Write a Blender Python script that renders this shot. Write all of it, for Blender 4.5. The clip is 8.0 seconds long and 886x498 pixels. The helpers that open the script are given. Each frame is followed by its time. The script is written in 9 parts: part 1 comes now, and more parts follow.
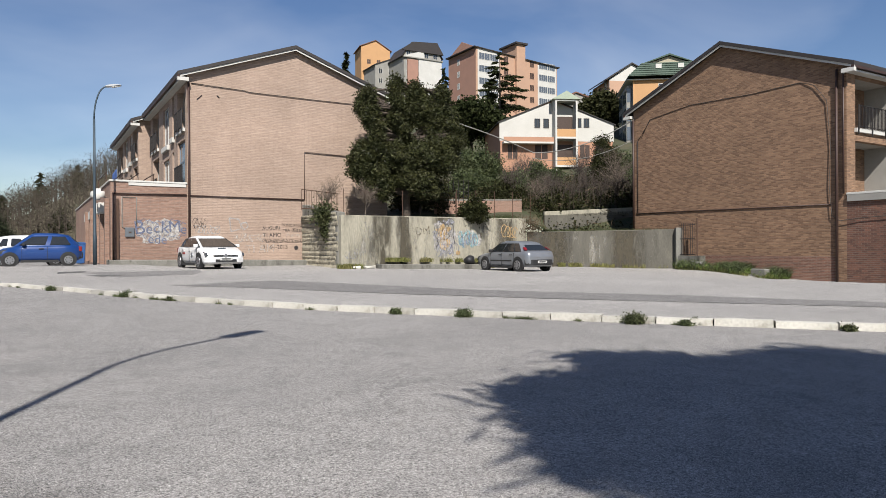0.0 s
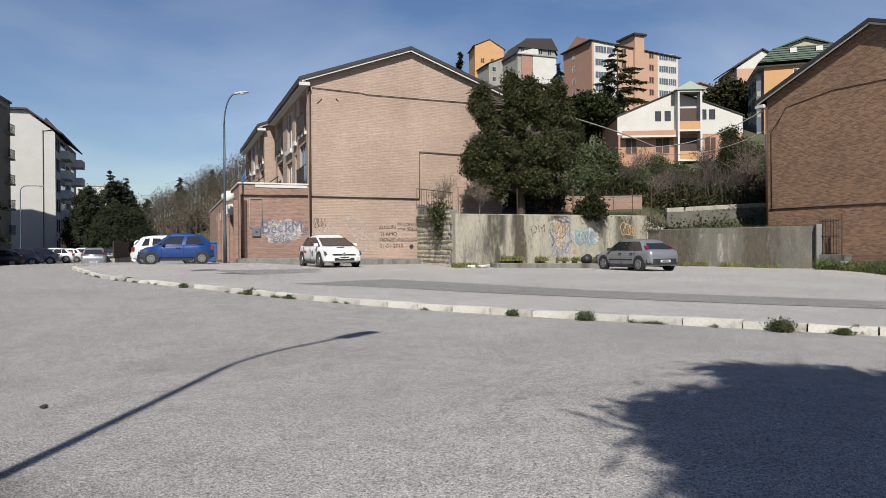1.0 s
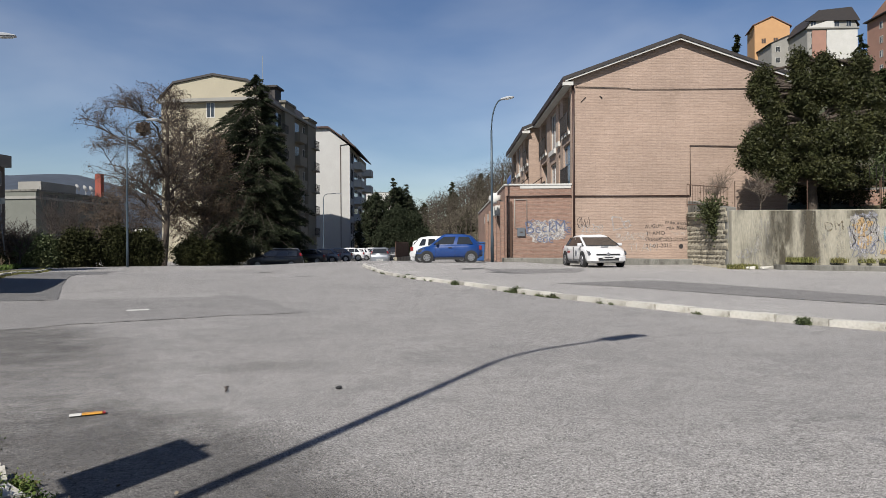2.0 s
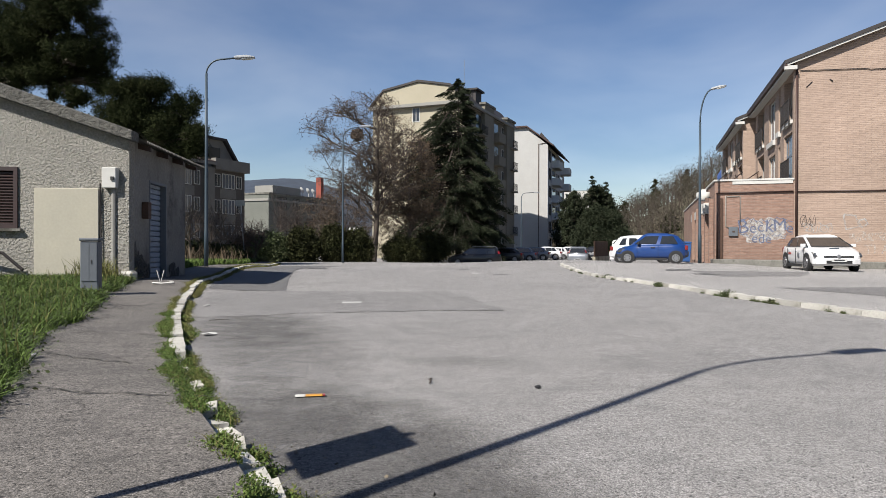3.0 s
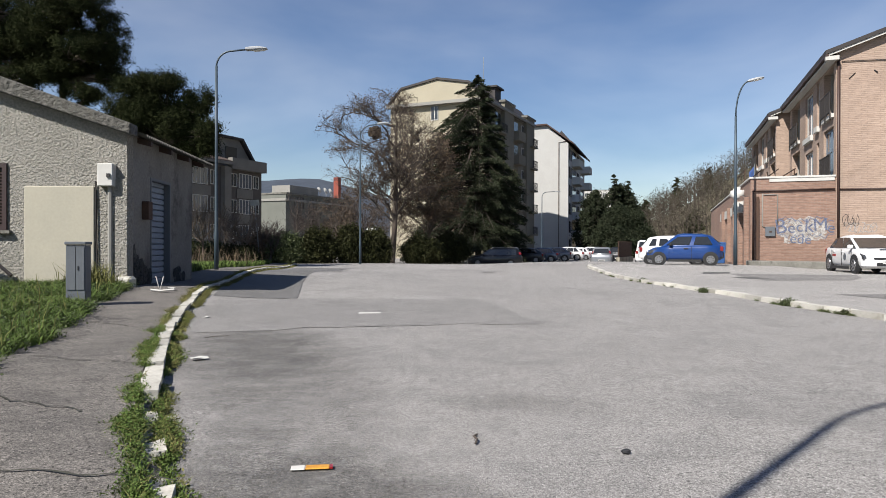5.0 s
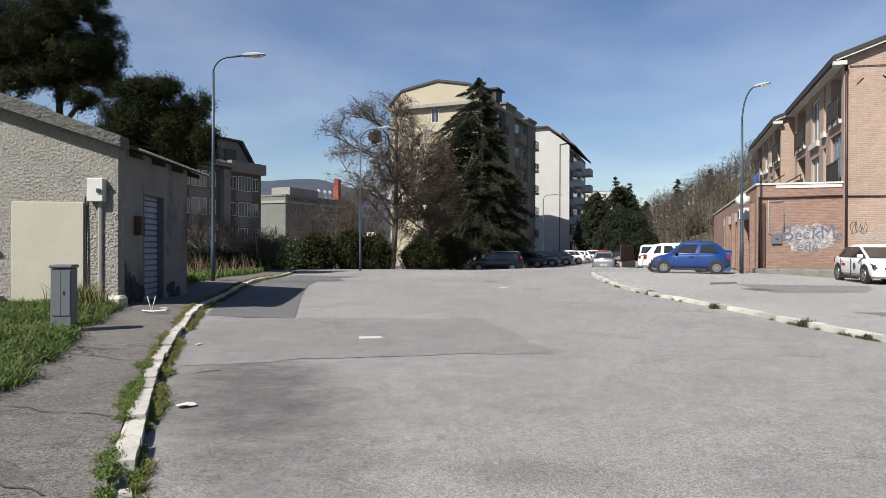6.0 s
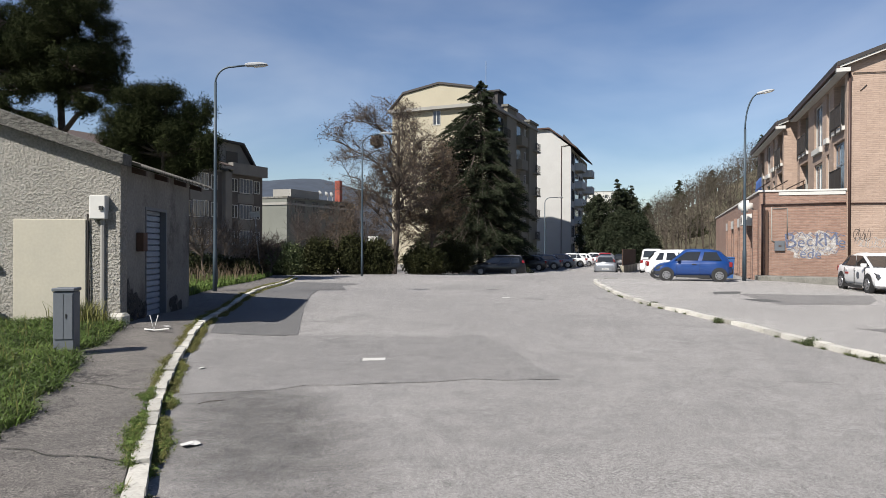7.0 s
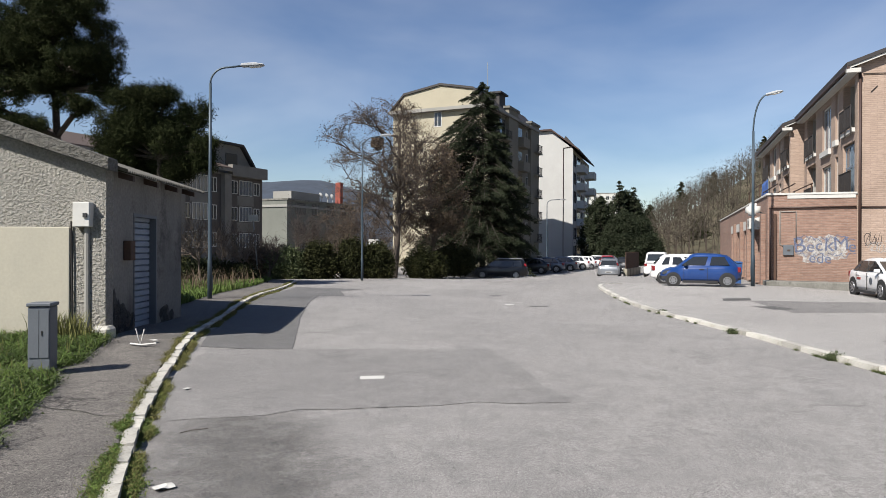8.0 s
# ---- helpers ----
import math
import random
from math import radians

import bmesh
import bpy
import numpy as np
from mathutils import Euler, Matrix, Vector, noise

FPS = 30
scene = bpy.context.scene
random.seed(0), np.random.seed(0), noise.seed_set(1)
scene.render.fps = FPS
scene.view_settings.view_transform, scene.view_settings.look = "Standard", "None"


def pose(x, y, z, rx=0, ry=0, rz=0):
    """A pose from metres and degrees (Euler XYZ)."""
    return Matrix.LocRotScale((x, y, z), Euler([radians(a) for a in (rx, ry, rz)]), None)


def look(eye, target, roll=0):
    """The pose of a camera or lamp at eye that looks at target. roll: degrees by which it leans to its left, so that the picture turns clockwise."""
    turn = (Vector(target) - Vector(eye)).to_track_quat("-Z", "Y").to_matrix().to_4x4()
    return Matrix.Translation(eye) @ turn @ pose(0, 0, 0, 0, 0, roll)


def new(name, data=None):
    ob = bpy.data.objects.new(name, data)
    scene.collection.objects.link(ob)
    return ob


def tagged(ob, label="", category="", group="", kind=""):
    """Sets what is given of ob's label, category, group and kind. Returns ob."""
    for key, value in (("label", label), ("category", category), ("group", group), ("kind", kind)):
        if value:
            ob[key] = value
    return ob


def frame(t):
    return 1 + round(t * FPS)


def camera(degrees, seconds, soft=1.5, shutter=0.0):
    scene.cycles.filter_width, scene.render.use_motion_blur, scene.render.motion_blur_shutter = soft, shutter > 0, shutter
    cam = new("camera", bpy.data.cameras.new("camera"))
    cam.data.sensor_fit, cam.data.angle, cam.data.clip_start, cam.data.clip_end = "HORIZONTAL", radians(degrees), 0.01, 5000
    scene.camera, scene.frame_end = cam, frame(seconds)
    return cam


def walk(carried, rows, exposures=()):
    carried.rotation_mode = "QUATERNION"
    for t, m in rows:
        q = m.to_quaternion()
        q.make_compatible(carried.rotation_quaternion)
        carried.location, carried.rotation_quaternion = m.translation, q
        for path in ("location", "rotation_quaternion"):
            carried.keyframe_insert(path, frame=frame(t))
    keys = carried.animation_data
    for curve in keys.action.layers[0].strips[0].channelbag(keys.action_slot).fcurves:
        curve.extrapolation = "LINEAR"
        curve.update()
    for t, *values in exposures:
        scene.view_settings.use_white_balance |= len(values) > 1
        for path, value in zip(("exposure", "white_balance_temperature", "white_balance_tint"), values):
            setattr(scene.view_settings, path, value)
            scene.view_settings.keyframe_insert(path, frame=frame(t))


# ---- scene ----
cam = camera(66.1, 8.0, soft=0.75)
PATH = [
    (0, (-0.187, -0.591, 1.022), (1.326, 0.717, 1.016), -0.3),
    (0.5, (0.001, -0.399, 1.032), (1.515, 0.908, 1.025), -0.3),
    (1, (0.087, -0.259, 1.025), (1.362, 1.282, 1.017), -0.4),
    (1.5, (0.118, -0.207, 1.024), (1.093, 1.539, 1.018), -0.3),
    (2, (0.116, -0.182, 1.019), (0.725, 1.723, 1.016), -0.4),
    (2.2, (0.115, -0.16, 1.014), (0.591, 1.783, 1.011), -0.3),
    (3.3, (0.078, -0.139, 1.019), (0.073, 1.861, 1.014), 0.2),
    (3.5, (0.063, -0.084, 1.018), (0.059, 1.916, 1.014), 0.2),
    (4, (0.035, 0.244, 1.02), (0.029, 2.244, 1.017), 0.2),
    (4.5, (-0.021, 0.706, 1.029), (-0.026, 2.706, 1.025), 0.2),
    (4.7, (-0.039, 0.909, 1.038), (-0.046, 2.909, 1.032), 0.1),
    (5.8, (-0.098, 1.645, 1.327), (-0.105, 3.645, 1.322), 0.1),
    (6, (-0.12, 1.674, 1.402), (-0.127, 3.674, 1.397), 0.15),
    (6.5, (-0.15, 1.683, 1.591), (-0.158, 3.683, 1.587), 0.2),
    (7, (-0.168, 1.73, 1.726), (-0.178, 3.73, 1.72), 0.2),
    (7.5, (-0.196, 2.028, 1.843), (-0.206, 4.028, 1.838), 0.3),
    (8, (-0.196, 2.355, 1.86), (-0.209, 4.355, 1.858), 0.2),
]
walk(cam, [(t, look(eye, target, roll)) for t, eye, target, roll in PATH], exposures=[(0.0, 0.68), (0.5, 0.68), (1.0, 0.59), (1.5, 0.51), (2.0, 0.5), (3.5, 0.79), (8.0, 0.79)])

# ---- world, sun, exposure ----
SUN_AZ, SUN_EL = 222.5, 45.0   # bearing of the sun, clockwise from +y; height, degrees
world = bpy.data.worlds.new("world")
scene.world = world
world.use_nodes = True
_wn = world.node_tree
_sky = _wn.nodes.new("ShaderNodeTexSky")
_sky.sky_type = "NISHITA"
_sky.sun_disc = False
_sky.sun_elevation = radians(SUN_EL)
_sky.sun_rotation = radians(SUN_AZ)
_sky.air_density, _sky.dust_density, _sky.ozone_density = 1.0, 0.5, 2.0
_bg = _wn.nodes["Background"]
_bg.inputs["Strength"].default_value = 0.0622
_deep = _wn.nodes.new("ShaderNodeHueSaturation")
_deep.inputs["Hue"].default_value = 0.509
# thin high cloud over the whole sky
_tc, _mp, _ci = _wn.nodes.new("ShaderNodeTexCoord"), _wn.nodes.new("ShaderNodeMapping"), _wn.nodes.new("ShaderNodeTexNoise")
_mp.inputs["Scale"].default_value, _mp.inputs["Rotation"].default_value = (1.2, 3.0, 5.0), (0.3, 0.2, 0.6)
_ci.inputs["Scale"].default_value, _ci.inputs["Detail"].default_value, _ci.inputs["Roughness"].default_value, _ci.inputs["Distortion"].default_value = 0.9, 5, 0.5, 0.5
_wn.links.new(_tc.outputs["Generated"], _mp.inputs[0])
_wn.links.new(_mp.outputs[0], _ci.inputs["Vector"])
# the veil thickens towards the north-west
_vd = _wn.nodes.new("ShaderNodeVectorMath")
_vd.operation = "DOT_PRODUCT"
_vd.inputs[1].default_value = (math.sin(radians(-16)) * 0.966, math.cos(radians(-16)) * 0.966, 0.259)
_wn.links.new(_tc.outputs["Generated"], _vd.inputs[0])
_vr = _wn.nodes.new("ShaderNodeMapRange")
_vr.inputs[1].default_value, _vr.inputs[2].default_value, _vr.inputs[4].default_value = 0.86, 1.0, 0.16
_wn.links.new(_vd.outputs["Value"], _vr.inputs[0])
_va = _wn.nodes.new("ShaderNodeMath")
_wn.links.new(_ci.outputs[0], _va.inputs[0])
_wn.links.new(_vr.outputs[0], _va.inputs[1])
for _name, _lo, _hi in (("Saturation", 1.14, 0.8), ("Value", 0.97, 1.18)):
    _r = _wn.nodes.new("ShaderNodeMapRange")
    _r.inputs[1].default_value, _r.inputs[2].default_value, _r.inputs[3].default_value, _r.inputs[4].default_value = 0.46, 0.72, _lo, _hi
    _wn.links.new(_va.outputs[0], _r.inputs[0])
    _wn.links.new(_r.outputs[0], _deep.inputs[_name])
_wn.links.new(_sky.outputs[0], _deep.inputs["Color"])
_wn.links.new(_deep.outputs[0], _bg.inputs[0])
sun = new("sun", bpy.data.lights.new("sun", "SUN"))
sun.data.energy, sun.data.angle, sun.data.color = 5.0, radians(0.5), (1.0, 0.95, 0.88)
_az = radians(SUN_AZ)
_sd = Vector((math.sin(_az) * math.cos(radians(SUN_EL)), math.cos(_az) * math.cos(radians(SUN_EL)), math.sin(radians(SUN_EL))))
sun.matrix_world = look(_sd * 50, (0, 0, 0))


# ---- materials ----
def nodes_of(name):
    m = bpy.data.materials.new(name)
    m.use_nodes = True
    return m, m.node_tree.nodes, m.node_tree.links, m.node_tree.nodes["Principled BSDF"]


def paint(name, a, b=None, scale=3.0, rough=0.8, metal=0.0, bump=0.0, fine=40.0, spot=None, spot_scale=0.6, spot_at=0.55, island=0.0, stretch=(1, 1, 1), spec=0.5, grain=0.2, rugged=0.0):
    """A base colour that wanders between a and b, with fine grain, optional stains and relief."""
    m, n, l, p = nodes_of(name)
    b = b or tuple(c * 0.82 for c in a)
    geo = n.new("ShaderNodeTexCoord")
    mp = n.new("ShaderNodeMapping")
    mp.inputs["Scale"].default_value = stretch
    l.new(geo.outputs["Object"], mp.inputs[0])
    t1 = n.new("ShaderNodeTexNoise")
    t1.inputs["Scale"].default_value, t1.inputs["Detail"].default_value, t1.inputs["Roughness"].default_value = scale, 6, 0.65
    l.new(mp.outputs[0], t1.inputs["Vector"])
    mr = n.new("ShaderNodeMapRange")
    mr.inputs[1].default_value, mr.inputs[2].default_value = 0.3, 0.7
    l.new(t1.outputs[0], mr.inputs[0])
    mix = n.new("ShaderNodeMix")
    mix.data_type = "RGBA"
    l.new(mr.outputs[0], mix.inputs["Factor"])
    mix.inputs["A"].default_value, mix.inputs["B"].default_value = (*a, 1), (*b, 1)
    out = mix.outputs["Result"]
    t2 = n.new("ShaderNodeTexNoise")
    t2.inputs["Scale"].default_value, t2.inputs["Detail"].default_value = fine, 3
    l.new(mp.outputs[0], t2.inputs["Vector"])
    if rugged:
        t2.inputs["Detail"].default_value, t2.inputs["Roughness"].default_value, t2.inputs["Distortion"].default_value = 4, 0.6, rugged
    if spot:
        t3 = n.new("ShaderNodeTexNoise")
        t3.inputs["Scale"].default_value, t3.inputs["Detail"].default_value, t3.inputs["Roughness"].default_value = spot_scale, 8, 0.7
        l.new(mp.outputs[0], t3.inputs["Vector"])
        r3 = n.new("ShaderNodeMapRange")
        r3.inputs[1].default_value, r3.inputs[2].default_value = spot_at, spot_at + 0.14
        l.new(t3.outputs[0], r3.inputs[0])
        m3 = n.new("ShaderNodeMix")
        m3.data_type = "RGBA"
        l.new(r3.outputs[0], m3.inputs["Factor"])
        l.new(out, m3.inputs["A"])
        m3.inputs["B"].default_value = (*spot, 1)
        out = m3.outputs["Result"]
    hs = n.new("ShaderNodeHueSaturation")
    g = n.new("ShaderNodeMapRange")
    g.inputs[1].default_value, g.inputs[2].default_value, g.inputs[3].default_value, g.inputs[4].default_value = 0.25, 0.75, 1 - grain, 1 + grain
    l.new(t2.outputs[0], g.inputs[0])
    val = g.outputs[0]
    if island:
        oi = n.new("ShaderNodeObjectInfo")
        gi = n.new("ShaderNodeNewGeometry")
        add = n.new("ShaderNodeMath")
        add.operation = "ADD"
        l.new(oi.outputs["Random"], add.inputs[0])
        l.new(gi.outputs["Random Per Island"], add.inputs[1])
        fr = n.new("ShaderNodeMath")
        fr.operation = "FRACT"
        l.new(add.outputs[0], fr.inputs[0])
        ir = n.new("ShaderNodeMapRange")
        ir.inputs[3].default_value, ir.inputs[4].default_value = 1 - island, 1 + island
        l.new(fr.outputs[0], ir.inputs[0])
        mu = n.new("ShaderNodeMath")
        mu.operation = "MULTIPLY"
        l.new(val, mu.inputs[0])
        l.new(ir.outputs[0], mu.inputs[1])
        val = mu.outputs[0]
    l.new(val, hs.inputs["Value"])
    l.new(out, hs.inputs["Color"])
    l.new(hs.outputs[0], p.inputs["Base Color"])
    p.inputs["Roughness"].default_value, p.inputs["Metallic"].default_value = rough, metal
    p.inputs["Specular IOR Level"].default_value = spec
    if bump:
        bp = n.new("ShaderNodeBump")
        bp.inputs["Strength"].default_value, bp.inputs["Distance"].default_value = min(1.0, bump), 0.13 if rugged else 0.02
        l.new(t2.outputs[0], bp.inputs["Height"])
        l.new(bp.outputs[0], p.inputs["Normal"])
    return m


def glassy(name, tint=(0.03, 0.035, 0.04), rough=0.08):
    m, n, l, p = nodes_of(name)
    p.inputs["Base Color"].default_value = (*tint, 1)
    p.inputs["Roughness"].default_value = rough
    p.inputs["Specular IOR Level"].default_value = 0.8
    return m


# ---- building blocks ----
def box(bm, x0, y0, z0, x1, y1, z1):
    c = [bm.verts.new(v) for v in ((x0, y0, z0), (x1, y0, z0), (x1, y1, z0), (x0, y1, z0), (x0, y0, z1), (x1, y0, z1), (x1, y1, z1), (x0, y1, z1))]
    for f in ((3, 2, 1, 0), (4, 5, 6, 7), (0, 1, 5, 4), (1, 2, 6, 5), (2, 3, 7, 6), (3, 0, 4, 7)):
        bm.faces.new([c[i] for i in f])
    return bm


def prism(bm, outline, axis, a, b):
    """The outline, given in the two other axes in order, drawn out along axis from a to b."""
    def at(p, q):
        return {"x": (q, p[0], p[1]), "y": (p[0], q, p[1]), "z": (p[0], p[1], q)}[axis]
    lo = [bm.verts.new(at(p, a)) for p in outline]
    hi = [bm.verts.new(at(p, b)) for p in outline]
    n = len(outline)
    bm.faces.new(lo[::-1])
    bm.faces.new(hi)
    for i in range(n):
        bm.faces.new((lo[i], lo[(i + 1) % n], hi[(i + 1) % n], hi[i]))
    bmesh.ops.recalc_face_normals(bm, faces=bm.faces)
    return bm


def tube(bm, pts, radii, sides=8, cap=True):
    """A round bar along pts."""
    pts = [Vector(p) for p in pts]
    if not hasattr(radii, "__len__"):
        radii = [radii] * len(pts)
    rings, side = [], None
    for i, p in enumerate(pts):
        d = (pts[min(i + 1, len(pts) - 1)] - pts[max(i - 1, 0)]).normalized()
        if side is None:
            side = d.orthogonal().normalized()
        side = (side - d * side.dot(d)).normalized()
        up = d.cross(side)
        rings.append([bm.verts.new(p + radii[i] * (math.cos(2 * math.pi * k / sides) * side + math.sin(2 * math.pi * k / sides) * up)) for k in range(sides)])
    for r, s in zip(rings, rings[1:]):
        for k in range(sides):
            bm.faces.new((r[k], r[(k + 1) % sides], s[(k + 1) % sides], s[k]))
    if cap:
        bm.faces.new(rings[0][::-1])
        bm.faces.new(rings[-1])
    return bm


def mesh_of(name, bm, material, smooth=False, bevel=0.0):
    if bevel:
        bmesh.ops.bevel(bm, geom=bm.edges[:], offset=bevel, segments=1, affect="EDGES")
    me = bpy.data.meshes.new(name)
    bm.to_mesh(me)
    bm.free()
    me.materials.append(material)
    if smooth:
        me.polygons.foreach_set("use_smooth", [True] * len(me.polygons))
    return me


def part(name, bm, material, parent, label="", smooth=False, bevel=0.0):
    ob = new(name, mesh_of(name, bm, material, smooth, bevel))
    ob.parent = parent
    if label:
        tagged(ob, label)
    return ob


def thing(name, m, label, category, group="", kind=""):
    ob = new(name)
    ob.empty_display_size = 0.2
    ob.matrix_world = m
    return tagged(ob, label, category, group, kind)


def solid(name, bm, material, label="", category="", group="", kind="", m=None, smooth=False, bevel=0.0):
    ob = new(name, mesh_of(name, bm, material, smooth, bevel))
    if m is not None:
        ob.matrix_world = m
    return tagged(ob, label, category, group, kind)


def B():
    return bmesh.new()


# ---- ground heights and lines ----
HEIGHTS = [(0, 5, 0), (1, 0, 0), (-1.4, 12, 0.03), (-2.8, 13.8, 0.08), (-3.4, 10, 0.0), (-6, 14, 0.24), (-5.2, 10.9, 0.14), (-7.2, 22, 0.28),
           (-4.8, 38.9, 0.12), (6.3, 14, 0.0), (6.1, 18.3, 0.02), (5.8, 20, 0.04), (7.2, 6.5, 0), (9.2, 1, 0), (10, 30, 0.25), (13.2, 31.4, 0.22),
           (15.2, 25.3, 0.07), (17.4, 30.9, 0.04), (20, 30.2, 0.0), (23.5, 29, 0.0), (22.4, 23.6, -0.09), (25.4, 22.4, -0.16), (28.4, 21.4, -0.24), (32, 21, -0.2), (27.2, 18, -0.22), (34.6, 6, -0.72),
           (37, 13.9, -0.32), (4, 57, -0.5), (12, 61, -0.42), (-1, 52, -0.3), (9, 41, 0.22), (0, -12, 0), (30, -12, -0.9), (-10, 0, 0.2), (20, 80, -0.3), (-20, 60, -0.3), (16, 10, -0.12)]


def ground_z(x, y):
    s = w = 0.0
    for a, b, h in HEIGHTS:
        k = 1.0 / ((x - a) ** 2 + (y - b) ** 2 + 1.0) ** 1.5
        s, w = s + k * h, w + k
    return s / w


RIGHT_KERB = [(17.0, -16.0), (13.2, -8.0), (11.0, -3.5), (9.2, 1.0), (7.85, 5.0), (7.0, 8.0), (6.55, 11.0), (6.35, 14.0), (6.3, 16.0), (6.1, 18.3), (5.85, 21.0), (5.8, 25.0), (6.0, 29.0), (6.5, 32.2), (7.3, 34.0), (8.4, 34.6)]
LEFT_KERB = [(5.0, -12.0), (2.6, -5.0), (1.0, -0.8), (0.1, 1.2), (-0.65, 2.8), (-1.4, 4.3), (-2.05, 5.75), (-2.75, 7.6), (-3.57, 9.9), (-4.33, 12.6), (-5.08, 15.7), (-5.85, 20.8), (-6.5, 25.5), (-7.15, 31.0), (-8.0, 37.5)]


def along(line, step):
    """Points every step metres on a smooth curve through line, with headings."""
    pts = []
    for i in range(len(line) - 1):
        p0, p1, p2, p3 = (Vector(line[max(0, min(len(line) - 1, j))]) for j in (i - 1, i, i + 1, i + 2))
        for k in range(20):
            t = k / 20
            pts.append(0.5 * (2 * p1 + (p2 - p0) * t + (2 * p0 - 5 * p1 + 4 * p2 - p3) * t * t + (3 * p1 - p0 - 3 * p2 + p3) * t ** 3))
    pts.append(Vector(line[-1]))
    out, left = [pts[0]], step
    for a, b in zip(pts, pts[1:]):
        d = (b - a).length
        while d >= left and d > 0:
            a = a + (b - a) * (left / d)
            out.append(a)
            d, left = (b - a).length, step
        left -= d
    return out


def sheet(name, rows, material, **tags):
    """A surface through rows of points of equal length."""
    vs = [v for r in rows for v in r]
    n = len(rows[0])
    fs = [(i * n + j, i * n + j + 1, (i + 1) * n + j + 1, (i + 1) * n + j) for i in range(len(rows) - 1) for j in range(n - 1)]
    me = bpy.data.meshes.new(name)
    me.from_pydata(vs, [], fs)
    bm = B()
    bm.from_mesh(me)
    bmesh.ops.recalc_face_normals(bm, faces=bm.faces)
    if sum(f.normal.z for f in bm.faces) < 0:
        bmesh.ops.reverse_faces(bm, faces=bm.faces)
    bm.to_mesh(me)
    bm.free()
    me.materials.append(material)
    me.polygons.foreach_set("use_smooth", [True] * len(me.polygons))
    return tagged(new(name, me), **tags)


# ---- materials in use ----


def asphalt(name, a, b, dark, crack=0.5, grain=165.0):
    """Worn asphalt: broad pale and dark wear, stains, stone grain and a few fine cracks."""
    m, n, l, p = nodes_of(name)
    tc = n.new("ShaderNodeTexCoord")

    def tex(scale, detail=5, rough=0.6, distort=0.0):
        t = n.new("ShaderNodeTexNoise")
        t.inputs["Scale"].default_value, t.inputs["Detail"].default_value, t.inputs["Roughness"].default_value, t.inputs["Distortion"].default_value = scale, detail, rough, distort
        l.new(tc.outputs["Object"], t.inputs["Vector"])
        return t

    def span(src, lo, hi, to0=0.0, to1=1.0):
        r = n.new("ShaderNodeMapRange")
        r.inputs[1].default_value, r.inputs[2].default_value, r.inputs[3].default_value, r.inputs[4].default_value = lo, hi, to0, to1
        l.new(src, r.inputs[0])
        return r.outputs[0]

    def blend(f, x, y):
        k = n.new("ShaderNodeMix")
        k.data_type = "RGBA"
        l.new(f, k.inputs["Factor"])
        for s, v in (("A", x), ("B", y)):
            if isinstance(v, tuple):
                k.inputs[s].default_value = (*v, 1)
            else:
                l.new(v, k.inputs[s])
        return k.outputs["Result"]
    c = blend(span(tex(0.16, 6, 0.6, 0.6).outputs[0], 0.36, 0.64), a, b)
    c = blend(span(tex(0.55, 8, 0.7, 1.2).outputs[0], 0.5, 0.78, 0, 0.55), c, dark)
    c = blend(span(tex(2.6, 8, 0.75, 0.5).outputs[0], 0.47, 0.72, 0, 0.6), c, dark)
    c = blend(span(tex(11.0, 6, 0.8, 0.3).outputs[0], 0.48, 0.72, 0, 0.6), c, dark)
    c = blend(span(tex(6.0, 6, 0.75, 0.4).outputs[0], 0.58, 0.8, 0, 0.35), c, tuple(min(0.6, q * 1.25) for q in a))
    v = n.new("ShaderNodeTexVoronoi")
    v.feature = "DISTANCE_TO_EDGE"
    v.inputs["Scale"].default_value = 0.22
    wob = n.new("ShaderNodeVectorMath")
    wob.operation = "MULTIPLY_ADD"
    w = tex(0.9, 6, 0.65)
    l.new(w.outputs["Color"], wob.inputs[0])
    wob.inputs[1].default_value = (2.2, 2.2, 0)
    l.new(tc.outputs["Object"], wob.inputs[2])
    l.new(wob.outputs[0], v.inputs["Vector"])
    line = span(v.outputs["Distance"], 0.0, 0.006, 1.0, 0.0)
    some = span(tex(0.3, 3).outputs[0], 0.47, 0.56, 0.0, crack)
    mu = n.new("ShaderNodeMath")
    mu.operation = "MULTIPLY"
    l.new(line, mu.inputs[0])
    l.new(some, mu.inputs[1])
    c = blend(mu.outputs[0], c, tuple(q * 0.45 for q in dark))
    # open pits and single pale chippings
    c = blend(span(tex(grain * 0.36, 2, 0.5).outputs[0], 0.59, 0.67, 0, 0.8), c, tuple(q * 0.4 for q in dark))
    c = blend(span(tex(grain * 0.5, 1, 0.5).outputs[0], 0.68, 0.74, 0, 0.5), c, tuple(min(0.6, q * 1.5) for q in a))
    g1, g2 = tex(grain, 2, 0.8), tex(grain * 0.3, 3, 0.75)
    gv = n.new("ShaderNodeMath")
    gv.operation = "MULTIPLY"
    l.new(span(g1.outputs[0], 0.32, 0.68, 0.12, 1.88), gv.inputs[0])
    l.new(span(g2.outputs[0], 0.3, 0.7, 0.66, 1.34), gv.inputs[1])
    hs = n.new("ShaderNodeHueSaturation")
    l.new(gv.outputs[0], hs.inputs["Value"])
    l.new(c, hs.inputs["Color"])
    l.new(hs.outputs[0], p.inputs["Base Color"])
    p.inputs["Roughness"].default_value = 0.92
    p.inputs["Specular IOR Level"].default_value = 0.35
    bp = n.new("ShaderNodeBump")
    bp.inputs["Strength"].default_value, bp.inputs["Distance"].default_value = 0.7, 0.008
    l.new(g1.outputs[0], bp.inputs["Height"])
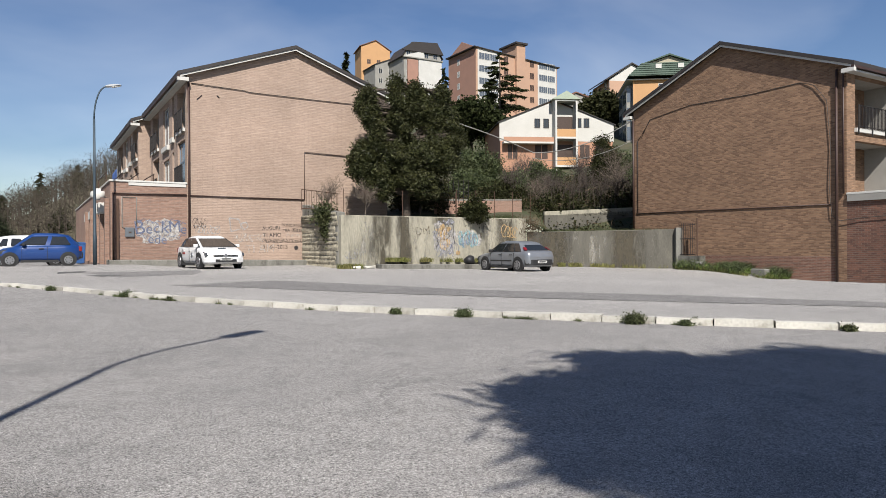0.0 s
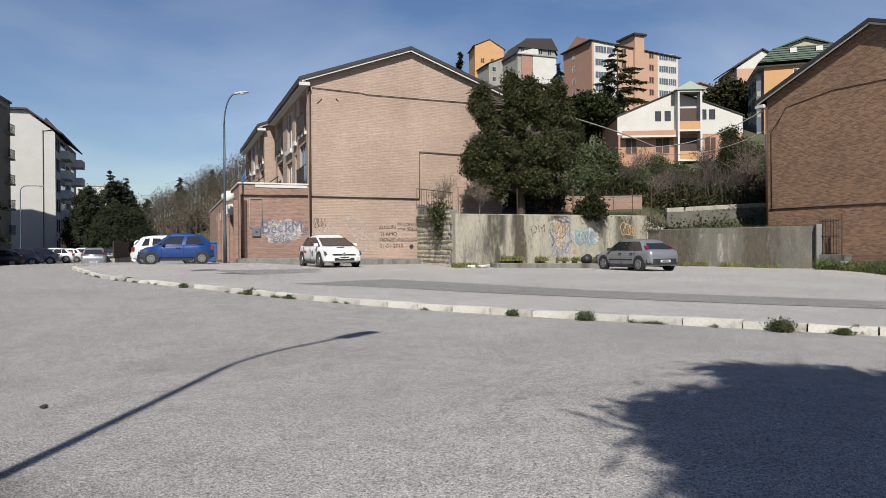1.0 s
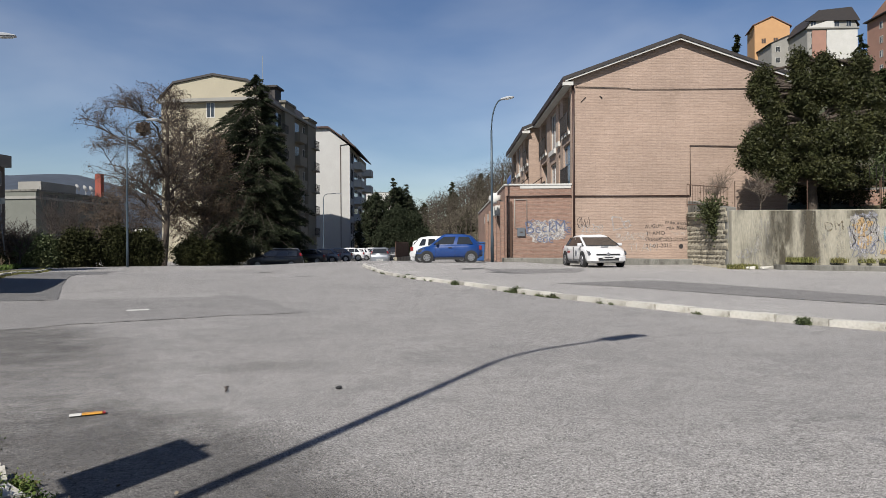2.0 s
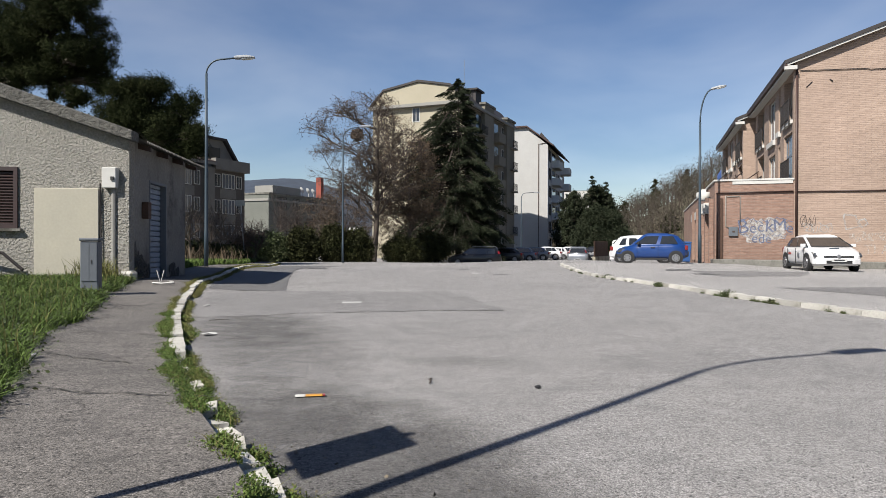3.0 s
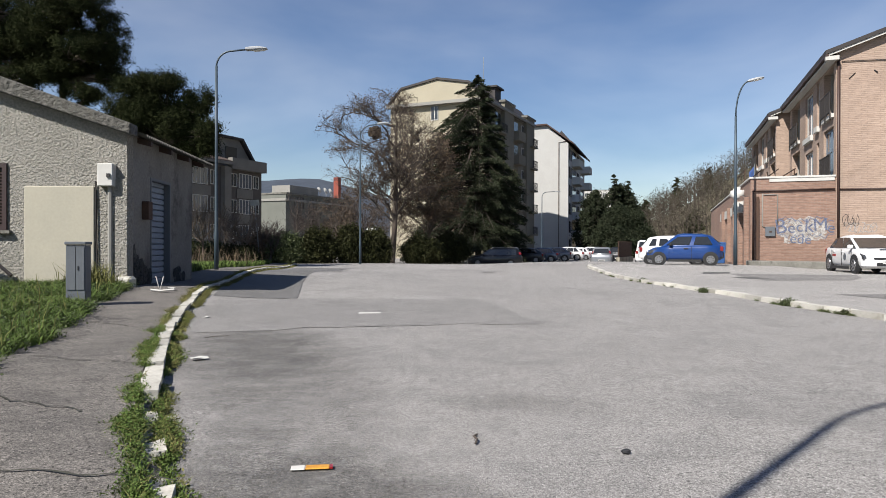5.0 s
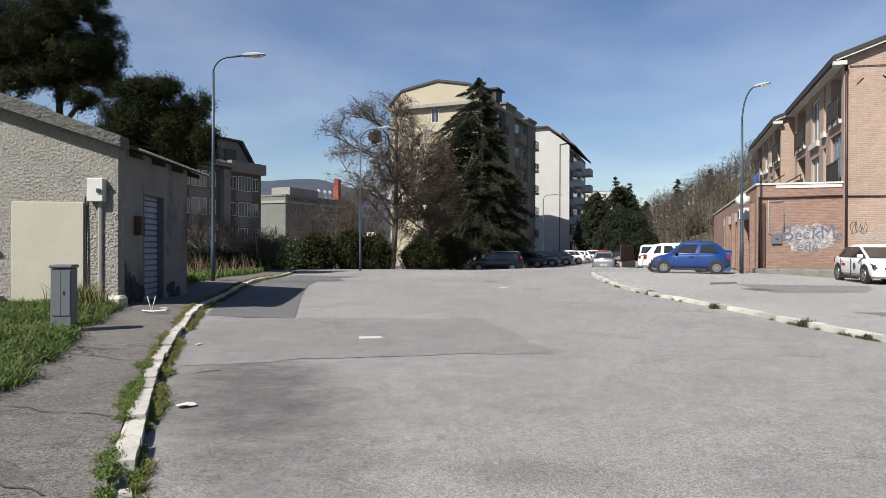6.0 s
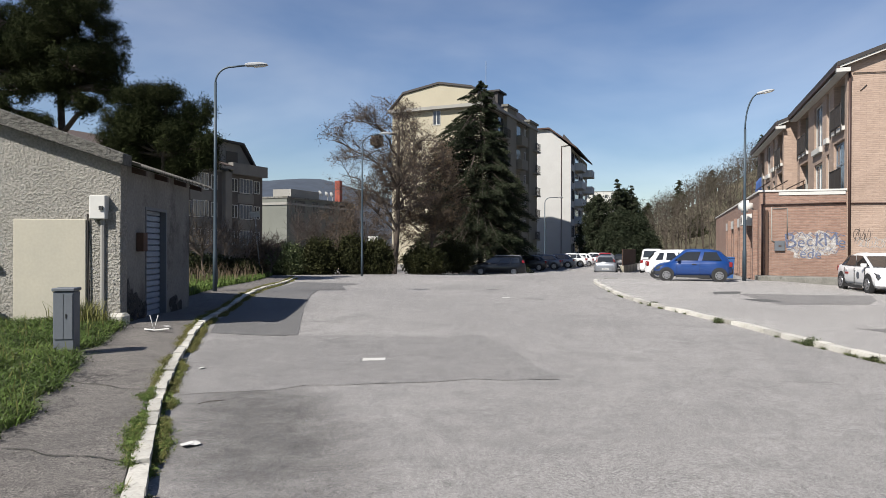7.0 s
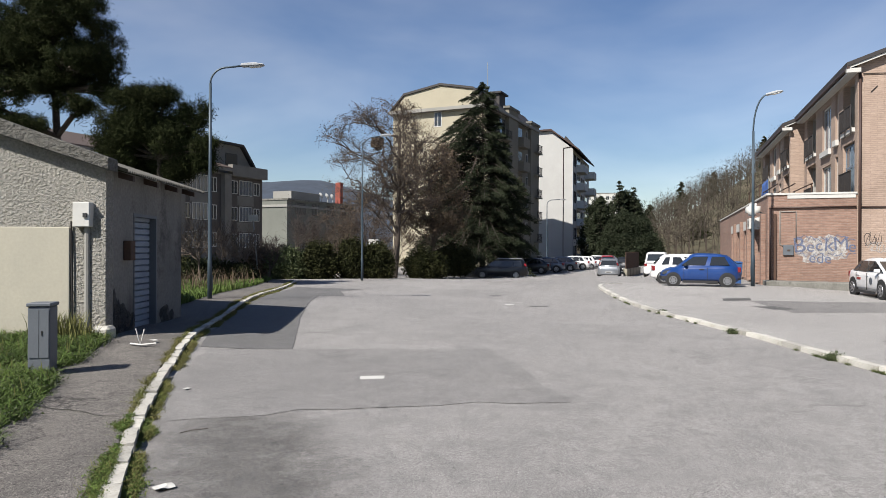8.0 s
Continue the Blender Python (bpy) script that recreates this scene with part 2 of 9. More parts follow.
    l.new(bp.outputs[0], p.inputs["Normal"])
    return m


ASPHALT = asphalt("asphalt", (0.278, 0.266, 0.254), (0.217, 0.208, 0.2), (0.14, 0.137, 0.134))
ASPHALT_LOT = asphalt("asphalt_lot", (0.325, 0.312, 0.297), (0.28, 0.269, 0.256), (0.185, 0.179, 0.172), 0.35)
ASPHALT_NEW = asphalt("asphalt_dark", (0.118, 0.116, 0.112), (0.0828, 0.0816, 0.0804), (0.0651, 0.0651, 0.0651), 0.2)
ASPHALT_STRIP = asphalt("asphalt_strip", (0.138, 0.135, 0.132), (0.114, 0.112, 0.11), (0.083, 0.082, 0.081), 0.2)
ASPHALT_PATCH = asphalt("asphalt_patch", (0.2, 0.193, 0.186), (0.168, 0.162, 0.157), (0.105, 0.102, 0.099), 0.4)
ASPHALT_MEND = asphalt("asphalt_mended", (0.232, 0.223, 0.214), (0.19, 0.183, 0.177), (0.116, 0.113, 0.11), 0.5)
FOOTWAY = asphalt("footway", (0.156, 0.143, 0.129), (0.11, 0.101, 0.093), (0.05, 0.047, 0.044), 0.9, 110.0)
KERB = paint("kerb_stone", (0.44, 0.425, 0.385), (0.34, 0.325, 0.285), 3, 0.85, bump=0.25, fine=30, spot=(0.21, 0.197, 0.164), spot_scale=2.5, spot_at=0.56, island=0.25, grain=0.16)
EARTH = paint("earth", (0.0946, 0.0769, 0.0473), (0.0532, 0.0592, 0.0237), 0.3, 0.95, bump=0.5, fine=12, spot=(0.0355, 0.0473, 0.0148), spot_scale=0.15, spot_at=0.45)
CONCRETE = paint("concrete", (0.177, 0.172, 0.154), (0.118, 0.115, 0.101), 0.9, 0.92, bump=0.5, fine=22, spot=(0.0532, 0.0503, 0.0414), spot_scale=1.1, spot_at=0.5, stretch=(1, 1, 0.4))
CONCRETE_OLD = paint("concrete_old", (0.118, 0.111, 0.0913), (0.0592, 0.0556, 0.0473), 1.3, 0.92, bump=0.5, fine=22, spot=(0.225, 0.213, 0.177), spot_scale=1.2, spot_at=0.62, stretch=(1, 1, 0.3))
CONCRETE_PALE = paint("concrete_pale", (0.308, 0.286, 0.227), (0.225, 0.213, 0.168), 1.6, 0.92, bump=0.5, fine=18, spot=(0.0769, 0.071, 0.0562), spot_scale=1.0, spot_at=0.51, stretch=(1, 1, 0.25))
ROUGHCAST = paint("roughcast", (0.33, 0.315, 0.28), (0.265, 0.254, 0.225), 1.2, 0.95, bump=1.0, fine=22, rugged=0.1, grain=0.34, spot=(0.177, 0.172, 0.154), spot_scale=0.8, spot_at=0.6)
PLASTER = paint("plaster", (0.354, 0.331, 0.265), (0.314, 0.298, 0.243), 1.5, 0.9, bump=0.1, fine=20, grain=0.05)
WHITE = paint("white_render", (0.475, 0.47, 0.445), (0.414, 0.408, 0.384), 0.6, 0.9, fine=8, grain=0.05)
GREY_RENDER = paint("grey_render", (0.248, 0.243, 0.225), (0.201, 0.195, 0.177), 0.5, 0.9, fine=8, grain=0.05)
YELLOW = paint("yellow_render", (0.33, 0.3, 0.225), (0.295, 0.268, 0.2), 0.4, 0.9, fine=6, grain=0.05)
ORANGE = paint("orange_render", (0.426, 0.248, 0.118), (0.379, 0.219, 0.106), 0.4, 0.9, fine=6, grain=0.05)
PEACH = paint("peach_render", (0.39, 0.248, 0.172), (0.343, 0.219, 0.154), 0.4, 0.9, fine=6, grain=0.05)
PINK = paint("pink_render", (0.296, 0.166, 0.124), (0.26, 0.148, 0.112), 0.4, 0.9, fine=6, grain=0.05)
SALMON = paint("salmon_render", (0.367, 0.201, 0.13), (0.319, 0.177, 0.118), 0.8, 0.9, fine=8, grain=0.05)
DARK_WOOD = paint("dark_wood", (0.0532, 0.0296, 0.0207), (0.0355, 0.0207, 0.0148), 6, 0.6, fine=30)
ROOF_EDGE = paint("roof_edge", (0.0296, 0.0248, 0.0237), (0.0207, 0.0177, 0.0177), 2, 0.7)
ROOF_TILE = paint("roof_tile", (0.177, 0.0828, 0.0532), (0.118, 0.0592, 0.0414), 2, 0.85, bump=0.3, fine=15)
COPPER = paint("brown_pipe", (0.0444, 0.0207, 0.0148), (0.0296, 0.0148, 0.0118), 3, 0.55)
GALV = paint("galvanised", (0.177, 0.189, 0.195), (0.142, 0.154, 0.16), 5, 0.5, metal=0.5)
POLE_BLUE = paint("pole_paint", (0.0414, 0.0621, 0.0799), (0.0325, 0.0503, 0.0651), 4, 0.5, metal=0.2)
BLACK_IRON = paint("black_iron", (0.0148, 0.0148, 0.016), (0.0237, 0.0177, 0.016), 8, 0.6, metal=0.3)
RUST = paint("rusty_iron", (0.071, 0.0355, 0.0207), (0.0473, 0.0266, 0.0177), 5, 0.85)
GLASS = glassy("window_glass")
GLASS_PALE = glassy("window_glass_pale", (0.085, 0.1, 0.12), 0.15)
SHUTTER = paint("shutter_blue", (0.16, 0.201, 0.248), (0.13, 0.166, 0.207), 3, 0.5)
INSIDE = paint("loggia_inside", (0.296, 0.284, 0.26), (0.248, 0.237, 0.219), 2, 0.9)


def bricks(name, a, b, mortar, rough=0.9, w=0.25, h=0.065):
    """Courses of thin bricks, by the object's own x+y and z."""
    m, n, l, p = nodes_of(name)
    tc = n.new("ShaderNodeTexCoord")
    sx = n.new("ShaderNodeSeparateXYZ")
    l.new(tc.outputs["Object"], sx.inputs[0])
    ad = n.new("ShaderNodeMath")
    l.new(sx.outputs["X"], ad.inputs[0])
    l.new(sx.outputs["Y"], ad.inputs[1])
    cb = n.new("ShaderNodeCombineXYZ")
    l.new(ad.outputs[0], cb.inputs[0])
    l.new(sx.outputs["Z"], cb.inputs[1])
    br = n.new("ShaderNodeTexBrick")
    br.inputs["Scale"].default_value = 1.0
    br.inputs["Brick Width"].default_value, br.inputs["Row Height"].default_value = w, h
    br.inputs["Mortar Size"].default_value, br.inputs["Mortar Smooth"].default_value = 0.009, 0.3
    br.inputs["Color1"].default_value, br.inputs["Color2"].default_value, br.inputs["Mortar"].default_value = (*a, 1), (*b, 1), (*mortar, 1)
    l.new(cb.outputs[0], br.inputs["Vector"])
    # long streaks of courses and broad weathering
    st = n.new("ShaderNodeMapping")
    st.inputs["Scale"].default_value = (4.2, 15.0, 1.0)
    l.new(cb.outputs[0], st.inputs[0])
    t = n.new("ShaderNodeTexNoise")
    t.inputs["Scale"].default_value, t.inputs["Detail"].default_value, t.inputs["Roughness"].default_value = 1.0, 7, 0.7
    l.new(st.outputs[0], t.inputs["Vector"])
    t2 = n.new("ShaderNodeTexNoise")
    t2.inputs["Scale"].default_value, t2.inputs["Detail"].default_value = 0.35, 5
    l.new(tc.outputs["Object"], t2.inputs["Vector"])
    r1 = n.new("ShaderNodeMapRange")
    r1.inputs[1].default_value, r1.inputs[2].default_value, r1.inputs[3].default_value, r1.inputs[4].default_value = 0.3, 0.7, 0.8, 1.18
    l.new(t.outputs[0], r1.inputs[0])
    r2 = n.new("ShaderNodeMapRange")
    r2.inputs[1].default_value, r2.inputs[2].default_value, r2.inputs[3].default_value, r2.inputs[4].default_value = 0.3, 0.7, 0.86, 1.1
    l.new(t2.outputs[0], r2.inputs[0])
    mu = n.new("ShaderNodeMath")
    mu.operation = "MULTIPLY"
    l.new(r1.outputs[0], mu.inputs[0])
    l.new(r2.outputs[0], mu.inputs[1])
    hs = n.new("ShaderNodeHueSaturation")
    l.new(mu.outputs[0], hs.inputs["Value"])
    l.new(br.outputs["Color"], hs.inputs["Color"])
    l.new(hs.outputs[0], p.inputs["Base Color"])
    p.inputs["Roughness"].default_value = rough
    bp = n.new("ShaderNodeBump")
    bp.inputs["Strength"].default_value, bp.inputs["Distance"].default_value = 0.6, 0.01
    bp.invert = True
    l.new(br.outputs["Fac"], bp.inputs["Height"])
    l.new(bp.outputs[0], p.inputs["Normal"])
    return m


BRICK = bricks("brick_buff", (0.335, 0.252, 0.2), (0.296, 0.218, 0.171), (0.255, 0.188, 0.148), h=0.085, w=0.5)
BRICK_RED = bricks("brick_red", (0.262, 0.164, 0.124), (0.192, 0.113, 0.085), (0.23, 0.173, 0.14), h=0.07)
BRICK_DARK = bricks("brick_dark_red", (0.148, 0.068, 0.0461), (0.0769, 0.0384, 0.0284), (0.142, 0.106, 0.0828), h=0.085)
BRICK_BROWN = bricks("brick_brown", (0.25, 0.15, 0.091), (0.122, 0.068, 0.041), (0.175, 0.12, 0.08), h=0.07, w=0.25)


# ---- ground, road, parking lot, footway ----
def far_drop(x, y):
    return ground_z(max(-40, min(60, x)), max(-30, min(120, y))) - 0.35


_gx = [-1500, -700, -300, -150, -90, -60, -40, -30] + list(range(-22, 62, 3)) + [75, 100, 150, 300, 700, 1500]
_gy = [-1500, -700, -300, -120, -60, -30] + list(range(-20, 100, 3)) + [120, 160, 250, 500, 1000, 2500]
sheet("ground", [[(x, y, far_drop(x, y)) for x in _gx] for y in _gy], EARTH, label="dry earth and rough grass reaching to the horizon", category="ground", kind="structure")
_rx = [-45 + 0.75 * i for i in range(147)]
_ry = [-34 + 0.75 * i for i in range(199)]
sheet("road", [[(x, y, ground_z(x, y)) for x in _rx] for y in _ry], ASPHALT, label="worn pale grey asphalt road with patches", category="road", kind="structure")


def kerb_x(y):
    pts = along(RIGHT_KERB, 0.5)
    best = min(pts, key=lambda p: abs(p.y - y))
    return best.x


KERB_H = 0.092


def lot_z(x, y):
    return ground_z(x, y) + KERB_H - 0.012


_rows = []
for p in along(RIGHT_KERB, 0.8):
    if p.y < 34:
        k = [0.07] + [0.6 * i ** 1.35 for i in range(1, 20)]
        _rows.append([(p.x + q, p.y, lot_z(p.x + q, p.y)) for q in k])
sheet("parking_lot", _rows, ASPHALT_LOT, label="pale asphalt parking lot raised above the road", category="parking lot", kind="structure")
_rows = []
for p in along(LEFT_KERB, 0.5):
    _rows.append([(p.x - q, p.y + 0.1 * q, ground_z(p.x - q, p.y) + 0.085 + 0.01 * q) for q in (0.08, 0.5, 1.0, 1.5, 2.2, 3.0, 4.5, 7.0, 11.0)])
sheet("pavement", _rows, FOOTWAY, label="cracked grey asphalt footway beside the road", category="pavement", kind="structure")


def kerb_line(name, line, length, width, label, rough, broken=-99.0):
    holder = thing(name, pose(0, 0, 0), label, "kerb", kind="structure")
    pts = along(line, length)
    rnd = random.Random(5)
    for a, b in zip(pts, pts[1:]):
        bm = B()
        worn = a.y < broken
        if worn and a.y > 0 and rnd.random() < 0.14:
            continue
        L = (b - a).length * (rnd.uniform(0.6, 0.95) if worn else (rnd.uniform(0.965, 0.985) if length > 0.6 else rnd.uniform(0.84, 0.97)))
        w, h = width * (rnd.uniform(0.65, 1.1) if worn else rnd.uniform(0.9, 1.08)), 0.3
        box(bm, -L / 2, -w / 2, -h, L / 2, w / 2, 0)
        bmesh.ops.subdivide_edges(bm, edges=[e for e in bm.edges if e.calc_length() > 0.25], cuts=2, use_grid_fill=True)
        for v in bm.verts:
            n = noise.noise_vector(v.co * 5 + Vector((a.x, a.y, 0)) * 3)
            v.co += n * rough * (1.0 if v.co.z > -0.05 else 0.4)
        d = b - a
        ob = part("kerb_stone", bm, KERB, holder, bevel=0.0)
        mx, my = (a.x + b.x) / 2, (a.y + b.y) / 2
        slope = math.degrees(math.atan2(ground_z(b.x, b.y) - ground_z(a.x, a.y), d.length))
        ob.matrix_world = pose(mx, my, ground_z(mx, my) + KERB_H + (rnd.uniform(-0.075, -0.02) if worn else rnd.uniform(-0.012, 0.008)), rnd.uniform(-2, 2) * (4 if worn else 1), -slope + (rnd.uniform(-5, 5) if worn else 0), math.degrees(math.atan2(d.y, d.x)))
    return holder


kerb_line("kerb_right", RIGHT_KERB, 0.7, 0.16, "weathered white limestone kerb of the parking lot", 0.012)
kerb_line("kerb_left_near", [p for p in LEFT_KERB if p[1] < 6.5], 0.27, 0.13, "broken whitish kerb stones overgrown with weeds", 0.042, 7.0)
kerb_line("kerb_left_far", [p for p in LEFT_KERB if p[1] > 5.5], 0.56, 0.13, "worn whitish kerb stones along the footway", 0.018)


# ---- brick terrace houses ----
def railing(parent, x0, x1, y, z, h, mat=BLACK_IRON, axis="x", gap=0.12):
    bm = B()
    n = max(2, int(abs(x1 - x0) / gap))
    pt = (lambda a, c: (a, y, c)) if axis == "x" else (lambda a, c: (y, a, c))
    for c in (z + 0.06, z + h):
        tube(bm, [pt(x0, c), pt(x1, c)], 0.022, 6)
    for i in range(n + 1):
        a = x0 + (x1 - x0) * i / n
        tube(bm, [pt(a, z), pt(a, z + h)], 0.017, 4)
    rail = part("railing", bm, mat, parent)
    k = max(2, int(abs(x1 - x0) / 1.0))
    for i in range(k + 1):
        a = x0 + (x1 - x0) * i / k
        part("post", tube(B(), [pt(a, z - 0.3), pt(a, z + h + 0.03)], 0.03, 6), mat, rail)
    return rail


def wall_with_holes(bm, x0, x1, z0, z1, holes, y0, y1, flip=False):
    """One joined wall slab in x and z with rectangular holes (x0, z0, x1, z1), from y0 to y1. flip: x and y change places."""
    xs = sorted({x0, x1, *(min(max(v, x0), x1) for h in holes for v in (h[0], h[2]))})
    zs = sorted({z0, z1, *(min(max(v, z0), z1) for h in holes for v in (h[1], h[3]))})
    full = {(i, j): not any(h[0] - 1e-6 <= xs[i] and xs[i + 1] <= h[2] + 1e-6 and h[1] - 1e-6 <= zs[j] and zs[j + 1] <= h[3] + 1e-6 for h in holes)
            for i in range(len(xs) - 1) for j in range(len(zs) - 1)}
    made = {}

    def v(i, j, k):
        if (i, j, k) not in made:
            y = y1 if k else y0
            made[i, j, k] = bm.verts.new((y, xs[i], zs[j]) if flip else (xs[i], y, zs[j]))
        return made[i, j, k]
    for (i, j), is_full in full.items():
        if not is_full:
            continue
        bm.faces.new((v(i, j, 0), v(i + 1, j, 0), v(i + 1, j + 1, 0), v(i, j + 1, 0)))
        bm.faces.new((v(i, j + 1, 1), v(i + 1, j + 1, 1), v(i + 1, j, 1), v(i, j, 1)))
        for di, dj, p, q in ((-1, 0, (i, j), (i, j + 1)), (1, 0, (i + 1, j + 1), (i + 1, j)), (0, -1, (i + 1, j), (i, j)), (0, 1, (i, j + 1), (i + 1, j + 1))):
            if not full.get((i + di, j + dj), False):
                bm.faces.new((v(*p, 0), v(*q, 0), v(*q, 1), v(*p, 1)))
    bmesh.ops.recalc_face_normals(bm, faces=bm.faces)
    return bm


def gable_roof(parent, W, y0, y1, eave, apex, over=0.35, side=0.5, fascia=WHITE):
    """Two pitched slabs with dark edges, pale fascia boards under the verge and gutters."""
    c = W / 2
    sl = (apex - eave) / c
    for s in (-1, 1):
        e = c + s * (c + side)
        ze = eave - side * sl
        bm = B()
        prism(bm, [(c, apex + 0.02), (e, ze + 0.02), (e, ze + 0.2), (c, apex + 0.2)], "y", y0 - over, y1 + over)
        part("roof_slope", bm, ROOF_EDGE, parent)
        bm = B()
        prism(bm, [(c, apex - 0.09), (e, ze - 0.09), (e, ze + 0.012), (c, apex + 0.012)], "y", y0 - over + 0.05, y0 - over + 0.1)
        part("verge_board", bm, fascia, parent, "pale painted verge board")
        bm = B()
        box(bm, min(e, e - s * 0.12), y0 - over, ze - 0.08, max(e, e - s * 0.12) + 0.0, y1 + over, ze + 0.03)
        part("gutter", bm, COPPER, parent, "brown metal gutter")
        bm = B()
        xa, xb = sorted((e - s * 0.12, c + s * (c + 0.0)))
        box(bm, xa, y0 - over + 0.02, ze - 0.2, xb, y1 + over - 0.02, ze - 0.12)
        part("soffit", bm, WHITE, parent)
        bm = B()
        box(bm, min(e, e - s * 0.55), y0 - over + 0.003, ze - 0.24, max(e, e - s * 0.55), y0 - over + 0.2, ze - 0.06)
        part("eave_end", bm, fascia, parent)


def brick_house(name, m, W, depth, base, seam, eave, apex, brick, label, loggias, windows, street_side, bay_depth=1.1):
    """A two-storey brick block over a ground floor. Local x along the gable, y into the block. street_side: the long side (0 or W) with loggias."""
    h = thing(name, m, label, "house")
    for ya, yb in ((0, 0.3), (depth - 0.3, depth)):
        part("gable_wall", prism(B(), [(0, base), (W, base), (W, eave), (W / 2, apex), (0, eave)], "y", ya, yb), brick, h)
    # long sides
    for s in (0, 1):
        xa, xb = (0, 0.3) if s == 0 else (W - 0.3, W)
        mine = s == (0 if street_side == 0 else 1)
        holes = [(a, c, b, d) for a, b, c, d in loggias + windows] if mine else []
        bm = wall_with_holes(B(), 0.3, depth - 0.3, base, eave - 0.05, holes, xa, xb, flip=True)
        part("side_wall", bm, brick, h)
        if not mine:
            continue
        sg = 1 if s == 0 else -1
        face = 0 if s == 0 else W
        for a, b, c, d in loggias:
            bm = B()
            x_in = face + sg * (0.3 + bay_depth)
            lo, hi = sorted((face + sg * 0.3, x_in))
            box(bm, lo, a, c - 0.15, hi, b, c)
            box(bm, lo, a, d, hi, b, d + 0.15)
            box(bm, lo, a - 0.12, c, hi, a, d)
            box(bm, lo, b, c, hi, b + 0.12, d)
            l2, h2 = sorted((x_in, x_in + sg * 0.12))
            part("loggia", bm, INSIDE, h, "plastered recessed balcony")
            part("loggia_back", box(B(), l2, a - 0.1, c - 0.1, h2, b + 0.1, d + 0.1), brick, h, "brick back wall of the balcony")
            bm = B()
            l3, h3 = sorted((face - sg * 0.12, face + sg * 0.3))
            box(bm, l3, a - 0.06, c - 0.16, h3, b + 0.06, c + 0.02)
            part("balcony_edge", bm, WHITE, h, "white concrete balcony edge")
            if street_side == 0 or c > seam + 1:
                railing(h, a, b, face - sg * 0.16, c + 0.02, 1.0, axis="y")
            dw = new("balcony_door")
            dw.parent = h
            bm = B()
            l4, h4 = sorted((x_in - sg * 0.05, x_in - sg * 0.004))
            box(bm, l4, a + 0.3, c + 0.02, h4, min(a + 1.5, b - 0.2), c + 2.1)
            part("leaf", bm, DARK_WOOD, dw)
        for a, b, c, d in windows:
            ob = new("window")
            ob.parent = h
            l3, h3 = sorted((face + sg * 0.1, face + sg * 0.18))
            f, mid = 0.07, (a + b) / 2
            part("frame", wall_with_holes(B(), a, b, c, d, [(a + f, c + f, mid - 0.03, d - f), (mid + 0.03, c + f, b - f, d - f)], l3, h3, flip=True), WHITE, ob)
            bm = B()
            l4, h4 = sorted((face + sg * 0.13, face + sg * 0.15))
            box(bm, l4, a + f, c + f, h4, b - f, d - f)
            part("pane", bm, GLASS_PALE, ob)
            bm = B()
            l5, h5 = sorted((face - sg * 0.14, face + sg * 0.1))
            box(bm, l5, a - 0.08, c - 0.28, h5, b + 0.08, c - 0.003)
            part("sill", bm, WHITE, ob, "white concrete sill panel")
    gable_roof(h, W, 0, depth, eave, apex)
    # floor slabs close the block inside
    bm = B()
    box(bm, 0.32 + (bay_depth + 0.2 if street_side == 0 else 0), 0.32, seam - 0.2, W - 0.32 - (bay_depth + 0.2 if street_side else 0), depth - 0.32, seam)
    part("floor_slab", bm, CONCRETE, h)
    return h


# first house: gable towards the lot, loggias along the street
H1 = pose(17.65, 32.13, 0, 0, 0, -18)
house1 = brick_house("brick_house", H1, 11.4, 12.3, -0.2, 3.7, 9.95, 11.98, BRICK, "buff brick house with a broad blank gable and brown roof edge",
                     [(0.5, 2.6, 4.35, 6.7), (0.5, 2.6, 7.25, 9.5), (8.9, 11.4, 4.35, 6.7), (8.9, 11.4, 7.25, 9.5)],
                     [(3.6, 4.2, 4.5, 6.4), (3.6, 4.2, 7.2, 9.5), (5.2, 7.2, 4.5, 6.2), (5.2, 7.2, 7.0, 9.3)], 0)
house1b = brick_house("brick_house", pose(17.65, 32.13, 0, 0, 0, -18) @ pose(-0.7, 12.75, 0), 11.4, 13.0, -0.2, 3.7, 9.6, 11.8, BRICK, "second buff brick house of the terrace, set slightly forward",
                      [(0.5, 2.6, 4.35, 6.6), (0.5, 2.6, 7.1, 9.2), (9.0, 11.6, 4.35, 6.6), (9.0, 11.6, 7.1, 9.2)],
                      [(3.6, 4.6, 4.5, 6.3), (3.6, 4.6, 7.2, 9.2), (5.9, 7.6, 4.5, 6.2), (5.9, 7.6, 7.0, 9.1)], 0)
# second house: gable along the lot
H2 = pose(38.3, 17.5, 0, 0, 0, -108)
house2 = brick_house("brick_house", H2, 12.5, 12.3, -1.2, 2.9, 9.05, 11.45, BRICK_BROWN, "brown brick house with a blank gable, cables across its wall",
                     [(0.7, 4.2, 3.35, 5.7), (0.7, 4.2, 6.25, 8.6), (8.3, 11.4, 3.35, 5.7), (8.3, 11.4, 6.25, 8.6)], [(5.6, 6.8, 3.8, 5.4), (5.6, 6.8, 6.8, 8.4)], 1)


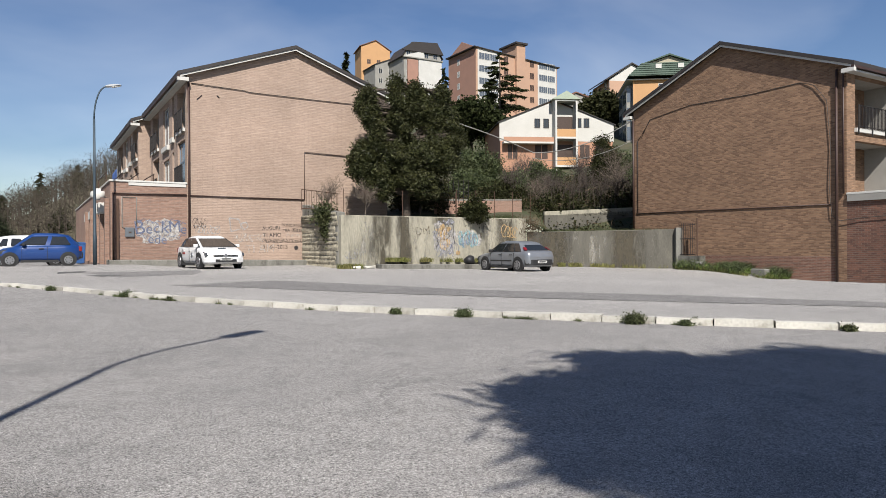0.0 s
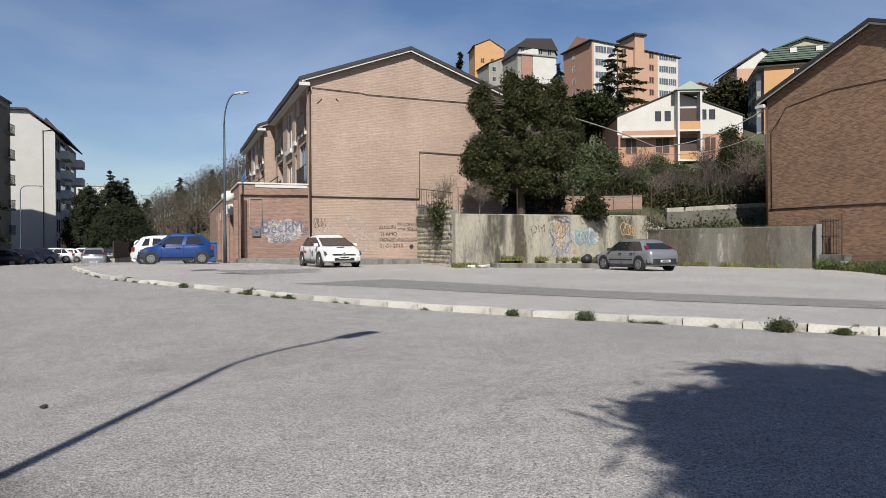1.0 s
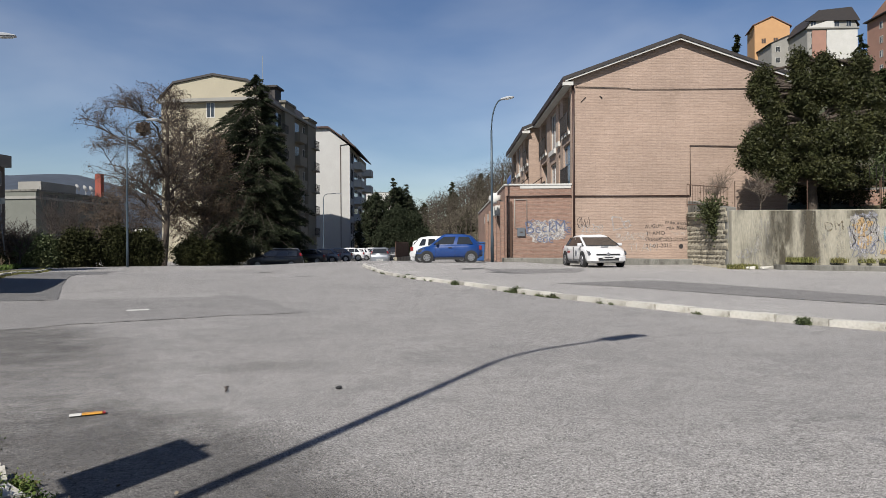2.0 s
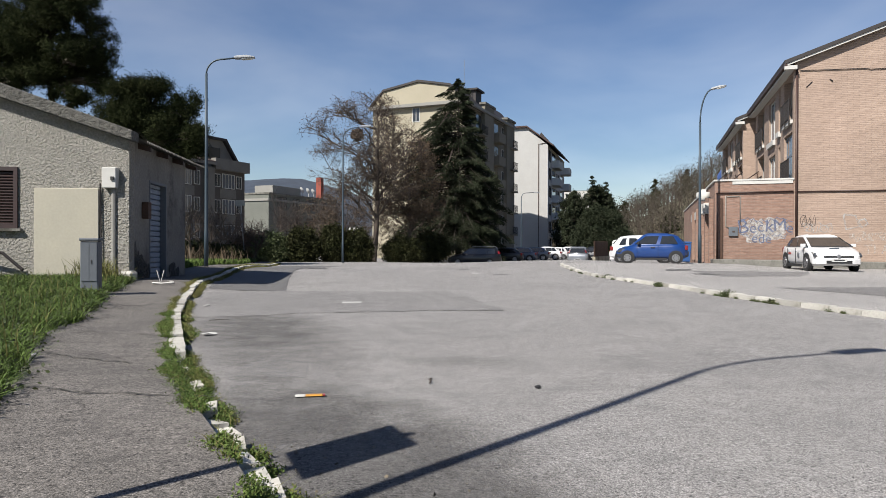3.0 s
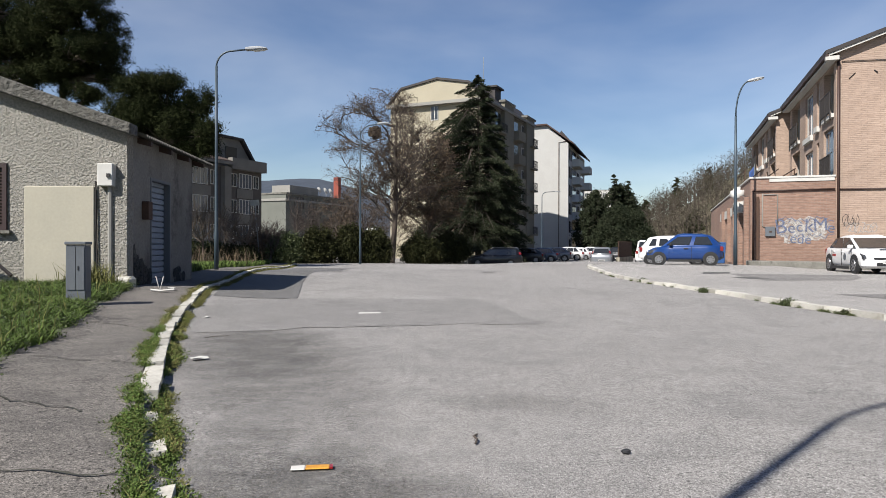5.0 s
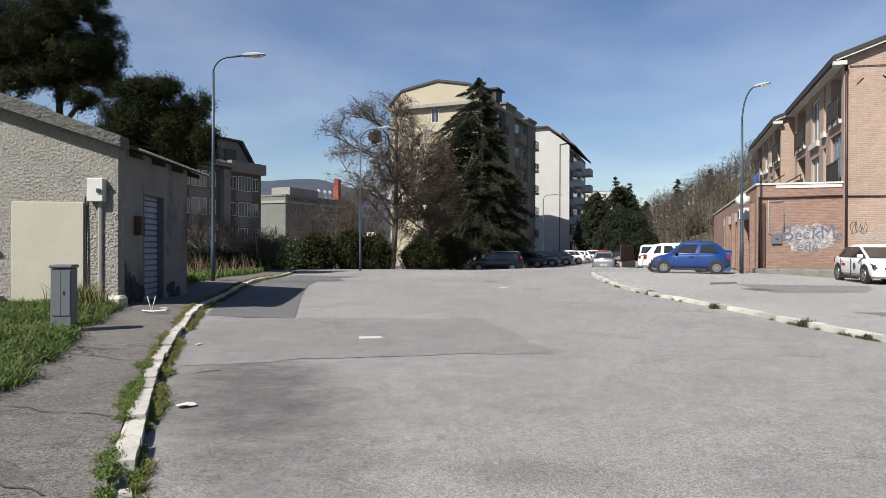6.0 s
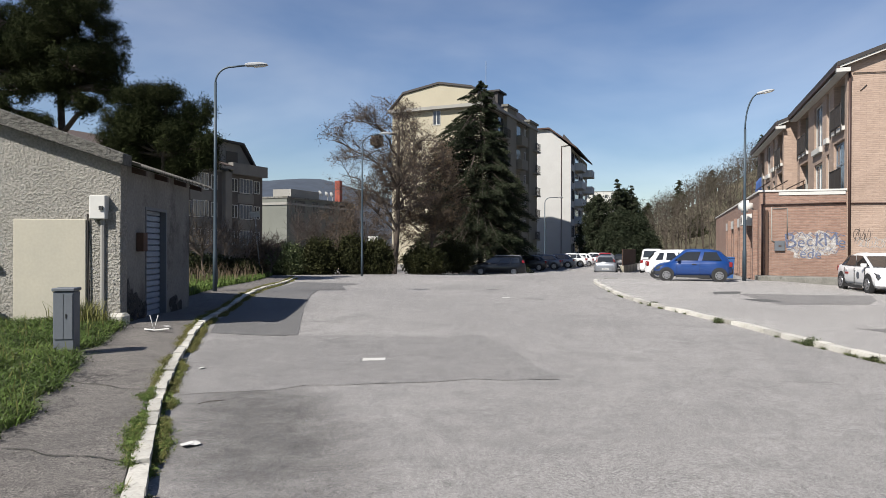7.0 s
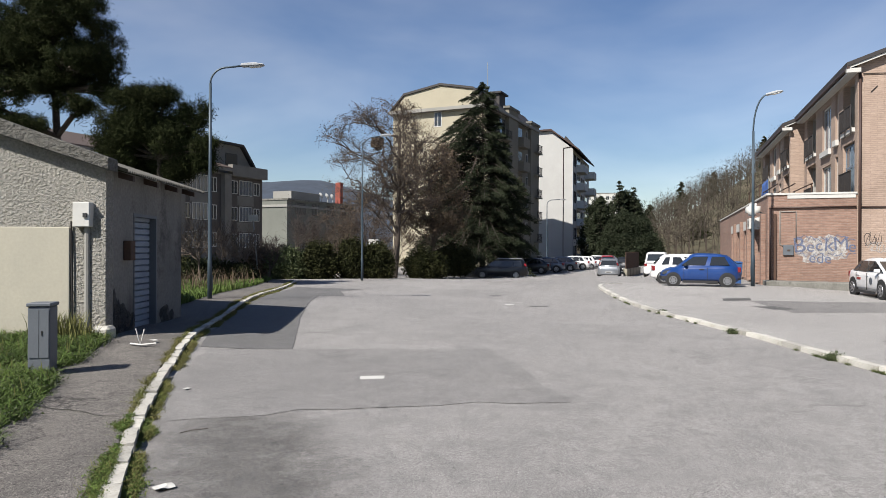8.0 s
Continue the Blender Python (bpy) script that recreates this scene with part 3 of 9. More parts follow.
def ground_floor_wing(name, m, x0, x1, depth, base, top, brick, label, doors):
    """A flat-roofed brick ground floor with a pale coping. Local frame of its house; the street face is at x0 (doors) or has none."""
    h = thing(name, m, label, "building")
    bm = wall_with_holes(B(), 0, depth, base, top, [(a, base + 0.35, b, c) for a, b, c in doors], x0, x0 + 0.3, flip=True)
    part("street_wall", bm, brick, h)
    bm = B()
    box(bm, x0 + 0.3, 0, base, x1, 0.3, top)
    part("end_wall", bm, brick, h)
    bm = B()
    box(bm, x0 + 0.3, depth - 0.3, base, x1, depth, top)
    part("back_wall", bm, brick, h)
    bm = B()
    box(bm, x0 + 0.3, 0.3, top - 0.6, x1 - 0.01, depth - 0.3, top - 0.4)
    part("flat_roof", bm, CONCRETE, h)
    bm = B()
    box(bm, x0 - 0.06, -0.06, top, x0 + 0.36, depth, top + 0.09)
    box(bm, x0 + 0.36, -0.06, top, x1 - 0.003, 0.36, top + 0.09)
    part("coping", bm, WHITE, h, "pale stone coping", bevel=0.01)
    for a, b, c in doors:
        pts = []
        for i in range(int((c - base - 0.35) / 0.12)):
            z = base + 0.35 + i * 0.12
            pts += [(x0 + 0.15, z), (x0 + 0.12, z + 0.03), (x0 + 0.12, z + 0.09), (x0 + 0.15, z + 0.12)]
        out = [(p, q) for p, q in pts] + [(x0 + 0.2, pts[-1][1]), (x0 + 0.2, pts[0][1])]
        part("roller_shutter", prism(B(), out, "y", a, b), GALV, h, "grey slatted roller shutter")
    return h


wing1 = ground_floor_wing("brick_wing", H1, -3.55, 0.0, 30.0, -0.1, 4.3, BRICK_RED, "single-storey red brick wing with a pale coping",
                          [(1.4, 3.4, 3.0), (4.4, 6.6, 3.0), (7.6, 9.8, 3.0), (12, 14.4, 3.0), (16, 18.6, 3.0)])
wing2 = ground_floor_wing("brick_wing", H2 @ pose(12.5, 0, 0), 12.0, 0.0, 20.0, -1.2, 3.25, BRICK_DARK, "single-storey red brick wing beside the brown house", [])


# ---- retaining walls ----
def wall_run(name, a, b, base, top_a, top_b, thick, mat, label):
    d = Vector(b) - Vector(a)
    L = d.length
    bm = B()
    prism(bm, [(0, base), (L, base), (L, top_b), (0, top_a)], "y", 0, thick)
    ob = solid(name, bm, mat, label, "wall", kind="structure", m=pose(a[0], a[1], 0, 0, 0, math.degrees(math.atan2(d.y, d.x))), bevel=0.015)
    return ob


wall_run("wall_concrete", (21.55, 24.72), (32.3, 21.22), -0.4, 2.6, 2.62, 0.35, CONCRETE_PALE, "stained pale concrete retaining wall with sprayed drawings")
wall_run("wall_return", (23.15, 29.82), (21.57, 25.02), -0.3, 3.4, 2.75, 0.4, CONCRETE, "stone side wall overgrown with ivy")
wall_run("wall_grey", (32.35, 21.2), (36.95, 14.3), -0.9, 1.85, 1.95, 0.35, CONCRETE_OLD, "dark stained grey concrete retaining wall")

# ---- small house on the pavement side ----
HS = pose(-6.03, 13.95, 0, 0, 0, 4)


# ---- vegetation ----
LEAF_DARK = paint("leaf_dark", (0.016, 0.0195, 0.0066), (0.029, 0.0295, 0.0106), 1.2, 0.7, fine=3, island=0.5, spec=0.12)
LEAF_EVERGREEN = paint("leaf_evergreen", (0.018, 0.023, 0.008), (0.045, 0.046, 0.017), 1.6, 0.6, fine=3, island=0.6, spec=0.18)
LEAF_MID = paint("leaf_mid", (0.0408, 0.0578, 0.0204), (0.0578, 0.068, 0.0272), 0.8, 0.65, fine=3, island=0.45, spec=0.3)
LEAF_IVY = paint("leaf_ivy", (0.0306, 0.0408, 0.015), (0.051, 0.0544, 0.0218), 0.9, 0.6, fine=3, island=0.5, spec=0.2)
LEAF_CEDAR = paint("cedar_needles", (0.019, 0.026, 0.015), (0.032, 0.037, 0.022), 0.6, 0.85, fine=3, island=0.45, spec=0.06)
LEAF_PINE = paint("pine_needles", (0.014, 0.02, 0.007), (0.026, 0.03, 0.012), 0.6, 0.85, fine=3, island=0.4, spec=0.06)
LEAF_BROWN = paint("dry_leaves", (0.0952, 0.0612, 0.034), (0.068, 0.051, 0.0306), 0.8, 0.8, fine=3, island=0.4)
GRASS = paint("grass_blades", (0.095, 0.135, 0.03), (0.05, 0.085, 0.02), 0.7, 0.75, fine=4, island=0.5, spec=0.2)
WEED = paint("weed_leaves", (0.105, 0.12, 0.034), (0.15, 0.13, 0.055), 0.9, 0.8, fine=5, island=0.5, spec=0.15)
BARK = paint("bark", (0.0748, 0.0578, 0.0442), (0.0476, 0.0374, 0.0306), 4, 0.95, bump=0.6, fine=14)
BARK_PALE = paint("bark_pale", (0.136, 0.109, 0.0848), (0.0888, 0.068, 0.0544), 4, 0.95, fine=12)
LEAF_DRYDARK = paint("dry_leaves_dark", (0.0714, 0.0476, 0.0286), (0.0442, 0.0313, 0.0204), 0.8, 0.85, fine=3, island=0.4)
TWIG = paint("twigs", (0.036, 0.027, 0.023), (0.055, 0.041, 0.034), 0.5, 0.95, fine=5, island=0.3)


def cards(name, centres, size, material, rng, parent=None, elong=1.6, up=0.0, dirs=None, label="", category="", kind=""):
    """Small leaf-shaped faces at centres, each a diamond bent by its own turn, in one mesh."""
    c = np.asarray(centres, float)
    n = len(c)
    a = rng.normal(size=(n, 3)) if dirs is None else np.asarray(dirs, float) + 0.35 * rng.normal(size=(n, 3))
    a[:, 2] += up
    a /= np.linalg.norm(a, axis=1, keepdims=True) + 1e-9
    b = np.cross(a, rng.normal(size=(n, 3)))
    b /= np.linalg.norm(b, axis=1, keepdims=True) + 1e-9
    s = size * rng.uniform(0.6, 1.4, (n, 1))
    v = np.stack([c - a * s * elong / 2, c + b * s / 2, c + a * s * elong / 2, c - b * s / 2], 1).reshape(-1, 3)
    me = bpy.data.meshes.new(name)
    me.vertices.add(4 * n)
    me.vertices.foreach_set("co", v.ravel())
    me.loops.add(4 * n)
    me.loops.foreach_set("vertex_index", np.arange(4 * n))
    me.polygons.add(n)
    me.polygons.foreach_set("loop_start", np.arange(0, 4 * n, 4))
    me.polygons.foreach_set("loop_total", np.full(n, 4))
    me.update()
    me.materials.append(material)
    ob = new(name, me)
    if parent:
        ob.parent = parent
    return tagged(ob, label, category, "", kind)


def clumps(rng, ellipsoids, count, per, spread, shell=0.75):
    """Leaf centres in clumps near the skins of ellipsoids (cx, cy, cz, rx, ry, rz)."""
    out = []
    vol = np.array([e[3] * e[4] * e[5] for e in ellipsoids]) ** 0.67
    for e, k in zip(ellipsoids, (count * vol / vol.sum()).astype(int) + 1):
        d = rng.normal(size=(k, 3))
        d /= np.linalg.norm(d, axis=1, keepdims=True)
        r = shell + (1.12 - shell) * rng.uniform(0, 1, (k, 1)) ** 0.7
        c = np.array(e[:3]) + d * r * np.array(e[3:])
        out.append((c[:, None, :] + rng.normal(size=(k, per, 3)) * spread).reshape(-1, 3))
    return np.concatenate(out)


class Wood:
    """Collects tapered round limbs for one mesh."""
    def __init__(self):
        self.v, self.f = [], []

    def limb(self, p, q, r0, r1, sides=5):
        p, q = Vector(p), Vector(q)
        d = (q - p).normalized()
        s = d.orthogonal().normalized()
        u = d.cross(s)
        k = len(self.v)
        for c, r in ((p, r0), (q, r1)):
            for i in range(sides):
                w = 2 * math.pi * i / sides
                self.v.append(c + r * (math.cos(w) * s + math.sin(w) * u))
        for i in range(sides):
            j = (i + 1) % sides
            self.f.append((k + i, k + j, k + sides + j, k + sides + i))

    def path(self, pts, r0, r1, sides=5):
        n = len(pts) - 1
        for i in range(n):
            self.limb(pts[i], pts[i + 1], r0 + (r1 - r0) * i / n, r0 + (r1 - r0) * (i + 1) / n, sides)

    def mesh(self, name, material, parent, label=""):
        me = bpy.data.meshes.new(name)
        me.from_pydata(self.v, [], self.f)
        me.materials.append(material)
        me.polygons.foreach_set("use_smooth", [True] * len(me.polygons))
        ob = new(name, me)
        ob.parent = parent
        if label:
            tagged(ob, label)
        return ob


def wander(rnd, p, d, length, steps, bend, rise=0.0):
    pts, d = [Vector(p)], Vector(d).normalized()
    for _ in range(steps):
        d = (d + Vector((rnd.gauss(0, bend), rnd.gauss(0, bend), rnd.gauss(0, bend) + rise))).normalized()
        pts.append(pts[-1] + d * (length / steps))
    return pts


def bare_tree(x, y, z, height, spread, seed, label, levels=4, trunk_r=0.2, mat=BARK, lean=(0, 0), buds=None, name="tree", side_z=0.4, trunk=0.45, bud_mat=None):
    """A leafless tree: trunk, limbs and ever finer twigs."""
    rnd = random.Random(seed)
    t = thing(name, pose(x, y, z), label, "tree")
    main, fine, tips = Wood(), Wood(), []

    def grow(p, d, length, r, level):
        pts = wander(rnd, p, d, length, 4, 0.17 if level else 0.08, 0.05)
        wood = main if level < 2 else fine
        wood.path(pts, r, r * 0.55, 6 if level < 2 else 3)
        if level >= levels:
            tips.extend(pts[1:])
            return
        for k in range((8, 5, rnd.randint(4, 5), 4, 3)[level]):
            f = rnd.uniform(0.25, 1.0) if level else rnd.uniform(0.5, 1.0)
            i = min(3, int(f * 4))
            q = pts[i].lerp(pts[i + 1], f * 4 - i)
            dd = (pts[i + 1] - pts[i]).normalized()
            side = Vector((rnd.gauss(0, 1), rnd.gauss(0, 1), rnd.gauss(side_z, 0.4))).normalized()
            grow(q, dd * 0.55 + side * spread, length * rnd.uniform(0.55, 0.8), max(r * 0.5, 0.007), level + 1)
        grow(pts[-1], (pts[-1] - pts[-2]), length * 0.6, r * 0.55, level + 1)

    grow((0, 0, -0.2), (lean[0], lean[1], 1), height * trunk, trunk_r, 0)
    main.mesh("trunk", mat, t)
    fine.mesh("twig_crown", TWIG if mat is BARK else mat, t)
    if buds:
        rng = np.random.default_rng(seed)
        c = np.array([tuple(v) for v in tips])
        c = c[rng.integers(0, len(c), buds)] + rng.normal(size=(buds, 3)) * 0.12
        cards("bud_crown", c, 0.065, bud_mat or LEAF_BROWN, rng, t)
    return t


def broken(ellipsoids, seed, n=7, size=0.45):
    """Each mass split into smaller ones, for an uneven outline with gaps."""
    rnd, out = random.Random(seed), []
    for cx, cy, cz, rx, ry, rz in ellipsoids:
        for _ in range(n):
            d = Vector((rnd.gauss(0, 1), rnd.gauss(0, 1), rnd.gauss(0, 1))).normalized() * rnd.uniform(0.35, 0.85)
            k = size * rnd.uniform(0.7, 1.25)
            out.append((cx + d.x * rx, cy + d.y * ry, cz + d.z * rz, rx * k, ry * k, rz * k))
    return out


def leafy_tree(x, y, z, ellipsoids, seed, label, mat, count, per, leaf, spread=0.35, trunk_r=0.18, trunk_to=None, name="tree", shell=0.72, bark=BARK, elong=1.6):
    """A tapered trunk with limbs to each mass of the crown, and the crown of many leaves with gaps."""
    rnd, rng = random.Random(seed), np.random.default_rng(seed)
    t = thing(name, pose(x, y, z), label, "tree" if name.endswith("tree") else "bush")
    w = Wood()
    top = trunk_to or max(e[2] for e in ellipsoids)
    pts = wander(rnd, (0, 0, -0.2), (0, 0, 1), top, 5, 0.05)
    w.path(pts, trunk_r, trunk_r * 0.35, 7)
    for e in ellipsoids:
        a = min(pts, key=lambda p: abs(p.z - (e[2] - 0.6 * e[5])))
        mid = a.lerp(Vector(e[:3]), 0.6) + Vector((0, 0, 0.1))
        w.path([a, mid, Vector(e[:3])], trunk_r * 0.45, trunk_r * 0.12, 5)
        for _ in range(5):
            d = Vector((rnd.gauss(0, 1), rnd.gauss(0, 1), rnd.gauss(0, 1))).normalized()
            w.path([mid, mid.lerp(Vector(e[:3]), 0.6) + Vector((d.x * e[3], d.y * e[4], d.z * e[5])) * 0.7], trunk_r * 0.15, trunk_r * 0.05, 3)
    w.mesh("trunk", bark, t)
    cards("crown", clumps(rng, ellipsoids, count, per, spread, shell), leaf, mat, rng, t, elong=elong)
    return t


def conifer(x, y, z, height, radius, seed, label, mat=LEAF_CEDAR, droop=0.18, per=26, rows=None, leaf=0.16, base=0.06, brown=0.0, shape_pow=0.6, ragged=0.0, skew=0.0):
    """A cedar or fir: straight trunk, tiers of spreading limbs hung with needle sprays. ragged: how unevenly the limbs reach out."""
    rnd, rng = random.Random(seed), np.random.default_rng(seed)
    t = thing("tree", pose(x, y, z), label, "tree")
    w, cs, ds = Wood(), [], []
    w.path([(0, 0, -0.3), (0, 0, height * 0.5), (0, 0, height)], radius * 0.045 + 0.04, 0.02, 7)
    rows = rows or int(height * 2.4)
    for i in range(rows):
        f = i / (rows - 1)
        zc = height * (base + (0.99 - base) * f)
        r = radius * (1 - f) ** shape_pow * rnd.uniform(0.75, 1.12) + 0.12
        for k in range(max(3, int(7 * (1 - f) + 3))):
            a = rnd.uniform(0, 2 * math.pi)
            L = r * rnd.uniform(0.7, 1.1)
            if ragged:
                L *= 1 + ragged * (noise.noise(Vector((math.cos(a) * 1.3, math.sin(a) * 1.3, zc * 0.8 + seed))) * 1.2 + rnd.uniform(-0.35, 0.5))
            L *= 1 - skew * math.cos(a)
            sag = droop * L * rnd.uniform(0.4, 1.6)
            tip = Vector((math.cos(a) * L, math.sin(a) * L, zc - sag + rnd.uniform(-0.25, 0.25)))
            mid = Vector((math.cos(a) * L * 0.5, math.sin(a) * L * 0.5, zc + 0.06 * L))
            w.path([Vector((0, 0, zc)), mid, tip], 0.02 + 0.015 * L, 0.01, 3)
            n = int(per * (0.3 + L / max(radius, 0.5)))
            u = rng.uniform(0.2, 1.05, n) ** 0.7
            p = np.outer((1 - u) ** 2, (0, 0, zc)) + np.outer(2 * u * (1 - u), mid) + np.outer(u * u, tip)
            fan = (0.6 + L * 0.22) * np.sqrt(np.clip(1.3 - u, 0.2, 1))[:, None]
            off = rng.normal(size=(n, 3)) * np.array([0.22, 0.22, 0.05]) * fan
            off[:, 2] -= np.abs(off[:, 0] + off[:, 1]) * 0.45
            cs.append(p + off)
            ds.append(np.tile((math.cos(a), math.sin(a), -0.35), (n, 1)) + off * np.array([1.5, 1.5, 0]))
    w.mesh("trunk", TWIG, t)
    cs, ds = np.concatenate(cs), np.concatenate(ds)
    if brown:
        low = rng.uniform(size=len(cs)) < brown * (cs[:, 2] < height * 0.6) * np.clip(0.35 - cs[:, 0] / radius, 0.1, 1.2)
        cards("dry_spray", cs[low], leaf, LEAF_DRYDARK, rng, t, elong=3.0, dirs=ds[low])
        cs, ds = cs[~low], ds[~low]
    cards("crown", cs, leaf, mat, rng, t, elong=3.0, dirs=ds)
    return t


def spreading_tree(x, y, z, crown, limbs, seed, label, trunk_r, trunk_top, lean=0.0, buds=0, bud_mat=None, bud=0.06, twig_mat=None):
    """A leafless broad tree whose limbs arch out to an oval crown. crown: centre and radii (cx, cy, cz, rx, ry, rz) from the foot."""
    rnd, rng = random.Random(seed), np.random.default_rng(seed)
    t = thing("tree", pose(x, y, z), label, "tree")
    main, fine, tips = Wood(), Wood(), []
    c, r = Vector(crown[:3]), Vector(crown[3:])
    trunk = [Vector((lean * f + 0.08 * math.sin(f * 5 + seed), 0.06 * math.cos(f * 4), -0.2 + trunk_top * f)) for f in [i / 6 for i in range(7)]]
    main.path(trunk, trunk_r, trunk_r * 0.4, 8)

    def arch(p, q, lift, steps):
        out = []
        for i in range(steps + 1):
            f = i / steps
            m = p.lerp(q, f) + Vector((rnd.gauss(0, 1), rnd.gauss(0, 1), rnd.gauss(0, 1))) * (q - p).length * 0.035 * (0 < i < steps)
            m.z += lift * 4 * f * (1 - f)
            out.append(m)
        return out

    def fork(pts, size, count, rad, level):
        for _ in range(count):
            f = rnd.uniform(0.25, 1.0) * (len(pts) - 1)
            i = min(len(pts) - 2, int(f))
            p, d = pts[i].lerp(pts[i + 1], f - i), (pts[i + 1] - pts[i]).normalized()
            side = Vector((rnd.gauss(0, 1), rnd.gauss(0, 1), rnd.gauss(0.15, 0.6))).normalized()
            q = p + (d * 0.75 + side * 0.8).normalized() * size * rnd.uniform(0.6, 1.2)
            e = Vector(((q.x - c.x) / r.x, (q.y - c.y) / r.y, (q.z - c.z) / r.z)).length
            if e > 1.12:
                q = c + (q - c) / e * rnd.uniform(0.95, 1.08)
            b = arch(p, q, size * 0.06, 3)
            (main if level == 1 else fine).path(b, rad, rad * 0.45, 5 if level == 1 else 3)
            if level < 3:
                fork(b, size * 0.52, count if level == 1 else 6, rad * 0.5, level + 1)
            else:
                tips.extend(b[1:])
    for k in range(limbs):
        h = 1 - 2 * (k + 0.5) / limbs
        a = k * 2.39996 + rnd.uniform(-0.3, 0.3)
        s = math.sqrt(max(0.0, 1 - h * h))
        q = c + Vector((math.cos(a) * s * r.x, math.sin(a) * s * r.y, h * r.z)) * rnd.uniform(0.7, 0.9)
        start = trunk[min(6, max(2, int(6 * (q.z - 0.5 * (q - c).xy.length) / trunk_top)))]
        b = arch(start, q, 0.35, 6)
        main.path(b, trunk_r * 0.42, trunk_r * 0.12, 6)
        fork(b, min(r) * 0.55, 7, trunk_r * 0.16, 1)
    main.mesh("trunk", BARK, t)
    fine.mesh("twig_crown", twig_mat or TWIG, t)
    if buds:
        v = np.array([tuple(p) for p in tips])
        v = v[rng.integers(0, len(v), buds)] + rng.normal(size=(buds, 3)) * 0.09
        cards("bud_crown", v, bud, bud_mat or LEAF_BROWN, rng, t)
    return t


# ---- street lamps ----
LANTERN = paint("lantern_grey", (0.36, 0.374, 0.387), (0.314, 0.328, 0.341), 3, 0.45)
LAMP_GLASS = glassy("lamp_glass", (0.6, 0.6, 0.56), 0.3)


def street_lamp(x, y, z, height, arm, label, rise=0.8, mat=POLE_BLUE, head=0.62, slim=1.0):
    """A tapered pole that bends over into an arm with a flat lantern. arm: its reach in x and y."""
    t = thing("street_lamp", pose(x, y, z), label, "street lamp", "street lamps")
    a = Vector((arm[0], arm[1], 0))
    L, d = a.length, a.normalized()
    zb = height - rise
    bm = B()
    pts = [(0, 0, -0.1), (0, 0, 1.2), (0, 0, 1.25), (0, 0, zb * 0.6), (0, 0, zb)]
    rad = [r * slim for r in (0.085, 0.082, 0.068, 0.058, 0.048)]
    part("pole", tube(bm, pts, rad, 10), mat, t, smooth=True)
    bm = B()
    pts, reach = [], L - head * 0.7
    for i in range(9):
        w = math.pi / 2 * i / 8
        pts.append(d * (min(reach, rise) * (1 - math.cos(w))) + Vector((0, 0, zb - 0.02 + rise * 0.97 * math.sin(w))))
    if reach > rise:
        pts.append(d * reach + Vector((0, 0, height + 0.02)))
    part("arm", tube(bm, pts, 0.036 * slim, 8), mat, t, smooth=True)
    end = pts[-1]
    tilt = math.degrees(math.atan2((pts[-1] - pts[-2]).z, (pts[-1] - pts[-2]).xy.length))
    yaw = math.degrees(math.atan2(d.y, d.x))
    hd = new("lantern")
    hd.parent = t
    hd.matrix_local = pose(end.x, end.y, end.z, 0, -tilt * 0.6, yaw)
    bm = B()
    prism(bm, [(-0.05, 0.04), (0.08, 0.06), (head * 0.6, 0.062), (head, 0.0), (head - 0.02, -0.03), (0.1, -0.035), (-0.05, -0.03)], "y", -0.11, 0.11)
    part("housing", bm, LANTERN, hd, bevel=0.02)
    bm = B()
    prism(bm, [(0.16, -0.032), (head - 0.06, -0.027), (head - 0.1, -0.06), (0.2, -0.07)], "y", -0.085, 0.085)
    part("lens", bm, LAMP_GLASS, hd, "clear lamp bowl", bevel=0.015)
    bm = B()
    box(bm, -0.06, 0.06, 0.35, 0.06, 0.089, 0.75)
    part("hatch", bm, GALV, t)
    return t


# ---- cars ----
TYRE = paint("tyre", (0.0118, 0.0118, 0.0118), (0.0177, 0.0177, 0.0177), 10, 0.85)
RIM = paint("rim", (0.328, 0.328, 0.341), (0.275, 0.275, 0.289), 8, 0.35, metal=0.8)
TRIM = paint("dark_trim", (0.0148, 0.0148, 0.016), (0.0106, 0.0106, 0.0118), 8, 0.6)
CAR_GLASS = glassy("car_glass", (0.014, 0.016, 0.017), 0.04)
HEADLAMP = glassy("headlamp", (0.045, 0.048, 0.053), 0.08)
TAIL = glassy("tail_lamp", (0.17, 0.008, 0.01), 0.15)
PLATE = paint("plate_white", (0.459, 0.459, 0.445), (0.432, 0.432, 0.42), 4, 0.5)
PLATE_BAR = paint("plate_bar", (0.0296, 0.0296, 0.0325), (0.0237, 0.0237, 0.0266), 4, 0.5)


def car_paint(name, c, metal=0.0):
    m, n, l, p = nodes_of(name)
    tc, t = n.new("ShaderNodeTexCoord"), n.new("ShaderNodeTexNoise")
    t.inputs["Scale"].default_value, t.inputs["Detail"].default_value = 2.5, 5
    l.new(tc.outputs["Object"], t.inputs["Vector"])
    r = n.new("ShaderNodeMapRange")
    r.inputs[3].default_value, r.inputs[4].default_value = 0.85, 1.12
    l.new(t.outputs[0], r.inputs[0])
    hs = n.new("ShaderNodeHueSaturation")
    hs.inputs["Color"].default_value = (*c, 1)
    l.new(r.outputs[0], hs.inputs["Value"])
    l.new(hs.outputs[0], p.inputs["Base Color"])
    rr = n.new("ShaderNodeMapRange")
    rr.inputs[3].default_value, rr.inputs[4].default_value = 0.22, 0.45
    l.new(t.outputs[0], rr.inputs[0])
    l.new(rr.outputs[0], p.inputs["Roughness"])
    p.inputs["Metallic"].default_value = metal
    p.inputs["Coat Weight"].default_value = 0.4
    p.inputs["Coat Roughness"].default_value = 0.08
    return m


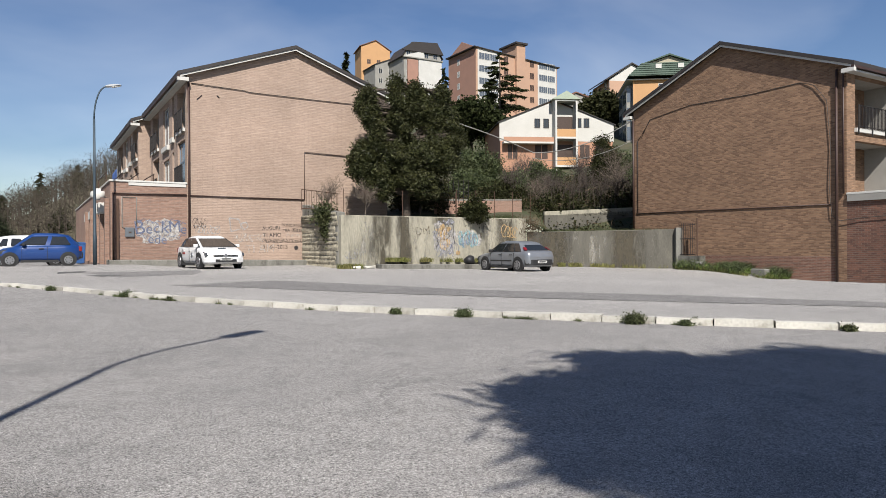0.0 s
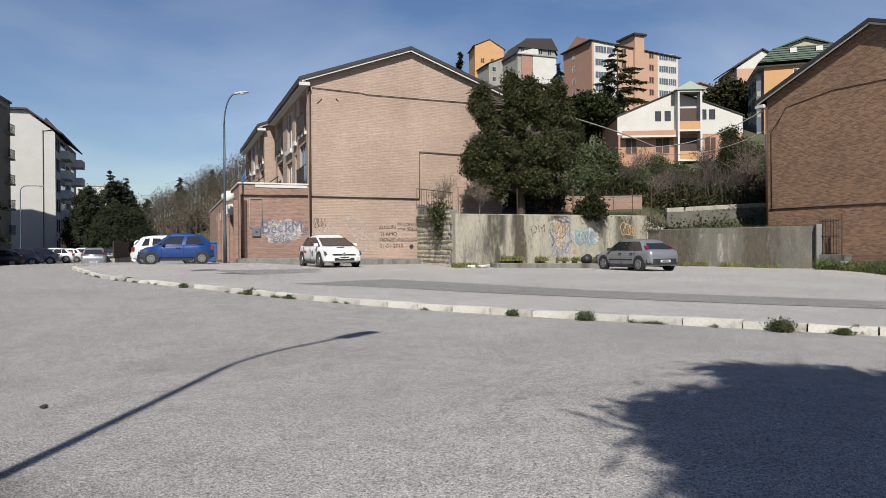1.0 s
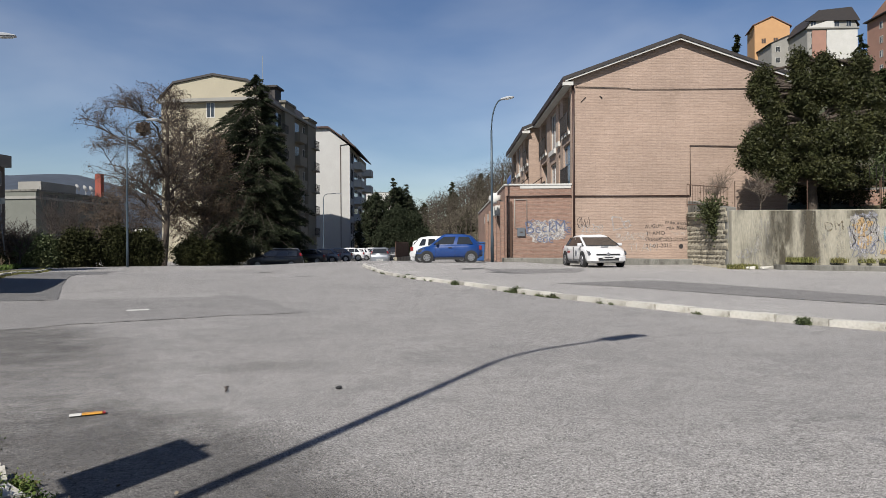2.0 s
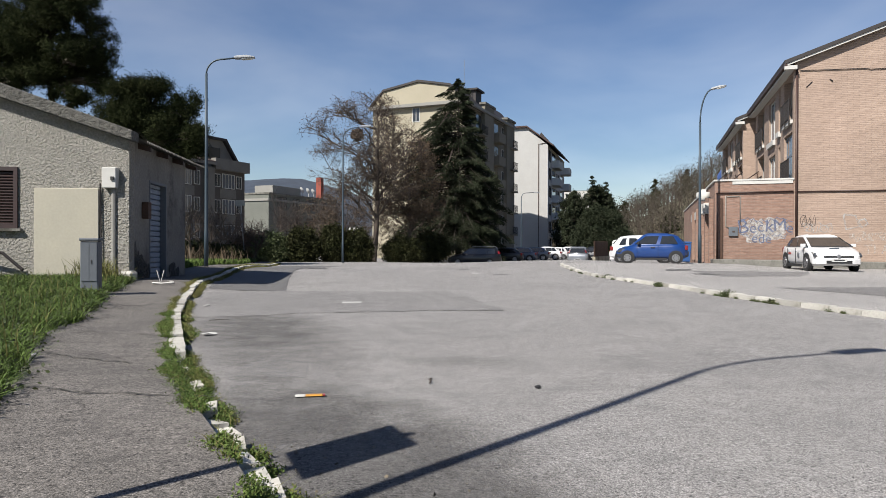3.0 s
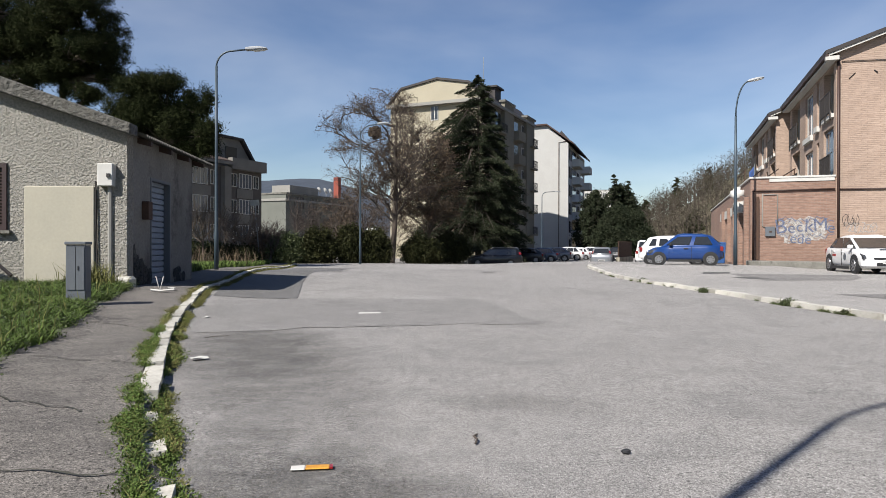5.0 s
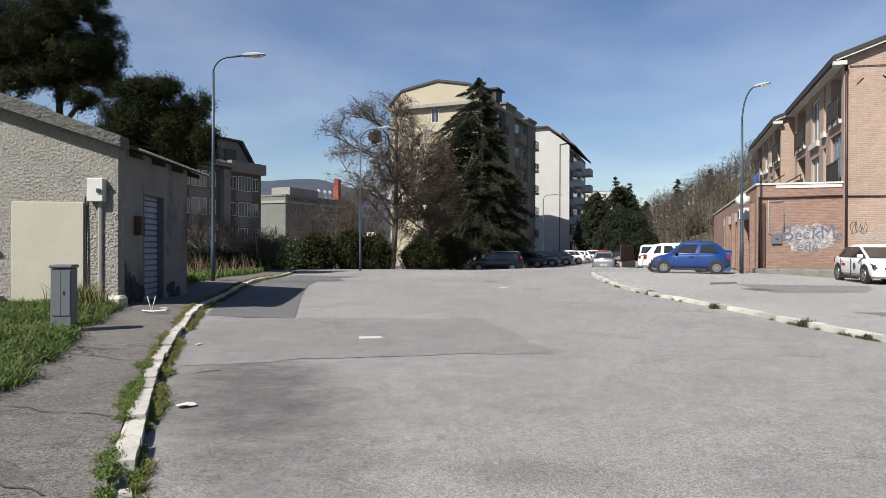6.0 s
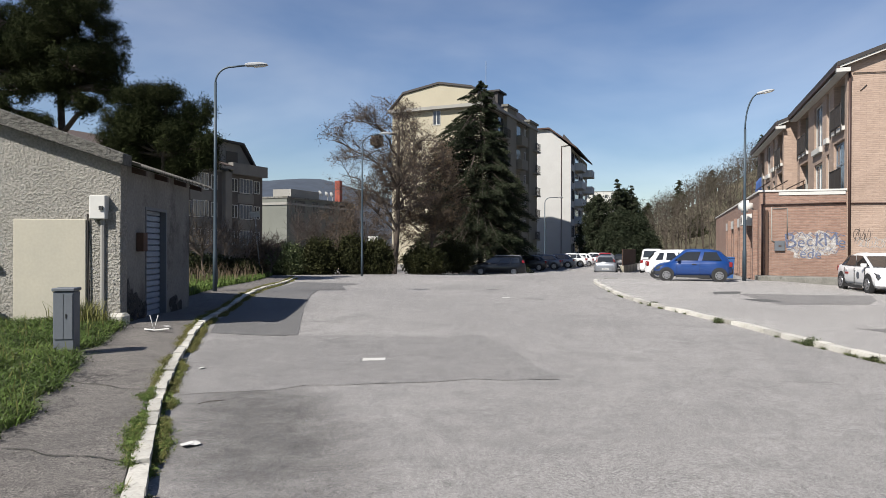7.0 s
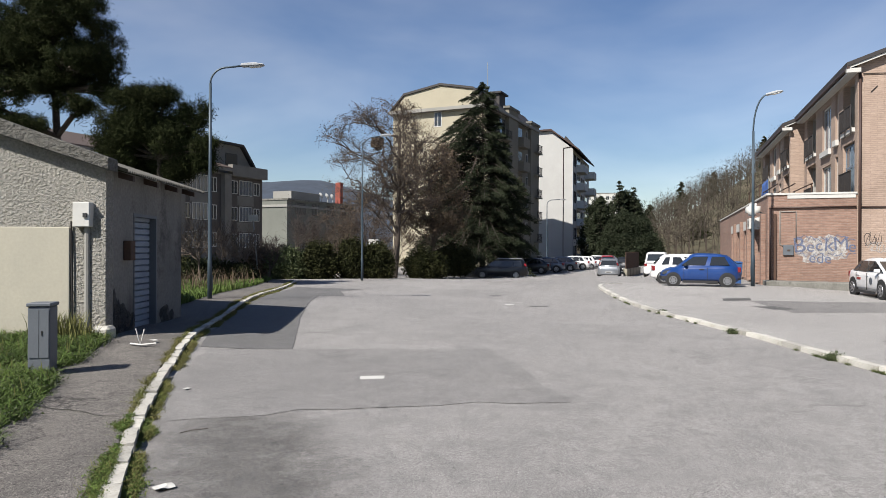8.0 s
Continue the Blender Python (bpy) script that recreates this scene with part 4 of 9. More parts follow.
P_BLUE = car_paint("paint_blue", (0.0071, 0.0355, 0.148))
P_WHITE = car_paint("paint_white", (0.554, 0.554, 0.554))
P_SILVER = car_paint("paint_silver", (0.213, 0.225, 0.243), 0.5)
P_GREY = car_paint("paint_grey", (0.118, 0.13, 0.148), 0.4)
P_BLACK = car_paint("paint_black", (0.0106, 0.0118, 0.0142), 0.2)
P_STEEL = car_paint("paint_steel_blue", (0.0592, 0.0769, 0.106), 0.3)
P_RED = car_paint("paint_red", (0.237, 0.0118, 0.0118))

#        length width height belt  hood  nose  cowl  w_top  roof_end tail_glass deck wheel  axle_f axle_r
SHAPES = {
    "small": (3.12, 1.46, 1.37, 0.86, 0.8, 0.63, 0.93, 0.38, -1.16, -1.48, 0.86, 0.25, 1.05, -1.05),
    "hatch": (4.06, 1.75, 1.43, 0.93, 0.88, 0.67, 1.28, 0.22, -1.38, -1.85, 0.95, 0.31, 1.22, -1.37),
    "focus": (4.17, 1.70, 1.43, 0.92, 0.86, 0.66, 1.10, 0.38, -1.38, -1.86, 0.96, 0.31, 1.25, -1.37),
    "estate": (4.35, 1.72, 1.5, 0.95, 0.9, 0.7, 1.2, 0.45, -1.9, -2.08, 0.95, 0.31, 1.32, -1.28),
    "van": (4.4, 1.75, 1.85, 1.12, 1.0, 0.75, 1.45, 0.85, -2.12, -2.18, 1.05, 0.32, 1.4, -1.35),
}


def quad_panel(name, corners, inset, proud, mat, parent, label=""):
    """A thin pane over a four-sided face, drawn in from its edges and lifted off it."""
    c = [Vector(p) for p in corners]
    mid = sum(c, Vector()) / 4
    nrm = (c[1] - c[0]).cross(c[3] - c[0]).normalized()
    bm = B()
    lo, hi = [], []
    for p in c:
        q = p + (mid - p).normalized() * inset
        lo.append(bm.verts.new(q - nrm * 0.01))
        hi.append(bm.verts.new(q + nrm * proud))
    bm.faces.new(lo[::-1])
    bm.faces.new(hi)
    for i in range(4):
        bm.faces.new((lo[i], lo[(i + 1) % 4], hi[(i + 1) % 4], hi[i]))
    return part(name, bm, mat, parent, label)


def car(m, shape, paint_mat, label, group="", splits=(0.52,), bumper=None, name="car", rails=False, decals=False, rim=RIM):
    """Local x ahead, y left, origin on the ground under the middle."""
    L, W, H, belt, hood, nose, cowl, wtop, rend, tglass, deck, wr, af, ar = SHAPES[shape]
    t = thing(name, m, label, "car", group)
    hw, xf, xr = W / 2, L / 2, -L / 2
    bottom = 0.2
    st = [  # x, floor, top, half width, crown
        (xf, 0.34, nose - 0.16, hw * 0.72, 0.0), (xf - 0.07, 0.24, nose, hw * 0.86, 0.02), (xf - 0.28, 0.2, nose + 0.09, hw * 0.95, 0.03),
        (xf - 0.6, bottom, (nose + hood) / 2 + 0.07, hw * 0.99, 0.03), (cowl + 0.03, bottom, hood, hw, 0.03), (cowl - 0.5, bottom, belt, hw, 0.0),
        (0.0, bottom, belt, hw, 0.0), (tglass * 0.6, bottom, belt + 0.02, hw, 0.0), (tglass + 0.05, bottom + 0.02, deck + 0.02, hw * 0.97, 0.0),
        (xr + 0.12, 0.24, deck - 0.03, hw * 0.93, 0.0), (xr + 0.02, 0.3, deck - 0.1, hw * 0.86, 0.0), (xr, 0.4, deck - 0.3, hw * 0.82, 0.0)]
    bm = B()
    rings = []
    for x, zb, zt, w, cr in st:
        hgt = zt - zb
        half = [(w * 0.88, zb), (w * 0.985, zb + 0.22 * hgt), (w, zb + 0.5 * hgt), (w * 0.985, zb + 0.78 * hgt), (w * 0.93, zb + 0.95 * hgt), (w * 0.8, zt)]
        ring = half + [(0, zt + cr)] + [(-a, b) for a, b in half[::-1]]
        rings.append([bm.verts.new((x, a, b)) for a, b in ring])
    n = len(rings[0])
    for r, s in zip(rings, rings[1:]):
        for k in range(n):
            bm.faces.new((r[k], s[k], s[(k + 1) % n], r[(k + 1) % n]))
    bm.faces.new(rings[0])
    bm.faces.new(rings[-1][::-1])
    bmesh.ops.recalc_face_normals(bm, faces=bm.faces)
    body = part("body", bm, paint_mat, t, smooth=True)
    # cabin
    wb, wt = hw * 0.93, hw * (0.72 if shape in ("hatch", "focus", "small") else 0.76)
    drop = (0.035, 0.0, 0.012, 0.085) if shape in ("hatch", "focus", "small") else (0.02, 0.0, 0.0, 0.02)
    zb = belt - 0.05
    base = [(cowl, wb * 0.93), (cowl - 0.45, wb), (tglass * 0.55, wb), (tglass, wb * 0.9)]
    roof = [(wtop, wt), (wtop - 0.3, wt * 1.03), (rend * 0.6, wt * 1.03), (rend, wt * 0.97)]
    bm = B()
    lo = [bm.verts.new((x, y, zb)) for x, y in base] + [bm.verts.new((x, -y, zb)) for x, y in base[::-1]]
    hi = [bm.verts.new((x, y, H - 0.085 - d)) for (x, y), d in zip(roof, drop)] + [bm.verts.new((x, -y, H - 0.085 - d)) for (x, y), d in zip(roof[::-1], drop[::-1])]
    top = [bm.verts.new((x * 0.94 - 0.03, y * 0.72, H - d)) for (x, y), d in zip(roof, drop)] + [bm.verts.new((x * 0.94 - 0.03, -y * 0.72, H - d)) for (x, y), d in zip(roof[::-1], drop[::-1])]
    for A, C in ((lo, hi), (hi, top)):
        for k in range(8):
            bm.faces.new((A[k], A[(k + 1) % 8], C[(k + 1) % 8], C[k]))
    bm.faces.new(top)
    bmesh.ops.recalc_face_normals(bm, faces=bm.faces)
    bmesh.ops.bevel(bm, geom=[e for e in bm.edges if e.verts[0].co.z > zb + 0.1 or e.verts[1].co.z > zb + 0.1], offset=0.05, segments=3, affect="EDGES")
    part("cabin", bm, paint_mat, t, smooth=True)
    zl, zh = zb + 0.05, H - 0.115

    def side(f, s):
        """Bottom and top of the side glass at share f from front to back."""
        xb = cowl - 0.12 + (tglass + 0.1 - cowl + 0.12) * f
        xt = wtop - 0.06 + (rend + 0.05 - wtop + 0.06) * f
        return Vector((xb, s * (wb + 0.001 if 0.12 < f < 0.9 else wb * 0.985), zl)), Vector((xt, s * wt * 1.03, zh))
    quad_panel("windscreen", [(cowl, -wb * 0.93, zb + 0.04), (cowl, wb * 0.93, zb + 0.04), (wtop, wt, H - 0.085 - drop[0]), (wtop, -wt, H - 0.085 - drop[0])], 0.07, 0.008, CAR_GLASS, t)
    quad_panel("rear_window", [(tglass, wb * 0.9, zb + 0.1), (tglass, -wb * 0.9, zb + 0.1), (rend, -wt * 0.97, H - 0.09 - drop[3]), (rend, wt * 0.97, H - 0.09 - drop[3])], 0.12, 0.008, CAR_GLASS, t)
    cuts = [0.0, *splits, 0.93 if shape != "van" else 0.45]
    for s in (1, -1):
        for a, b in zip(cuts, cuts[1:]):
            gap = 0.02 if shape == "small" else 0.005
            (p, q), (r, u) = side(a + gap, s), side(b - gap, s)
            cs = [p, r, u, q] if s < 0 else [r, p, q, u]
            quad_panel("side_window", cs, 0.05 if shape == "small" else 0.01, 0.03, CAR_GLASS, t)
        for xh in ([0.05] if len(cuts) < 4 else [0.1, -0.75]):
            bm = B()
            box(bm, xh - 0.2, s * hw - 0.012, belt - 0.16, xh - 0.02, s * hw + 0.022, belt - 0.125)
            part("door_handle", bm, TRIM if bumper else paint_mat, t)
        for xl in [cowl - 0.3, *[side(c, s)[0].x for c in cuts[1:-1]]]:
            bm = B()
            box(bm, xl - 0.006, s * hw - 0.02, 0.27, xl + 0.006, s * hw + 0.002, belt - 0.06)
            part("door_gap", bm, TRIM, t)
        bm = B()
        box(bm, af - wr - 0.12, s * hw - 0.05, 0.15, ar + wr + 0.12, s * hw - 0.012, 0.25)
        part("sill", bm, TRIM, t)
        if bumper and shape != "small":
            bm = B()
            box(bm, ar + wr + 0.15, s * hw - 0.02, 0.47, af - wr - 0.15, s * hw + 0.012, 0.53)
            part("side_strip", bm, TRIM, t)
        bm = B()
        box(bm, cowl - 0.42, s * (hw + 0.02) - 0.09, belt - 0.02, cowl - 0.3, s * (hw + 0.02) + 0.09, belt + 0.11)
        part("mirror", bm, paint_mat if not bumper else TRIM, t, bevel=0.02)
        # lamps
        bm = B()
        prism(bm, [(xf - 0.12, nose - 0.15), (xf - 0.05, nose - 0.1), (xf - 0.16, nose + 0.01), (xf - 0.42, nose + 0.07), (xf - 0.38, nose - 0.04)], "y", s * hw * 0.58, s * hw * 0.93)
        part("headlamp", bm, HEADLAMP, t)
        bm = B()
        if shape in ("focus", "estate"):
            zs, xs = (deck + 0.03, H - 0.3), (tglass, (tglass + rend) / 2)
            lo, hi = [[bm.verts.new((x + dx, s * hw * (wide + dy), z)) for dx, dy in ((-0.05, -0.1), (-0.03, 0.0), (0.12, 0.03), (0.1, -0.08))] for x, z, wide in ((xs[0], zs[0], 0.86), (xs[1], zs[1], 0.75))]
            for k in range(4):
                bm.faces.new((lo[k], lo[(k + 1) % 4], hi[(k + 1) % 4], hi[k]))
            bm.faces.new(lo[::-1])
            bm.faces.new(hi)
            bmesh.ops.recalc_face_normals(bm, faces=bm.faces)
        else:
            box(bm, xr - 0.004, min(s * hw * 0.7, s * hw * 0.93), deck - 0.26, xr + 0.16, max(s * hw * 0.7, s * hw * 0.93), deck - 0.05)
        part("tail_lamp", bm, TAIL, t, bevel=0.02)
        # wheels
        for xa in (af, ar):
            bm = B()
            bmesh.ops.create_cone(bm, cap_ends=True, segments=20, radius1=wr + 0.065, radius2=wr + 0.065, depth=0.1, matrix=Matrix.Translation((xa, s * (hw - 0.046), wr + 0.02)) @ Matrix.Rotation(math.pi / 2, 4, "X"))
            part("wheel_arch", bm, TRIM, t)
            wheel = new("wheel")
            wheel.parent = t
            wheel.matrix_local = pose(xa, s * (hw - 0.08), wr)
            bm = B()
            bmesh.ops.create_cone(bm, cap_ends=True, segments=24, radius1=wr, radius2=wr, depth=0.19, matrix=Matrix.Rotation(math.pi / 2, 4, "X"))
            part("tyre", bm, TYRE, wheel, bevel=0.0)
            bm = B()
            R = wr * 0.68
            bmesh.ops.create_cone(bm, cap_ends=True, segments=20, radius1=R, radius2=R * 0.97, depth=0.02, matrix=Matrix.Translation((0, s * 0.1, 0)) @ Matrix.Rotation(math.pi / 2 * -s, 4, "X"))
            part("rim", bm, rim, wheel)
            for k in range(7):
                w = 2 * math.pi * k / 7
                bm = B()
                bmesh.ops.create_cone(bm, cap_ends=True, segments=8, radius1=R * 0.16, radius2=R * 0.16, depth=0.012, matrix=Matrix.Translation((math.cos(w) * R * 0.66, s * 0.11, math.sin(w) * R * 0.66)) @ Matrix.Rotation(math.pi / 2, 4, "X"))
                part("vent_hole", bm, TRIM, wheel)
    # bumpers, grille, plates
    bmat = TRIM if bumper else paint_mat
    for xa, sgn, z0, z1 in ((xf, 1, 0.27, nose - 0.2), (xr, -1, 0.3, 0.56)):
        bm = B()
        prism(bm, [(xa - sgn * 0.25, -hw * 0.97), (xa - sgn * 0.25, hw * 0.97), (xa - sgn * 0.04, hw * 0.86), (xa + sgn * 0.04, hw * 0.6), (xa + sgn * 0.05, -hw * 0.6), (xa - sgn * 0.04, -hw * 0.86)], "z", z0, z1)
        part("bumper", bm, bmat, t, bevel=0.02)
        bm = B()
        box(bm, xa + sgn * 0.05 - 0.01, -0.26, z0 + 0.1, xa + sgn * 0.05 + 0.012, 0.26, z0 + 0.21)
        pl = part("number_plate", bm, PLATE, t)
        bm = B()
        box(bm, xa + sgn * 0.05 - 0.008 + sgn * 0.008, -0.18, z0 + 0.13, xa + sgn * 0.05 + 0.008 + sgn * 0.008, 0.18, z0 + 0.18)
        part("plate_bar", bm, PLATE_BAR, pl)
    bm = B()
    box(bm, xf - 0.05, -hw * 0.58, nose - 0.15, xf + 0.014, hw * 0.58, nose - 0.085)
    part("grille", bm, TRIM, t)
    bm = B()
    box(bm, xf + 0.03, -hw * 0.5, 0.3, xf + 0.058, hw * 0.5, 0.41)
    part("lower_grille", bm, TRIM, t)
    bm = B()
    bmesh.ops.create_cone(bm, cap_ends=True, segments=4, radius1=0.1, radius2=0.07, depth=0.03, matrix=Matrix.Translation((xf + 0.02, 0, nose - 0.11)) @ Matrix.Rotation(math.pi / 2, 4, "Y"))
    part("badge", bm, RIM, t)
    if rails:
        for s in (1, -1):
            bm = tube(B(), [(wtop - 0.2, s * wt * 0.9, H), (wtop - 0.3, s * wt * 0.9, H + 0.07), (rend + 0.2, s * wt * 0.9, H + 0.07), (rend + 0.1, s * wt * 0.9, H)], 0.015, 6)
            part("roof_rail", bm, RIM, t)
    if decals:
        for s in (1, -1):
            bm = B()
            box(bm, -0.95, s * hw - 0.01, 0.62, -0.62, s * hw + 0.004, 0.7)
            part("decal", bm, P_RED, t, "red lettering bar on the side")
            bm = B()
            bmesh.ops.create_cone(bm, cap_ends=True, segments=18, radius1=0.13, radius2=0.13, depth=0.012, matrix=Matrix.Translation((0.32, s * hw, 0.6)) @ Matrix.Rotation(math.pi / 2, 4, "X"))
            part("decal", bm, P_STEEL, t, "round blue emblem on the door")
        bm = B()
        box(bm, xf - 0.5, -0.16, hood - 0.03, xf - 0.46, 0.16, hood + 0.006)
        part("decal", bm, P_STEEL, t)
    return t


def parked(x, y, heading, *a, lot=True, dz=0.0, **k):
    z = (lot_z(x, y) if lot else ground_z(x, y)) + dz
    return car(pose(x, y, z, 0, 0, heading), *a, **k)


# ---- the place's vehicles and lamps ----
parked(10.45, 31.2, 162, "small", P_BLUE, "small blue three-door hatchback parked on the lot", bumper=True, splits=(0.5,))
parked(10.9, 34.0, -14, "small", P_WHITE, "white hatchback parked behind the blue car", splits=(0.4, 0.72))
parked(15.75, 26.75, -102, "hatch", P_WHITE, "white hatchback with red and blue side decals", splits=(0.4, 0.75), decals=True)
parked(27.05, 18.4, 72, "focus", P_SILVER, "grey five-door hatchback parked by the concrete wall", splits=(0.4, 0.75), bumper=True)
parked(12.8, 57.0, 75, "estate", P_SILVER, "silver estate car standing at the far end of the road", lot=False, splits=(0.36, 0.68))
parked(15.7, 54.0, 70, "van", P_WHITE, "white delivery van seen from behind", lot=False, dz=0.08, name="van", splits=())
parked(3.95, 56.0, 172, "estate", P_BLACK, "black estate car with roof rails parked under the trees", lot=False, splits=(0.36, 0.68), rails=True)
for i, (p, s, lab) in enumerate(((P_BLACK, "hatch", "dark hatchback in the far parking row"), (P_STEEL, "hatch", "steel blue hatchback in the far parking row"), (P_GREY, "hatch", "grey hatchback in the far parking row"),
                                 (P_WHITE, "hatch", "white hatchback in the far parking row"), (P_WHITE, "small", "small white car in the far parking row"), (P_WHITE, "hatch", "white hatchback in the far parking row"), (P_SILVER, "hatch", "silver hatchback in the far parking row"))):
    parked(7.1 + 1.85 * i, 64.5 + 3.1 * i, 165, s, p, lab, "far parking row", lot=False, splits=(0.4, 0.75))
parked(17.8, 79.0, -100, "hatch", P_RED, "red car beyond the parking row", lot=False, splits=(0.4, 0.75))
parked(16.5, 66.0, 72, "estate", P_BLACK, "dark car parked behind the silver estate", lot=False, splits=(0.36, 0.68))

street_lamp(12.75, 31.3, 0.4, 8.02, (0.82, -0.52), "blue-grey street lamp beside the brick wing", rise=1.55)
street_lamp(-7.1, 22.1, 0.3, 6.84, (1.36, 0.1), "tall blue-grey street lamp in the grass verge", rise=0.5, slim=0.8)
street_lamp(-4.75, 38.7, 0.1, 7.75, (1.4, 0.1), "street lamp in front of the hedge", rise=0.7, slim=0.8)
street_lamp(10.4, 75.0, -0.3, 7.4, (1.9, 0.3), "distant street lamp by the pale apartment block", rise=0.6)
street_lamp(-2.14, 0.5, 0.12, 7.2, (1.68, 0.6), "street lamp behind the footway", rise=0.7, slim=0.78)


def sign_post(x, y, z, h, panel_w, panel_h, yaw, label, lean=0.0, mat=GALV):
    t = thing("road_sign", pose(x, y, z, 0, lean, 0), label, "sign")
    part("post", tube(B(), [(0, 0, -0.2), (0, 0, h)], 0.03, 8), mat, t, smooth=True)
    bm = B()
    box(bm, -panel_w / 2, -0.045, h - panel_h, panel_w / 2, -0.031, h)
    ob = part("panel", bm, GALV, t, "grey back of a sheet metal sign")
    ob.matrix_local = pose(0, 0, 0, 0, 0, yaw)
    return t


sign_post(-1.9, 1.48, 0.1, 2.72, 0.42, 0.72, -68, "road sign on a grey post beside the footway")
sign_post(-9.6, 36.2, 0.2, 3.3, 0.5, 0.3, 0, "leaning post with a small worn sign", lean=-5)


# ---- the hillside behind the walls ----
def hill_xy(u, d):
    """Plan place from metres across and up the hillside."""
    return -0.19 + 0.757 * d + 0.653 * u, -0.59 + 0.653 * d - 0.757 * u


HILL = [(0, 2.3), (36, 2.45), (42, 2.9), (50, 4.4), (62, 6.6), (75, 9.2), (95, 14.5), (120, 21.5), (160, 31), (200, 39), (260, 50), (330, 53), (600, 50)]


def hill_z(x, y):
    d = math.hypot(x, y)
    low = 0.62 * min(1.0, max(0.0, (math.degrees(math.atan2(x, y)) - 56.2) / 1.5)) * max(0.0, min(1.0, 1 - (d - 40) / 4))
    for (a, p), (b, q) in zip(HILL, HILL[1:]):
        if d <= b:
            up, across = x * 0.757 + y * 0.653, x * 0.653 - y * 0.757
            if across > 6.2 and up < 44.3 + (across - 6.6) * 0.15:
                return min(1.85, p)
            return -low + p + (q - p) * (d - a) / (b - a) + 0.35 * noise.noise(Vector((x * 0.15, y * 0.15, 0))) * min(1, max(0, (d - 38) / 10))
    return 50


_near = [(24.2, 30.4), (22.9, 29.6), (21.75, 25.1), (24.5, 24.15), (28.5, 22.85), (32.4, 21.6), (34.1, 19.1), (35.7, 16.7), (37.3, 14.4), (41, 12), (50, 9), (70, 3), (85, -3)]
_rows = []
for i, p in enumerate(along(_near, 1.5)):
    a = math.atan2(p.x, p.y)
    d0 = p.length
    _rows.append([(math.sin(a) * d, math.cos(a) * d, hill_z(math.sin(a) * d, math.cos(a) * d)) for d in [d0 + (500 - d0) * (k / 30) ** 2.2 for k in range(31)]])
SLOPE = paint("hillside_earth", (0.071, 0.0592, 0.0355), (0.0355, 0.0414, 0.0177), 0.25, 0.95, bump=0.5, fine=8, spot=(0.0296, 0.0384, 0.0118), spot_scale=0.3, spot_at=0.45)
sheet("hillside", _rows, SLOPE, label="rough overgrown slope behind the walls", category="ground", kind="structure")


def on_hill(u, d):
    x, y = hill_xy(u, d)
    return x, y, hill_z(x, y)


def hill_tree(u, d, masses, seed, label, mat, count, per, leaf, spread=0.35, name="tree", trunk_r=0.16, lobes=(10, 0.34), **k):
    """masses: (across, up the hill, height above the sea of the lot, across radius, height radius)."""
    x, y, z = on_hill(u, d)
    es = []
    for mu, md, mz, ru, rz in masses:
        a, b = hill_xy(mu, md)
        es.append((a - x, b - y, mz - z, ru, ru, rz))
    return leafy_tree(x, y, z, broken(es, seed, *lobes) if name == "tree" else es, seed, label, mat, count, per, leaf, spread, trunk_r, name=name, **k)


hill_tree(-2.0, 37.8, [(-3.7, 37.5, 6.6, 0.8, 1.63), (-4, 37.4, 8.5, 0.5, 1.2), (-2.4, 38, 8.4, 0.84, 1.46), (-0.9, 38.5, 8.2, 0.92, 1.55), (-2, 37.6, 5.9, 1.26, 1.29), (-0.3, 38, 5.8, 0.84, 1.2),
                       (-2.6, 38, 9.9, 0.35, 0.8), (-1.6, 38.2, 9.7, 0.35, 0.9), (-0.1, 38.5, 9.4, 0.45, 1), (-4.4, 37.5, 9, 0.3, 0.9), (-3.5, 37.4, 4.7, 0.84, 0.77), (-1.2, 37.5, 4.5, 1.18, 0.69), (0.5, 38.2, 7, 0.6, 1.3), (-4.6, 37.4, 5.6, 0.5, 0.9)],
          3, "broad dark evergreen tree growing behind the concrete wall", LEAF_EVERGREEN, 900, 190, 0.062, 0.15, trunk_r=0.22, elong=2.3, lobes=(15, 0.4))
hill_tree(2.0, 50, [(1.9, 50, 6.9, 0.9, 1.2), (1.3, 47, 5.2, 1.0, 1.0), (2.7, 50, 5.6, 0.8, 1.0)], 4, "olive-green tree on the slope", LEAF_MID, 320, 90, 0.075, 0.2)
hill_tree(1.6, 37.0, [(1.6, 37.0, 3.05, 0.5, 0.45), (1.4, 37.1, 2.85, 0.35, 0.35), (1.85, 36.9, 2.9, 0.35, 0.4)], 5, "round dark bush hanging over the wall", LEAF_DARK, 90, 60, 0.09, 0.16, name="bush", trunk_r=0.05)
